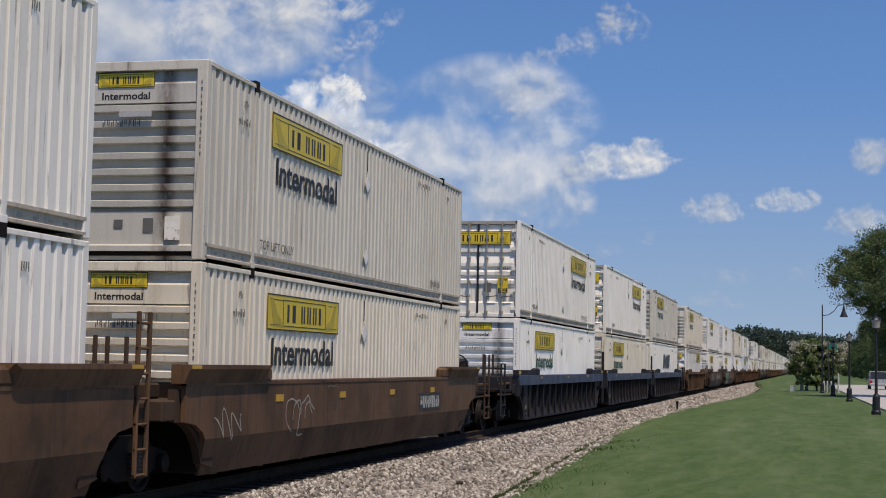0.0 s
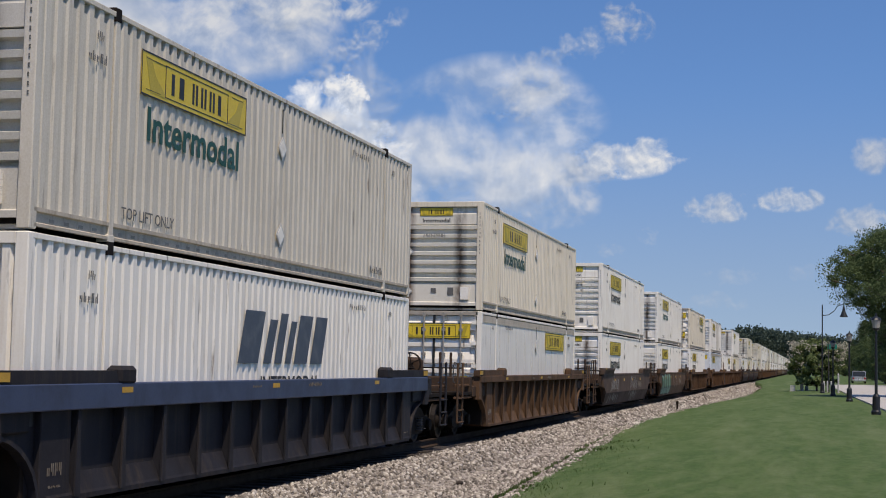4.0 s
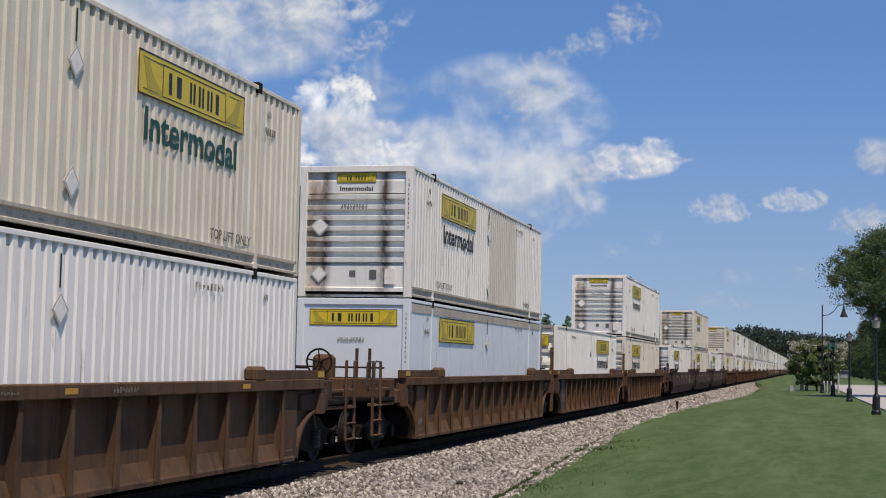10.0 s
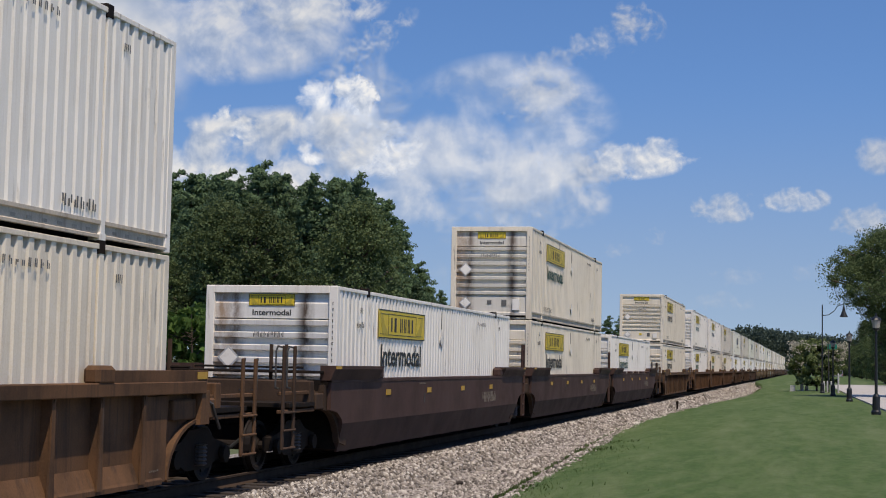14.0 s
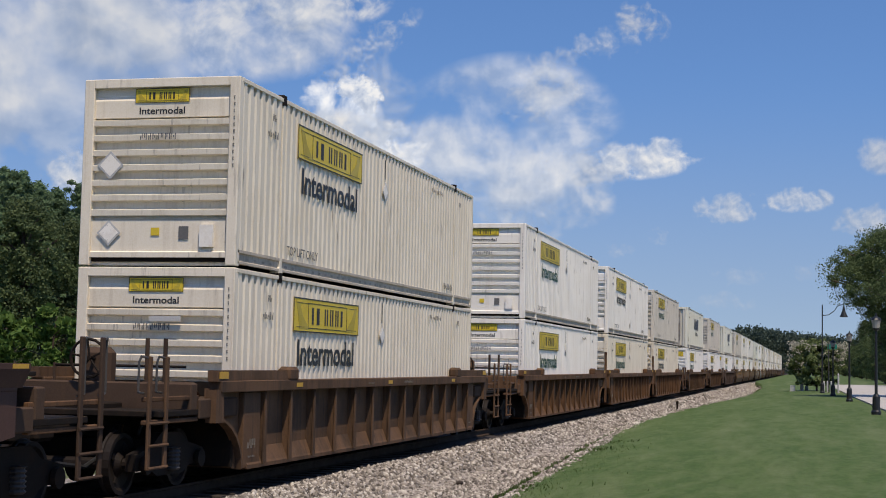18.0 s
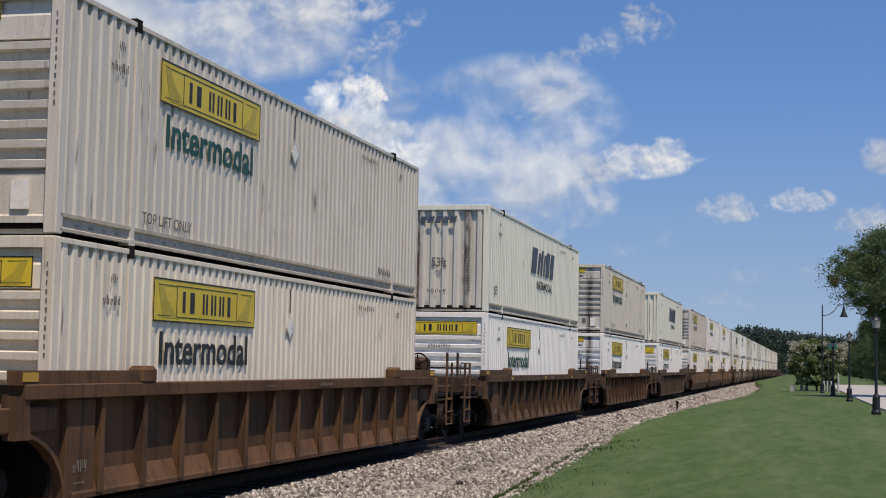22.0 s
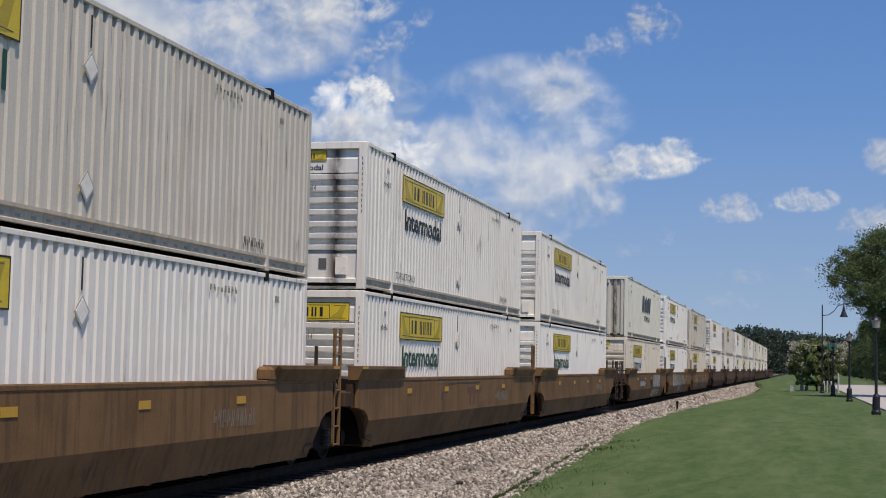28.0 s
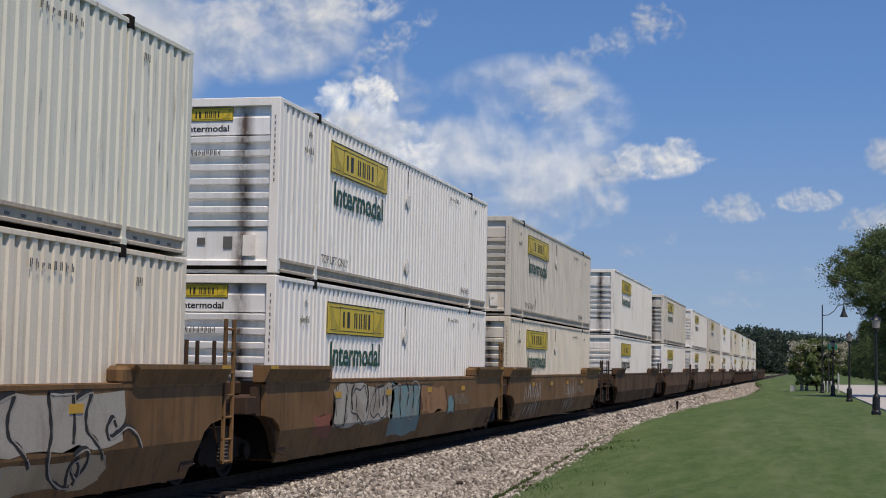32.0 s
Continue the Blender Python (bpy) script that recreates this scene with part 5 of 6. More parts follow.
def lawn_z(x, y):
    """Height of the lawn: level with the rails, falling to the ballast's foot, a low swell far along."""
    d = x - edge_x(y)
    z = -0.32 + 0.34 * min(1.0, max(0.0, d / 4.5)) ** 0.8
    swell = math.exp(-((y - 180) / 40) ** 2) * 0.35 * math.exp(-((x + 5.0) / 6.0) ** 2)
    far_rise = 0.3 * min(1.0, max(0.0, (y - 185) / 40))
    return z + swell + far_rise + 0.025 * noise.noise((x * 0.25, y * 0.25, 0))


def lawn():
    ys = sorted({*np.arange(-30, 60, 1.2), *np.arange(60, 200, 3.0), *np.arange(200, 420, 12.0), *np.arange(420, 1001, 60.0)})
    ds = [0, 0.12, 0.3, 0.6, 1, 1.5, 2.2, 3.2, 4.5, 6, 8, 11, 15, 22]
    verts, faces = [], []
    for j, y in enumerate(ys):
        wob = 0.16 * noise.noise((y * 1.3, 3.1, 0)) + 0.1 * noise.noise((y * 4.1, 7.7, 0))
        for d in ds:
            x = edge_x(y) + d + wob * max(0, 1 - d)
            z = lawn_z(x, y) + (0.03 if 0 < d < 1.6 else 0) - (0.10 if d == 0 else 0)
            z = -0.75 if d == 0 and y > 60 else z      # the turf ends in a low bank
            verts.append((x, y, z))
    w = len(ds)
    for j in range(len(ys) - 1):
        for i in range(w - 1):
            faces.append((j * w + i, j * w + i + 1, (j + 1) * w + i + 1, (j + 1) * w + i))
    tagged(sheet("lawn", verts, faces, GRASS, smooth=True), "sunlit mown green lawn beside the ballast", "lawn", kind="structure")


def bed_z(x):
    d = x - TRACK_X
    d = abs(d)
    return float(np.interp(d, [0, 1.75, 2.1, 3.4, 4.2, 9], [-0.19, -0.19, -0.24, -0.62, -0.72, -0.8]))


def ballast_bed():
    xs = [TRACK_X + d for d in (-5.5, -4.2, -3.4, -2.1, -1.75, 0, 1.75, 2.1, 2.7, 3.4, 4.2, 5.0, 6.2)]
    ys = list(np.arange(-30, 300, 15.0)) + list(np.arange(300, 1001, 70.0))
    verts = [(x, y, max(bed_z(x), -0.48 if x > TRACK_X + 2 else -9) ) for y in ys for x in xs]
    w = len(xs)
    faces = [(j * w + i, j * w + i + 1, (j + 1) * w + i + 1, (j + 1) * w + i) for j in range(len(ys) - 1) for i in range(w - 1)]
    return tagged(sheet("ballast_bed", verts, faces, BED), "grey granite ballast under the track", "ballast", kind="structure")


def stones():
    """Loose ballast stones, one joined mesh."""
    rng = np.random.default_rng(5)
    base = np.array([(0, 0, 1), (0.9, 0, 0.3), (0.28, 0.85, 0.3), (-0.72, 0.52, 0.3), (-0.72, -0.52, 0.3), (0.28, -0.85, 0.3),
                     (0.6, 0.5, -0.5), (-0.3, 0.8, -0.5), (-0.8, -0.1, -0.5), (-0.2, -0.8, -0.5), (0.7, -0.5, -0.5)])
    tri = [(0, 1, 2), (0, 2, 3), (0, 3, 4), (0, 4, 5), (0, 5, 1), (1, 6, 2), (2, 7, 3), (3, 8, 4), (4, 9, 5), (5, 10, 1), (2, 6, 7), (3, 7, 8), (4, 8, 9), (5, 9, 10), (1, 10, 6)]
    places = []
    for y0, y1, per, size in ((14, 30, 300, 0.034), (30, 50, 170, 0.039), (50, 80, 70, 0.052), (80, 140, 26, 0.066), (140, 215, 12, 0.085)):
        n = int((y1 - y0) * 4.4 * per)
        places.append(np.stack([rng.uniform(TRACK_X + 1.5, TRACK_X + 5.9, n), rng.uniform(y0, y1, n), size * rng.uniform(0.6, 1.55, n)], 1))
    p = np.concatenate(places)
    ex = np.interp(p[:, 1], [e[0] for e in EDGE], [e[1] for e in EDGE])
    p = p[p[:, 0] < ex + 0.25 + 0.5 * rng.random(len(p)) ** 3]
    n = len(p)
    z = np.interp(np.abs(p[:, 0] - TRACK_X), [0, 1.75, 2.1, 3.4, 4.2, 9], [-0.19, -0.19, -0.24, -0.62, -0.72, -0.8])
    z = np.maximum(z, -0.48)
    ex = np.interp(p[:, 1], [e[0] for e in EDGE], [e[1] for e in EDGE])
    z = np.where(p[:, 0] > ex, -0.30, z)
    a = rng.uniform(0, math.tau, n)
    sq = rng.uniform(0.6, 1.15, (n, 3))
    v = base[None] * sq[:, None, :] * (1 + rng.uniform(-0.22, 0.22, (n, len(base), 1)))
    tilt = rng.uniform(-0.7, 0.7, (n, 1))
    v = np.stack([v[..., 0], v[..., 1] * np.cos(tilt) - v[..., 2] * np.sin(tilt), v[..., 1] * np.sin(tilt) + v[..., 2] * np.cos(tilt)], -1)
    ca, sa = np.cos(a)[:, None], np.sin(a)[:, None]
    v = np.stack([v[..., 0] * ca - v[..., 1] * sa, v[..., 0] * sa + v[..., 1] * ca, v[..., 2]], -1) * p[:, 2][:, None, None]
    v += np.stack([p[:, 0], p[:, 1], z + p[:, 2] * 0.35], 1)[:, None, :]
    faces = (np.array(tri)[None] + (np.arange(n) * len(base))[:, None, None]).reshape(-1, 3)
    me = bpy.data.meshes.new("ballast_stones")
    me.vertices.add(n * len(base))
    me.vertices.foreach_set("co", v.ravel())
    me.loops.add(faces.size)
    me.loops.foreach_set("vertex_index", faces.ravel().astype(np.int32))
    me.polygons.add(len(faces))
    me.polygons.foreach_set("loop_start", np.arange(0, faces.size, 3, dtype=np.int32))
    me.update(calc_edges=True)
    me.materials.append(BALLAST)
    return tagged(new("ballast_stones", me), "loose angular grey and buff ballast stones", "ballast", kind="stuff")


def track():
    t = tagged(root("railway_track"), "steel rails on dark wooden sleepers in ballast", "railway track", kind="structure")
    for s in (-1, 1):
        bm = bmesh.new()
        c = TRACK_X + s * 0.755
        prism(bm, [(c - 0.037, 0.0), (c + 0.037, 0.0), (c + 0.037, -0.03), (c + 0.01, -0.045), (c + 0.01, -0.14), (c + 0.07, -0.17), (c - 0.07, -0.17), (c - 0.01, -0.14), (c - 0.01, -0.045), (c - 0.037, -0.03)], 1, -30, 1000)
        part("rail", bm, RAIL_STEEL, t)
    bm = a_box(-1.3, 1.3, -0.115, 0.115, -0.3, -0.165, bevel=0.01)
    first = part("sleeper", bm, TIE_WOOD, t)
    for k in range(38):
        m = pose(TRACK_X, 13 + k * 0.55, 0, 0, 0, random.uniform(-1, 1))
        if k == 0:
            first.matrix_basis = m
        else:
            again(first, t, m)


def tufts():
    """Longer grass left along the ballast's edge, joined blades."""
    r = np.random.default_rng(12)
    v, f = [], []
    for y0, y1, per, tall in ((15, 45, 260, 0.14), (45, 90, 110, 0.12), (90, 150, 40, 0.12)):
        n = int((y1 - y0) * per)
        y = r.uniform(y0, y1, n)
        x = np.array([edge_x(q) for q in y]) + 0.16 * np.array([noise.noise((q * 1.3, 3.1, 0)) for q in y]) + 0.1 * np.array([noise.noise((q * 4.1, 7.7, 0)) for q in y]) - 0.12 + r.exponential(0.35, n)
        h = tall * r.uniform(0.3, 1.0, n) * np.array([0.6 + 0.9 * max(0, noise.noise((q * 0.5, 1.0, 0))) for q in y])
        for a, b, c in zip(x, y, h):
            z = lawn_z(a, b) - 0.02
            t = r.uniform(0, 6.28)
            w, lean = c * 0.16 + 0.008, r.uniform(-0.5, 0.5, 2) * c
            k = len(v)
            v += [(a - w * math.cos(t), b - w * math.sin(t), z), (a + w * math.cos(t), b + w * math.sin(t), z), (a + lean[0], b + lean[1], z + c)]
            f.append((k, k + 1, k + 2))
    tagged(sheet("grass_tufts", v, f, TUFT), "longer unmown grass along the ballast", "grass", kind="stuff")


tufts()
stake = tagged(root("marker_stake"), "short dark stake standing in the ballast", "stake")
stake.matrix_basis = pose(-6.72, 79.0, -0.5)
bm = bmesh.new()
lathe(bm, [(0.05, 0.0), (0.05, 0.5), (0.03, 0.56)], 2, (0, 0, 0), 8)
part("stake_post", bm, DARK_STEEL, stake)
bm = bmesh.new()
lathe(bm, [(0.065, 0.44), (0.065, 0.56), (0.04, 0.6)], 2, (0, 0, 0), 8)
part("stake_cap", bm, DARK_STEEL, stake)
for x, y, z, r in ((-5.55, 21.6, -0.42, 0.11), (-5.0, 24.2, -0.36, 0.07), (-6.4, 27.5, -0.42, 0.07)):
    bm = bmesh.new()
    bmesh.ops.create_icosphere(bm, subdivisions=2, radius=r)
    for v in bm.verts:
        v.co *= 1 + 0.35 * noise.noise(v.co * 9 + Vector((x, y, 0)))
        v.co.z *= 0.6
    clod = part("dark_clod", bm, TIE_WOOD)
    clod.location = (x, y, z + r * 0.3)
    tagged(clod, "dark lump of tarry dirt on the ballast", "clod")
lawn()
ballast_bed()
stones()
track()
bm = bmesh.new()
bm.faces.new([bm.verts.new(c) for c in ((-4000, -4000, -0.9), (4000, -4000, -0.9), (4000, 4000, -0.9), (-4000, 4000, -0.9))])
tagged(part("ground", bm, FIELD), "rough green ground out to the horizon", "ground", kind="structure")


# ---- trees ----
def leaf_cloud(centres, radii, per, size, rng, flat=0.6):
    """Many small leaf clumps round centres; verts and faces."""
    out_v, out_f = [], []
    k = 0
    for (c, r) in zip(centres, radii):
        n = per
        d = rng.normal(size=(n, 3))
        d /= np.linalg.norm(d, axis=1)[:, None]
        rad = r * 1.25 * rng.random(n) ** 0.55
        pos = np.asarray(c) + d * rad[:, None] * np.array([1, 1, flat])
        u = rng.normal(size=(n, 3))
        u /= np.linalg.norm(u, axis=1)[:, None]
        w = np.cross(d + 0.5 * rng.normal(size=(n, 3)), u)
        w /= np.linalg.norm(w, axis=1)[:, None] + 1e-6
        s = size * rng.uniform(0.6, 1.5, n)[:, None]
        quad = np.stack([pos - u * s, pos + w * s * 0.8, pos + u * s, pos - w * s * 0.8], 1)
        out_v.append(quad.reshape(-1, 3))
        out_f.append(np.arange(k, k + n * 4).reshape(-1, 4))
        k += n * 4
    return np.concatenate(out_v), np.concatenate(out_f)


def quads(name, v, f, material, parent=None):
    me = bpy.data.meshes.new(name)
    me.vertices.add(len(v))
    me.vertices.foreach_set("co", v.ravel())
    me.loops.add(f.size)
    me.loops.foreach_set("vertex_index", f.ravel().astype(np.int32))
    me.polygons.add(len(f))
    me.polygons.foreach_set("loop_start", np.arange(0, f.size, 4, dtype=np.int32))
    me.update(calc_edges=True)
    me.materials.append(material)
    ob = new(name, me)
    ob.parent = parent
    return ob


def trunk_mesh(bm, pts, radii, sides=8):
    rings = []
    for (p, r) in zip(pts, radii):
        rings.append([bm.verts.new((p[0] + r * math.cos(k * math.tau / sides), p[1] + r * math.sin(k * math.tau / sides), p[2])) for k in range(sides)])
    for a, b in zip(rings, rings[1:]):
        for k in range(sides):
            j = (k + 1) % sides
            bm.faces.new((a[k], a[j], b[j], b[k]))
    bm.faces.new(rings[-1])


def make_tree(seed, tall, wide, material, kind, label, first=0.35, clumps=60, per=34, leaf=0.34, high=False):
    """kind pine: tiers on a tall trunk; broad: rounded, uneven crown on limbs."""
    rng = np.random.default_rng(seed)
    t = tagged(root(f"{kind}_tree"), label, "tree", "trees of the wood")
    bm = bmesh.new()
    bend = rng.uniform(-0.4, 0.4, 2)
    hs = np.linspace(0, 1, 6)
    pts = [(bend[0] * h * h, bend[1] * h * h, tall * 0.93 * h) for h in hs]
    trunk_mesh(bm, pts, [0.022 * tall * (1 - 0.85 * h) for h in hs])
    centres, radii = [], []
    for k in range(clumps):
        h = first + (1 - first) * rng.random() ** (0.8 if kind == "pine" else 0.75)
        a = rng.uniform(0, math.tau)
        if kind == "pine":
            reach = wide * (1.03 - 0.98 * ((h - first) / (1 - first)) ** 1.5) * rng.uniform(0.2, 1.0)
            r = tall * 0.04 * rng.uniform(0.5, 1.5)
        else:
            u = (h - first) / (1 - first)
            reach = wide * (math.sqrt(max(0.05, 1 - (2 * u - 0.85) ** 2 * 0.8)) if not high else float(np.interp(u, [0, 0.35, 0.5, 0.75, 1.0], [0.34, 0.42, 0.95, 1.0, 0.4]))) * rng.uniform(0.3, 1.0)
            r = tall * 0.05 * rng.uniform(0.5, 1.5)
        c = (reach * math.cos(a), reach * math.sin(a), h * tall)
        centres.append(c), radii.append(r)
        if k % 3 == 0:
            base_h = max(first * 0.8, h - 0.12) * tall
            rod(bm, (bend[0] * h * h, bend[1] * h * h, base_h), c, 0.006 * tall, 5)
    part("trunk", bm, BARK, t)
    v, f = leaf_cloud(centres, radii, per, leaf, rng, 0.6 if kind == "pine" else 0.8)
    quads("crown", v, f, material, t)
    return t


def make_pine(seed, tall, wide, label, first):
    """A tall pine: a rounded, lumpy crown of needle clumps carried on limbs, lit on top and dark beneath."""
    r = np.random.default_rng(seed)
    t = tagged(root("pine_tree"), label, "tree", "trees of the wood")
    bm = bmesh.new()
    bend = r.uniform(-0.5, 0.5, 2)
    hs = np.linspace(0, 1, 6)
    trunk_mesh(bm, [(bend[0] * h * h, bend[1] * h * h, tall * 0.95 * h) for h in hs], [0.013 * tall * (1 - 0.88 * h) for h in hs], 7)
    clumps = []
    for k in range(84):
        u = r.random() ** 0.8
        h = first + (0.96 - first) * u
        a = r.uniform(0, math.tau)
        reach = wide * (0.12 + 0.88 * (1 - u ** 2.4)) * r.uniform(0.35, 1.05) * (0.5 + 0.5 * min(1.0, u * 4))
        p = Vector((bend[0] * h * h, bend[1] * h * h, h * tall))
        q = p + Vector((reach * math.cos(a), reach * math.sin(a), reach * r.uniform(0.05, 0.5)))
        if k % 2 == 0:
            rod(bm, p, q, 0.035, 4)
        clumps.append((q, r.uniform(0.45, 0.95)))
        if reach > 1.2:
            clumps.append((p.lerp(q, 0.55) + Vector(r.normal(0, 0.25, 3)), r.uniform(0.35, 0.7)))
    for j in range(4):
        clumps.append((Vector((bend[0] + r.normal(0, 0.45), bend[1] + r.normal(0, 0.45), tall * (0.955 + 0.012 * j))), r.uniform(0.35, 0.55)))
    part("trunk", bm, BARK, t)
    c, rad = np.array([q[0] for q in clumps]), np.array([q[1] for q in clumps])
    n = 62
    d = r.normal(size=(len(c), n, 3))
    d[..., 2] = np.abs(d[..., 2]) * 1.0 - 0.35
    d /= np.linalg.norm(d, axis=2)[..., None]
    base = c[:, None, :] + d * (rad[:, None, None] * r.random((len(c), n, 1)) ** 0.4) * np.array([1, 1, 0.72])
    face = d + 0.45 * r.normal(size=d.shape)
    face /= np.linalg.norm(face, axis=2)[..., None]
    along = np.cross(face, r.normal(size=d.shape))
    along /= np.linalg.norm(along, axis=2)[..., None]
    side = np.cross(face, along)
    size = r.uniform(0.11, 0.24, (len(c), n, 1))
    v = np.stack([base - along * size, base - side * size * 0.45, base + along * size * 1.25, base + side * size * 0.45], 2).reshape(-1, 3)
    quads("crown", v, np.arange(len(v)).reshape(-1, 4), PINE, t)
    return t


def aim_at(px, depth):
    """A ground place at a sideways slope (right of the view's axis over depth) and a depth along the camera's heading."""
    h = radians(HEAD)
    return -math.sin(h) * depth + math.cos(h) * px * depth, math.cos(h) * depth + math.sin(h) * px * depth


GROUND_Z = -0.9
PINE_WORDS = "tall dark green pine in a dense wood"
kinds = [make_pine(11, 19, 3.0, PINE_WORDS, 0.3), make_pine(12, 20, 2.6, PINE_WORDS, 0.36), make_pine(13, 18, 3.4, PINE_WORDS, 0.26),
         make_tree(14, 17, 4.6, BROADLEAF, "broadleaf", "full leafy tree at the edge of a wood", 0.12, 230, 120, 0.105),
         make_tree(15, 15, 4.2, BROADLEAF, "broadleaf", "full leafy tree at the edge of a wood", 0.1, 230, 120, 0.105)]
used = set()


def plant(proto, x, y, z, scale, turn):
    m = pose(x, y, z, 0, 0, turn)
    if proto not in used:
        used.add(proto)
        ob = proto
        ob.matrix_basis = m
    else:
        ob = copy_thing(proto, m)
    ob.scale = (scale, scale, scale)
    return ob


rng = random.Random(8)
# tops of the wood beyond the track: sideways slope, height over the ground at 140 m
SKYLINE = [(-0.32, 20.6), (-0.28, 20.0), (-0.255, 18.4), (-0.22, 19.6), (-0.19, 19.3), (-0.15, 20.2), (-0.12, 20.3), (-0.09, 19.8), (-0.06, 19.4), (-0.045, 18.2), (-0.03, 15.5), (-0.012, 11.0), (0.004, 8.0)]
for row, depth in enumerate((118, 128, 139, 152)):
    s = -0.34
    while s < 0.0:
        top = np.interp(s, [q[0] for q in SKYLINE], [q[1] for q in SKYLINE]) * (0.93 + 0.1 * rng.random()) * (depth / 140.0)
        if row < 2:
            top *= rng.uniform(0.62, 0.92)
        x, y = aim_at(s + rng.uniform(-0.004, 0.004), depth + rng.uniform(-4, 4))
        k = rng.choice((0, 1, 2)) if row > 1 else rng.choice((0, 1, 2, 0, 1, 2, 3, 4))
        if row < 2 and -0.1 < s < -0.045 and rng.random() < 0.75:      # a gap where the trunks show
            s += 0.016
            continue
        proto = kinds[k]
        tall = (19, 20, 18, 17, 15)[k]
        plant(proto, x, y, GROUND_Z, top / tall, rng.uniform(0, 360))
        s += rng.uniform(0.008, 0.0145)

# shrubs at the foot of the wood
shrub = make_tree(21, 5.0, 3.0, SHRUB, "shrub", "sunlit leafy shrub at the foot of the wood", 0.08, 40, 40, 0.28)
s = -0.33
while s < -0.0:
    x, y = aim_at(s, 96 + rng.uniform(-8, 8))
    plant(shrub, x, y, GROUND_Z, rng.uniform(0.7, 1.25), rng.uniform(0, 360))
    s += rng.uniform(0.02, 0.035)

# pines farther along, beyond the train
s = 0.0
while s < 0.2:
    depth = rng.uniform(370, 425)
    x, y = aim_at(s, depth)
    top = float(np.interp(s, [0.0, 0.09, 0.12, 0.15, 0.2], [12.0, 17.5, 18.0, 16.0, 12.5])) * rng.uniform(0.82, 1.04) * depth / 400
    k = rng.choice((0, 1, 2))
    plant(kinds[k], x, y, GROUND_Z, top / (19, 20, 18)[k], rng.uniform(0, 360))
    s += rng.uniform(0.0065, 0.0115)

# the tree over the street and the pale flowering tree on the lawn
street_tree = make_tree(31, 11.6, 4.9, BROADLEAF, "broadleaf", "large dark leafy tree over the street", 0.22, 430, 270, 0.052, high=True)
x, y = aim_at(0.308, 102)
street_tree.matrix_basis = pose(x, y, -0.1)
myrtle = make_tree(33, 4.4, 2.6, MYRTLE_LEAF, "flowering", "small rounded tree with whitish blossom", 0.14, 300, 150, 0.085)
x, y = aim_at(0.253, 128)
myrtle.matrix_basis = pose(x, y, -0.05)
rngn = np.random.default_rng(4)
cs = [(2.5 * math.cos(a) * r, 2.4 * math.sin(a) * r, h) for a, r, h in zip(rngn.uniform(0, 6.28, 75), rngn.uniform(0.7, 1.05, 75), 1.6 + 2.7 * rngn.random(75) ** 0.6)]
v, f = leaf_cloud(cs, [0.34] * 75, 26, 0.065, rngn)
quads("blossom", v, f, BLOSSOM, myrtle)


def far_wood():
    """A wooded ridge beyond the end of the line: joined tree clumps."""
    r = np.random.default_rng(9)
    tops = [(0.12, 14), (0.16, 19), (0.19, 25), (0.205, 27), (0.225, 26.5), (0.24, 24), (0.27, 22), (0.33, 20), (0.42, 18)]
    cs, rs = [], []
    for k in range(5200):
        s = r.uniform(0.10, 0.42)
        depth = r.uniform(880, 960)
        x, y = aim_at(s, depth)
        top = np.interp(s, [q[0] for q in tops], [q[1] for q in tops]) * (0.93 + 0.1 * r.random())
        h = top * r.random() ** 0.8
        cs.append((x, y, GROUND_Z + h)), rs.append(r.uniform(1.8, 3.4))
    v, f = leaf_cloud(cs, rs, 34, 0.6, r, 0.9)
    tagged(quads("distant_wood", v, f, FAR_WOOD), "dark green wooded ridge in the distance, haze in its colour", "woods", kind="stuff")


far_wood()


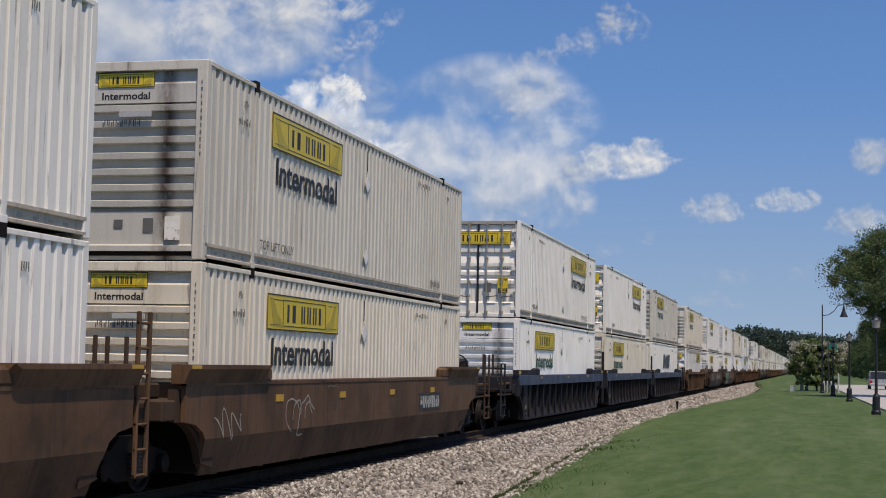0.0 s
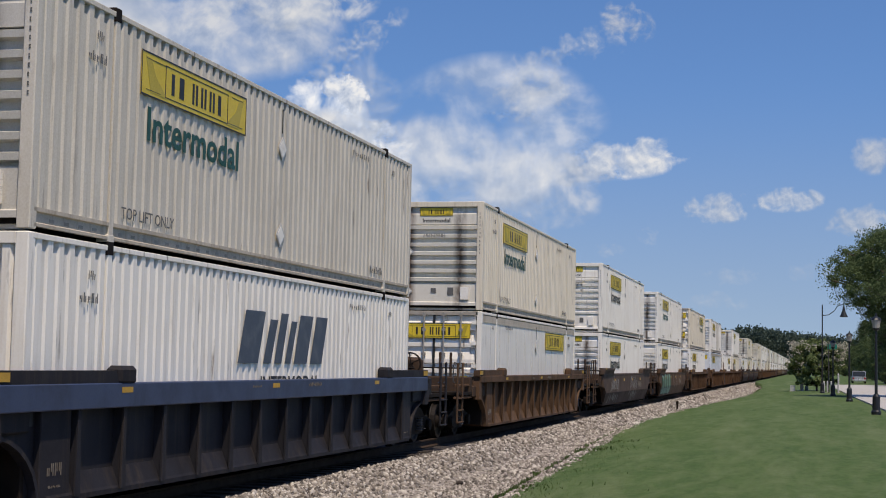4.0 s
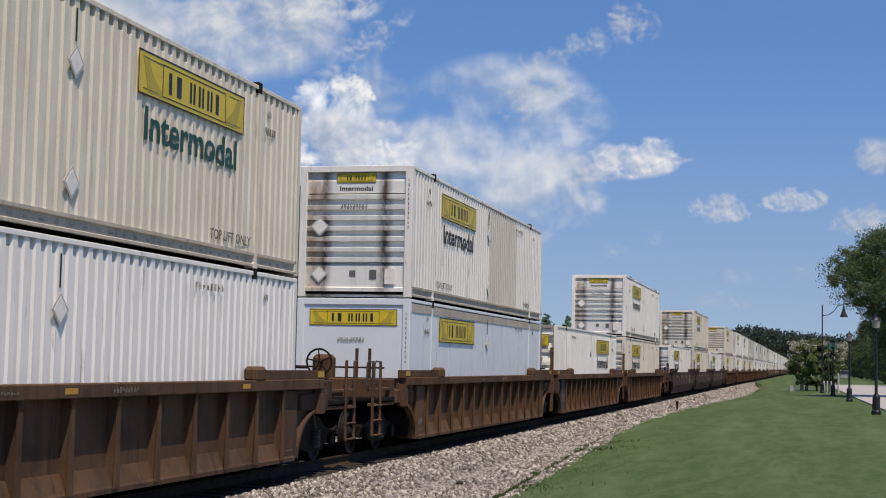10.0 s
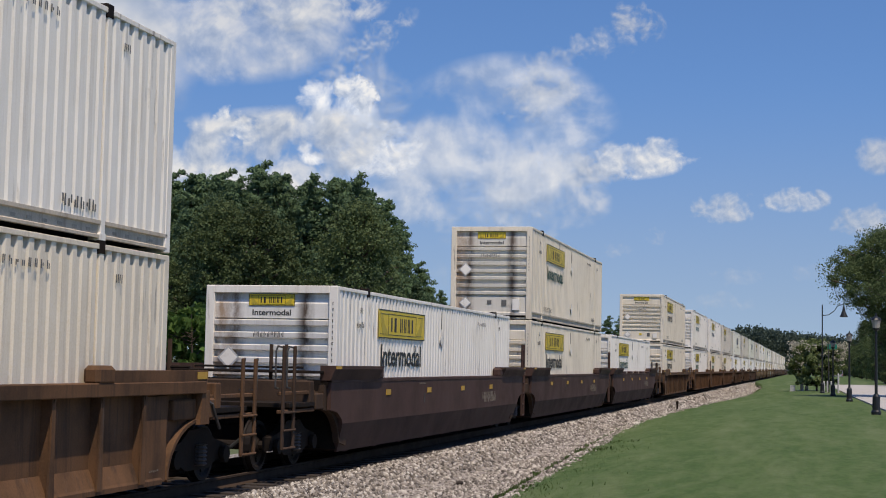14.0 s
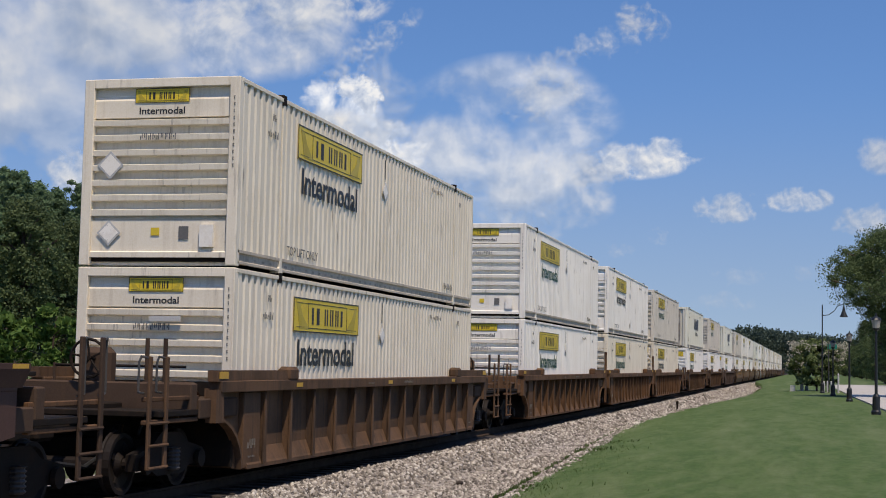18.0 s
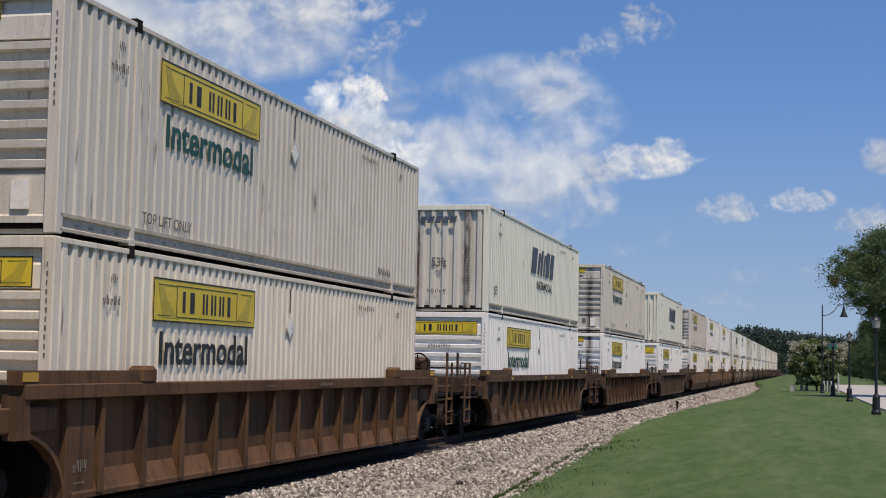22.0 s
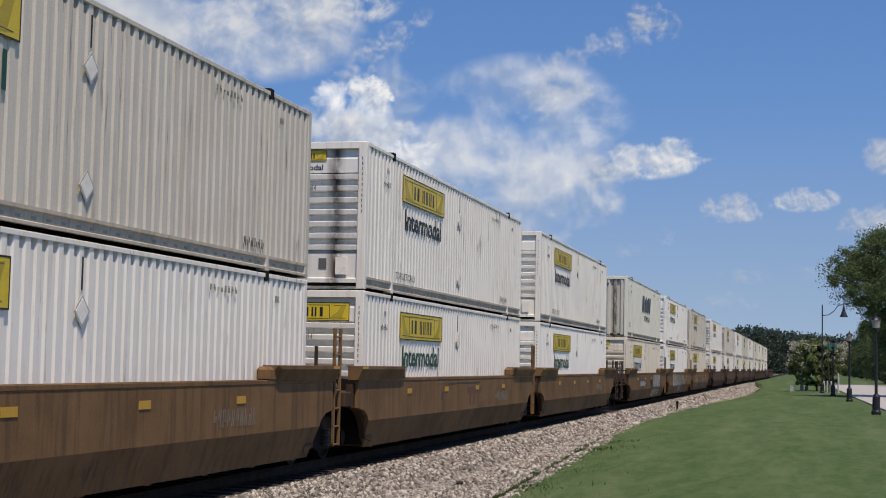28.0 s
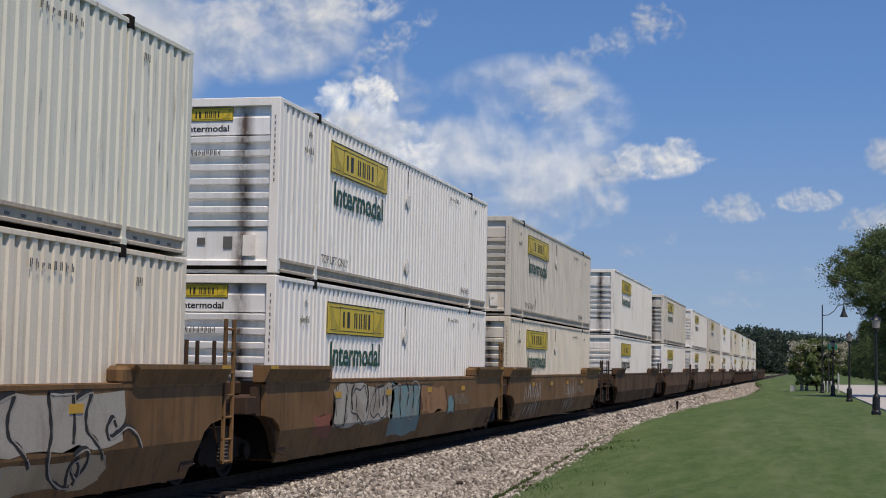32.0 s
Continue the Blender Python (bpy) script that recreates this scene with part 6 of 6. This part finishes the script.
# ---- street side: lamps, road ----
def street_post(x, y, z, tall, lantern=True):
    t = tagged(root("street_lamp"), "black lantern lamp post beside the lawn" if lantern else "tall black street lamp with a curved arm", "street lamp", "lamps along the street")
    t.matrix_basis = pose(x, y, z)
    bm = bmesh.new()
    lathe(bm, [(0.2, 0), (0.2, 0.12), (0.16, 0.2), (0.15, 0.75), (0.1, 0.85)], 2, (0, 0, 0), 12)
    part("base", bm, LAMP_BLACK, t)
    bm = bmesh.new()
    lathe(bm, [(0.065, 0.8), (0.045, tall - 0.6)], 2, (0, 0, 0), 10)
    part("pole", bm, LAMP_BLACK, t)
    if lantern:
        bm = bmesh.new()
        lathe(bm, [(0.05, tall - 0.62), (0.12, tall - 0.58), (0.15, tall - 0.5)], 2, (0, 0, 0), 10)
        part("collar", bm, LAMP_BLACK, t)
        bm = bmesh.new()
        lathe(bm, [(0.13, tall - 0.5), (0.19, tall - 0.2), (0.17, tall - 0.16)], 2, (0, 0, 0), 10)
        part("lantern_glass", bm, RAIL_SLOT, t, "frosted lantern glass")
        bm = bmesh.new()
        lathe(bm, [(0.23, tall - 0.17), (0.17, tall - 0.08), (0.05, tall), (0.02, tall + 0.12)], 2, (0, 0, 0), 10)
        part("lantern_cap", bm, LAMP_BLACK, t)
    else:
        bm = bmesh.new()
        lathe(bm, [(0.055, tall - 0.6), (0.045, tall + 0.35)], 2, (0, 0, 0), 8)
        pts = [(0.0, 0, tall - 0.5), (0.5, 0, tall - 0.45), (0.95, 0, tall - 0.1), (1.15, 0, tall + 0.25), (1.4, 0, tall + 0.35), (1.65, 0, tall + 0.38)]
        for p, q in zip(pts, pts[1:]):
            rod(bm, p, q, 0.035, 6)
        part("arm", bm, LAMP_BLACK, t)
        bm = bmesh.new()
        lathe(bm, [(0.05, 0.5), (0.08, 0.35), (0.12, 0.1), (0.3, -0.35), (0.32, -0.42)], 2, (1.65, 0, tall - 0.2), 12)
        part("bell_shade", bm, LAMP_BLACK, t)
    return t


street_post(2.72, 64.5, 0.05, 4.1)
street_post(2.33, 91.6, 0.0, 4.1)
street_post(1.67, 110.0, 0.0, 4.0)
street_post(1.03, 122.0, 0.0, 6.7, lantern=False)
ROAD_Z = 0.1
bm = bmesh.new()
prism(bm, [(5.2, 20), (16, 20), (12.5, 90), (12.0, 900), (2.6, 900), (2.5, 150), (3.0, 100), (3.55, 62)], 2, -0.6, ROAD_Z)
tagged(part("road", bm, CONCRETE), "pale worn concrete street", "road", kind="structure")


def make_vehicle(name, label, paint, tall, length=4.6, half=0.9):
    """A road vehicle facing along +y: body, cabin, glass, four wheels, lamps."""
    v = tagged(root(name), label, "car")
    bm = bmesh.new()
    prism(bm, [(-length / 2, 0.35), (length / 2, 0.35), (length / 2, 0.75), (length / 2 - 0.9, 0.95), (length / 2 - 1.6, 1.02), (-length / 2, 1.02)], 0, -half, half)
    bmesh.ops.bevel(bm, geom=bm.edges[:], offset=0.06, segments=2, affect="EDGES")
    part("body", bm, paint, v)
    bm = bmesh.new()
    prism(bm, [(-length / 2 + 0.05, 1.0), (length / 2 - 1.5, 1.0), (length / 2 - 2.1, tall - 0.06), (-length / 2 + 0.35, tall - 0.06)], 0, -half + 0.1, half - 0.1)
    part("window_glass", bm, CAR_GLASS, v, "dark tinted windows")
    bm = a_box(-half + 0.12, half - 0.12, -length / 2 + 0.35, length / 2 - 2.1, tall - 0.07, tall, bevel=0.025)
    part("roof", bm, paint, v)
    for s in (-1, 1):
        for k in range(3):
            y = -length / 2 + 0.2 + k * 1.3
            bm = bmesh.new()
            rod(bm, (s * (half - 0.09), y, 1.0), (s * (half - 0.1), y + (0.18 if k == 0 else 0), tall - 0.05), 0.05, 6)
            part("roof_pillar", bm, paint, v)
        for y in (-length * 0.3, length * 0.3):
            bm = bmesh.new()
            lathe(bm, [(0.2, s * (half - 0.2)), (0.34, s * (half - 0.2)), (0.34, s * (half + 0.01)), (0.2, s * (half + 0.01))], 0, (0, y, 0.34), 16)
            part("wheel", bm, INK, v)
        for end, mat in ((-1, TAIL_LENS), (1, PLACARD)):
            y0, y1 = sorted((end * (length / 2 - 0.03), end * (length / 2 + 0.02)))
            part("tail_lamp" if end < 0 else "head_lamp", a_box(*sorted((s * (half - 0.28), s * (half - 0.04))), y0, y1, 0.62, 0.86, bevel=0.01), mat, v)
    part("bumper", a_box(-half + 0.02, half - 0.02, -length / 2 - 0.06, -length / 2 + 0.1, 0.38, 0.58, bevel=0.03), paint, v)
    part("bumper", a_box(-half + 0.02, half - 0.02, length / 2 - 0.1, length / 2 + 0.06, 0.36, 0.56, bevel=0.03), paint, v)
    return v


suv = make_vehicle("silver_car", "silver estate car driving away along the street", SILVER, 1.72)
suv.matrix_basis = pose(6.5, 150.0, ROAD_Z)
parked = make_vehicle("parked_car", "dark car parked in the trees' shade", DARK_PAINT, 1.5)
parked.matrix_basis = pose(10.6, 205.0, ROAD_Z, 0, 0, 180)


# hedge and shaded trees on the far side of the street
for x, y, sc, tn in ((15.0, 105, 0.62, 10), (17, 128, 0.66, 80), (15.5, 150, 0.6, 200), (14.5, 178, 0.62, 140), (14, 210, 0.6, 300), (13.5, 250, 0.66, 20), (13.5, 300, 0.7, 120), (13, 360, 0.8, 220), (-1.5, 330, 0.5, 50), (1.0, 380, 0.55, 90), (6, 420, 0.6, 10), (11, 440, 0.6, 77), (16, 430, 0.65, 150), (21, 410, 0.6, 230), (26, 430, 0.7, 310), (32, 420, 0.7, 40), (19, 330, 0.6, 95), (22, 290, 0.6, 15), (25, 250, 0.6, 66), (24, 210, 0.6, 190)):
    plant(kinds[3 + (int(y) % 2)], x, y, -0.2, sc, tn)
for k in range(16):
    plant(kinds[3 + k % 2], 9.4 + rng.uniform(0, 1.6), 172 + k * 18.0, -0.15, rng.uniform(0.36, 0.5), k * 83)
hedge = make_tree(44, 2.2, 1.6, BROADLEAF, "shrub", "dark clipped shrub across the street", 0.05, 40, 46, 0.16)
for k in range(9):
    plant(hedge, 13.2 + 0.25 * k * (k % 2), 84 + k * 9.0, 0.0, 0.8 + 0.25 * (k % 3), k * 47)
# low fence posts beyond the street
post_bm = a_box(-0.07, 0.07, -0.07, 0.07, 0.0, 1.15, bevel=0.015)
fence = tagged(root("rail_fence"), "low dark rail fence across the street", "fence")
fence.matrix_basis = pose(12.6, 130, 0)
one = part("fence_post", post_bm, BARK, fence)
for k in range(1, 22):
    again(one, fence, pose(-0.02 * k, k * 3.2, 0))
for z in (0.45, 0.9):
    bm = bmesh.new()
    rod(bm, (0, 0, z), (-0.42, 67.2, z), 0.05, 6)
    part("fence_rail", bm, BARK, fence)

# street sign and small pale things on the lawn
sign = tagged(root("street_sign"), "small green street sign on a grey pole", "sign")
sign.matrix_basis = pose(1.55, 124.0, 0)
bm = bmesh.new()
rod(bm, (0, 0, 0), (0, 0, 4.1), 0.04, 8)
part("sign_pole", bm, GREY_STEEL, sign)
part("sign_board", a_box(-0.1, 0.65, -0.02, 0.02, 3.55, 3.95, bevel=0.005), SIGN_GREEN, sign, "green sign board")
for x, y, w, h in ((-1.35, 131, 0.42, 0.5), (-0.6, 132, 0.3, 0.95), (-0.2, 133, 0.3, 0.45)):
    box_thing = tagged(root("utility_box"), "small pale utility box on the lawn", "utility box")
    box_thing.matrix_basis = pose(x, y, 0.0)
    part("cabinet", a_box(-w / 2, w / 2, -0.2, 0.2, 0.0, h, bevel=0.02), PLACARD, box_thing)
    part("plinth", a_box(-w / 2 - 0.05, w / 2 + 0.05, -0.25, 0.25, -0.08, 0.04), CONCRETE, box_thing)

# pale posts at the kerb by the flowering tree
for x, y, h in ((1.2, 126, 0.95), (1.48, 127, 0.95), (1.8, 128, 0.95), (2.3, 124, 1.6)):
    post = tagged(root("kerb_post"), "short whitish post standing at the kerb", "post", "posts at the kerb")
    post.matrix_basis = pose(x, y, 0.0)
    bm = bmesh.new()
    lathe(bm, [(0.075, 0.0), (0.07, h - 0.05), (0.045, h)], 2, (0, 0, 0), 8)
    part("shaft", bm, PLACARD, post)
    part("foot", a_box(-0.12, 0.12, -0.12, 0.12, -0.05, 0.05, bevel=0.01), CONCRETE, post)

# a tall lamp on the other side of the track
x, y = aim_at(0.049, 150)
far_lamp = tagged(root("street_lamp"), "tall grey street lamp with a long arm", "street lamp", "lamps along the street")
far_lamp.matrix_basis = pose(x, y, GROUND_Z, 0, 0, HEAD)
bm = bmesh.new()
lathe(bm, [(0.12, 0), (0.07, 7.3)], 2, (0, 0, 0), 10)
part("pole", bm, LAMP_BLACK, far_lamp)
bm = bmesh.new()
rod(bm, (0, 0, 7.2), (1.4, 0, 7.75), 0.05, 6), rod(bm, (1.4, 0, 7.75), (2.2, 0, 7.9), 0.045, 6)
part("arm", bm, LAMP_BLACK, far_lamp)
part("lamp_head", a_box(2.1, 2.75, -0.12, 0.12, 7.8, 7.95, bevel=0.04), LAMP_BLACK, far_lamp)


# ---- clouds: a far sky backdrop of separate drifting clouds ----
def cloud_paint(name, seed, aspect, scale, cover, bright, soft, rough):
    """Billowing white over nothing: noise thinned towards the cloud's rim."""
    m, n, l = nodes_of(name)
    n.remove(n["Principled BSDF"])
    uv = n.new("ShaderNodeUVMap")
    mp = n.new("ShaderNodeMapping")
    mp.inputs["Location"].default_value = (seed * 7.3, seed * 3.1, seed)
    mp.inputs["Scale"].default_value = (aspect, 1, 1)
    l.new(uv.outputs[0], mp.inputs["Vector"])
    sep = n.new("ShaderNodeSeparateXYZ")
    l.new(uv.outputs[0], sep.inputs[0])
    dx = math_node(n, l, "POWER", math_node(n, l, "ABSOLUTE", math_node(n, l, "MULTIPLY", math_node(n, l, "SUBTRACT", sep.outputs[0], 0.5), 2.0), 0), 2.0)
    dy = math_node(n, l, "POWER", math_node(n, l, "ABSOLUTE", math_node(n, l, "MULTIPLY", math_node(n, l, "SUBTRACT", sep.outputs[1], 0.5), 2.0), 0), 2.0)
    rim = math_node(n, l, "SUBTRACT", 1.0, math_node(n, l, "ADD", dx, dy))

    def thickness(vec):
        big = noise_tex(n, l, vec, scale, 5, 0.5, 0.3)
        puff = noise_tex(n, l, vec, scale * 2.6, 4, 0.5, 0.5)
        body = math_node(n, l, "ADD", math_node(n, l, "MULTIPLY", rim, 0.38), math_node(n, l, "MULTIPLY", math_node(n, l, "SUBTRACT", big, 0.5), rough))
        return math_node(n, l, "ADD", body, math_node(n, l, "MULTIPLY", math_node(n, l, "SUBTRACT", puff, 0.5), 0.42))
    here = thickness(mp.outputs[0])
    up = n.new("ShaderNodeVectorMath")      # a little towards the sun, which lights the tops of the billows
    up.operation = "ADD"
    up.inputs[1].default_value = (0.05, 0.09, 0.0)
    l.new(mp.outputs[0], up.inputs[0])
    lit = math_node(n, l, "ADD", math_node(n, l, "MULTIPLY", math_node(n, l, "SUBTRACT", here, thickness(up.outputs[0])), 1.7), 0.5)
    dens = ramp(n, l, here, [(cover, 0.0), (cover + soft * 0.45, 0.6), (cover + soft * 1.1, 1.0)])
    edge = ramp(n, l, rim, [(0.0, 0.0), (0.35, 1.0)])
    alpha = math_node(n, l, "MULTIPLY", math_node(n, l, "MULTIPLY", dens, edge), 1.0 if soft < 0.45 else 0.84)
    # sunlit tops and blue-grey undersides are painted into the glow
    tone = ramp(n, l, lit, [(0.15, (0.5, 0.58, 0.735)), (0.5, (0.72, 0.775, 0.885)), (0.85, (1.0, 0.99, 0.99))])
    e, tr, mx = n.new("ShaderNodeEmission"), n.new("ShaderNodeBsdfTransparent"), n.new("ShaderNodeMixShader")
    e.inputs["Strength"].default_value = bright
    l.new(tone, e.inputs["Color"])
    l.new(alpha, mx.inputs[0]), l.new(tr.outputs[0], mx.inputs[1]), l.new(e.outputs[0], mx.inputs[2])
    l.new(mx.outputs[0], n["Material Output"].inputs["Surface"])
    return m


CLOUDS = []


def cloud(cx, cy, w, h, seed, scale, cover, bright, soft, drift, turn=0.0, rough=1.9):
    """A cloud at sideways and upward slopes (cx, cy) of the view, w by h in slope; a curved sheet far behind all."""
    far = 3200 + seed * 12
    R = VIEW.to_3x3()
    nx, ny = 8, 6
    verts, faces, uvs = [], [], []
    ca, sa = math.cos(turn), math.sin(turn)
    for j in range(ny + 1):
        for i in range(nx + 1):
            a, b = (i / nx - 0.5) * w, (j / ny - 0.5) * h
            d = (R @ Vector((cx + a * ca - b * sa, cy + a * sa + b * ca, -1))).normalized() * far
            verts.append(d)
            uvs.append((i / nx, j / ny))
    for j in range(ny):
        for i in range(nx):
            q = j * (nx + 1) + i
            faces.append((q, q + 1, q + nx + 2, q + nx + 1))
    mat = cloud_paint(f"cloud_vapour_{seed}", seed, w / h, scale, cover, bright, soft, rough)
    ob = sheet("cloud", verts, faces, mat)
    layer = ob.data.uv_layers.new()
    for loop in ob.data.loops:
        layer.data[loop.index].uv = uvs[loop.vertex_index]
    ob.location = EYE
    ob.visible_shadow = False
    tagged(ob, "white sunlit summer cloud drifting in blue sky", "cloud", "clouds", "structure")
    CLOUDS.append((ob, drift))
    return ob


def px(x, y):
    return (x - 784) / 2623.5, (441 - y) / 2623.5


# centre, size, seed, grain, cover, brightness, softness, drift over the clip, turn
for x, y, w, h, seed, scale, cover, bright, soft, drift, turn in [
    (40, 130, 640, 520, 1, 2.0, -0.16, 0.82, 0.7, 52, 0.0),
    (330, 40, 680, 230, 2, 2.2, -0.04, 0.85, 0.65, 52, -0.05),
    (520, 5, 360, 110, 3, 2.2, 0.08, 0.85, 0.5, 54, 0.0),
    (430, 290, 640, 200, 4, 2.2, 0.02, 0.86, 0.4, 55, 0.12),
    (150, 305, 170, 90, 5, 2.0, 0.06, 0.86, 0.35, 55, 0.0),
    (430, 222, 130, 80, 6, 2.2, 0.08, 0.98, 0.25, 56, 0.0),
    (585, 215, 190, 210, 37, 2.6, 0.1, 1.08, 0.3, 58, 0.3),
    (640, 165, 100, 100, 8, 2.2, 0.1, 0.98, 0.25, 58, 0.0),
    (685, 265, 170, 110, 9, 2.4, 0.06, 1.0, 0.3, 58, 0.2),
    (650, 85, 240, 70, 10, 2.6, 0.06, 0.66, 0.9, 60, 0.62),
    (690, 160, 100, 200, 11, 2.6, 0.06, 0.66, 0.9, 60, 0.15),
    (890, 235, 440, 290, 12, 2.0, -0.02, 0.95, 0.75, 58, 0.1),
    (770, 320, 400, 240, 13, 2.2, 0.0, 0.9, 0.7, 57, 0.0),
    (960, 340, 330, 200, 14, 2.2, 0.08, 0.85, 0.8, 56, 0.3),
    (960, 170, 170, 110, 15, 2.2, 0.08, 0.80, 0.6, 58, 0.2),
    (1140, 280, 230, 80, 16, 2.0, 0.04, 0.92, 0.4, 58, 0.08),
    (1050, 300, 190, 70, 17, 2.2, 0.10, 0.76, 0.6, 57, 0.05),
    (1290, 368, 150, 62, 18, 2.0, 0.06, 0.82, 0.6, 36, 0.05),
    (1412, 354, 140, 50, 19, 2.0, 0.04, 0.85, 0.55, 36, 0.0),
    (1135, 40, 110, 80, 20, 2.0, 0.10, 0.72, 0.7, 62, -0.4),
    (1060, 80, 190, 70, 21, 2.2, 0.12, 0.6, 0.9, 60, 0.15),
    (975, 115, 110, 80, 22, 2.2, 0.12, 0.6, 0.9, 60, -0.3),
    (1555, 268, 90, 90, 23, 2.0, 0.06, 0.76, 0.6, 24, 0.3),
    (1535, 392, 150, 70, 24, 2.0, 0.08, 0.78, 0.6, 24, 0.15),
    (1440, 482, 130, 55, 25, 2.0, 0.12, 0.55, 0.9, 22, 0.05),
    (1158, 418, 70, 40, 26, 2.0, 0.10, 0.62, 0.8, 40, 0.0),
    (1090, 442, 80, 36, 27, 2.0, 0.12, 0.55, 0.9, 40, 0.0),
    (1270, 536, 150, 50, 28, 2.0, 0.12, 0.55, 0.9, 30, 0.0),
    (850, 450, 320, 150, 29, 2.2, 0.12, 0.62, 0.9, 45, 0.2),
    (1300, 490, 160, 50, 30, 2.0, 0.14, 0.5, 0.9, 30, 0.0),
]:
    small, rough = bright > 0.75, 1.9
    if bright < 0.7:      # thin veils
        bright, soft = 0.8, soft * 1.5
        if y > 300:
            scale, rough = 1.3, 0.9
            cover += 0.08
    if w < 260 and h < 130 and small and y > 240:      # small ones are smooth
        scale, rough = scale * 0.8, 1.25
    cx, cy = px(x, y)
    cloud(cx, cy, w / 2623.0, h / 2623.0, seed, scale, cover, bright, soft, drift, turn, rough)


def motions():
    """The train runs past at one speed; wheels turn; clouds drift."""
    for thing, m in MOVERS:
        rows = [(t, Matrix.Translation((0, -SPEED * t - EASE * t * (t - 32.0), 0)) @ m) for t in (0.0, 8.0, 16.0, 24.0, 32.0)]
        walk(thing, rows)
    wheels = [o for thing, _ in MOVERS for o in thing.children_recursive if o.name.startswith("wheelset")]
    masters = {}
    for w in wheels:
        key = round(w.location.y, 2)
        if key not in masters:
            m = Matrix.Translation(w.location)
            walk(w, [(k / FPS, m @ pose(0, 0, 0, math.degrees(SPEED * k / FPS / WHEEL_R))) for k in range(961)])
            masters[key] = w
        elif w.animation_data is None or w.animation_data.action is None:
            w.rotation_mode = "QUATERNION"
            w.animation_data_create()
            w.animation_data.action = masters[key].animation_data.action
            w.animation_data.action_slot = masters[key].animation_data.action_slot
    walk(suv, [(0.0, pose(6.5, 150.0, ROAD_Z)), (8.0, pose(6.5, 265.0, ROAD_Z)), (16.0, pose(6.5, 375.0, ROAD_Z)), (32.0, pose(6.5, 590.0, ROAD_Z))])
    for ob, drift in CLOUDS:
        turn = math.degrees(drift / 2623.5)
        at = Matrix.Translation(EYE)
        walk(ob, [(0.0, at @ pose(0, 0, 0, 0, 0, turn * 0.53)), (32.0, at @ pose(0, 0, 0, 0, 0, -turn * 0.47))])


motions()
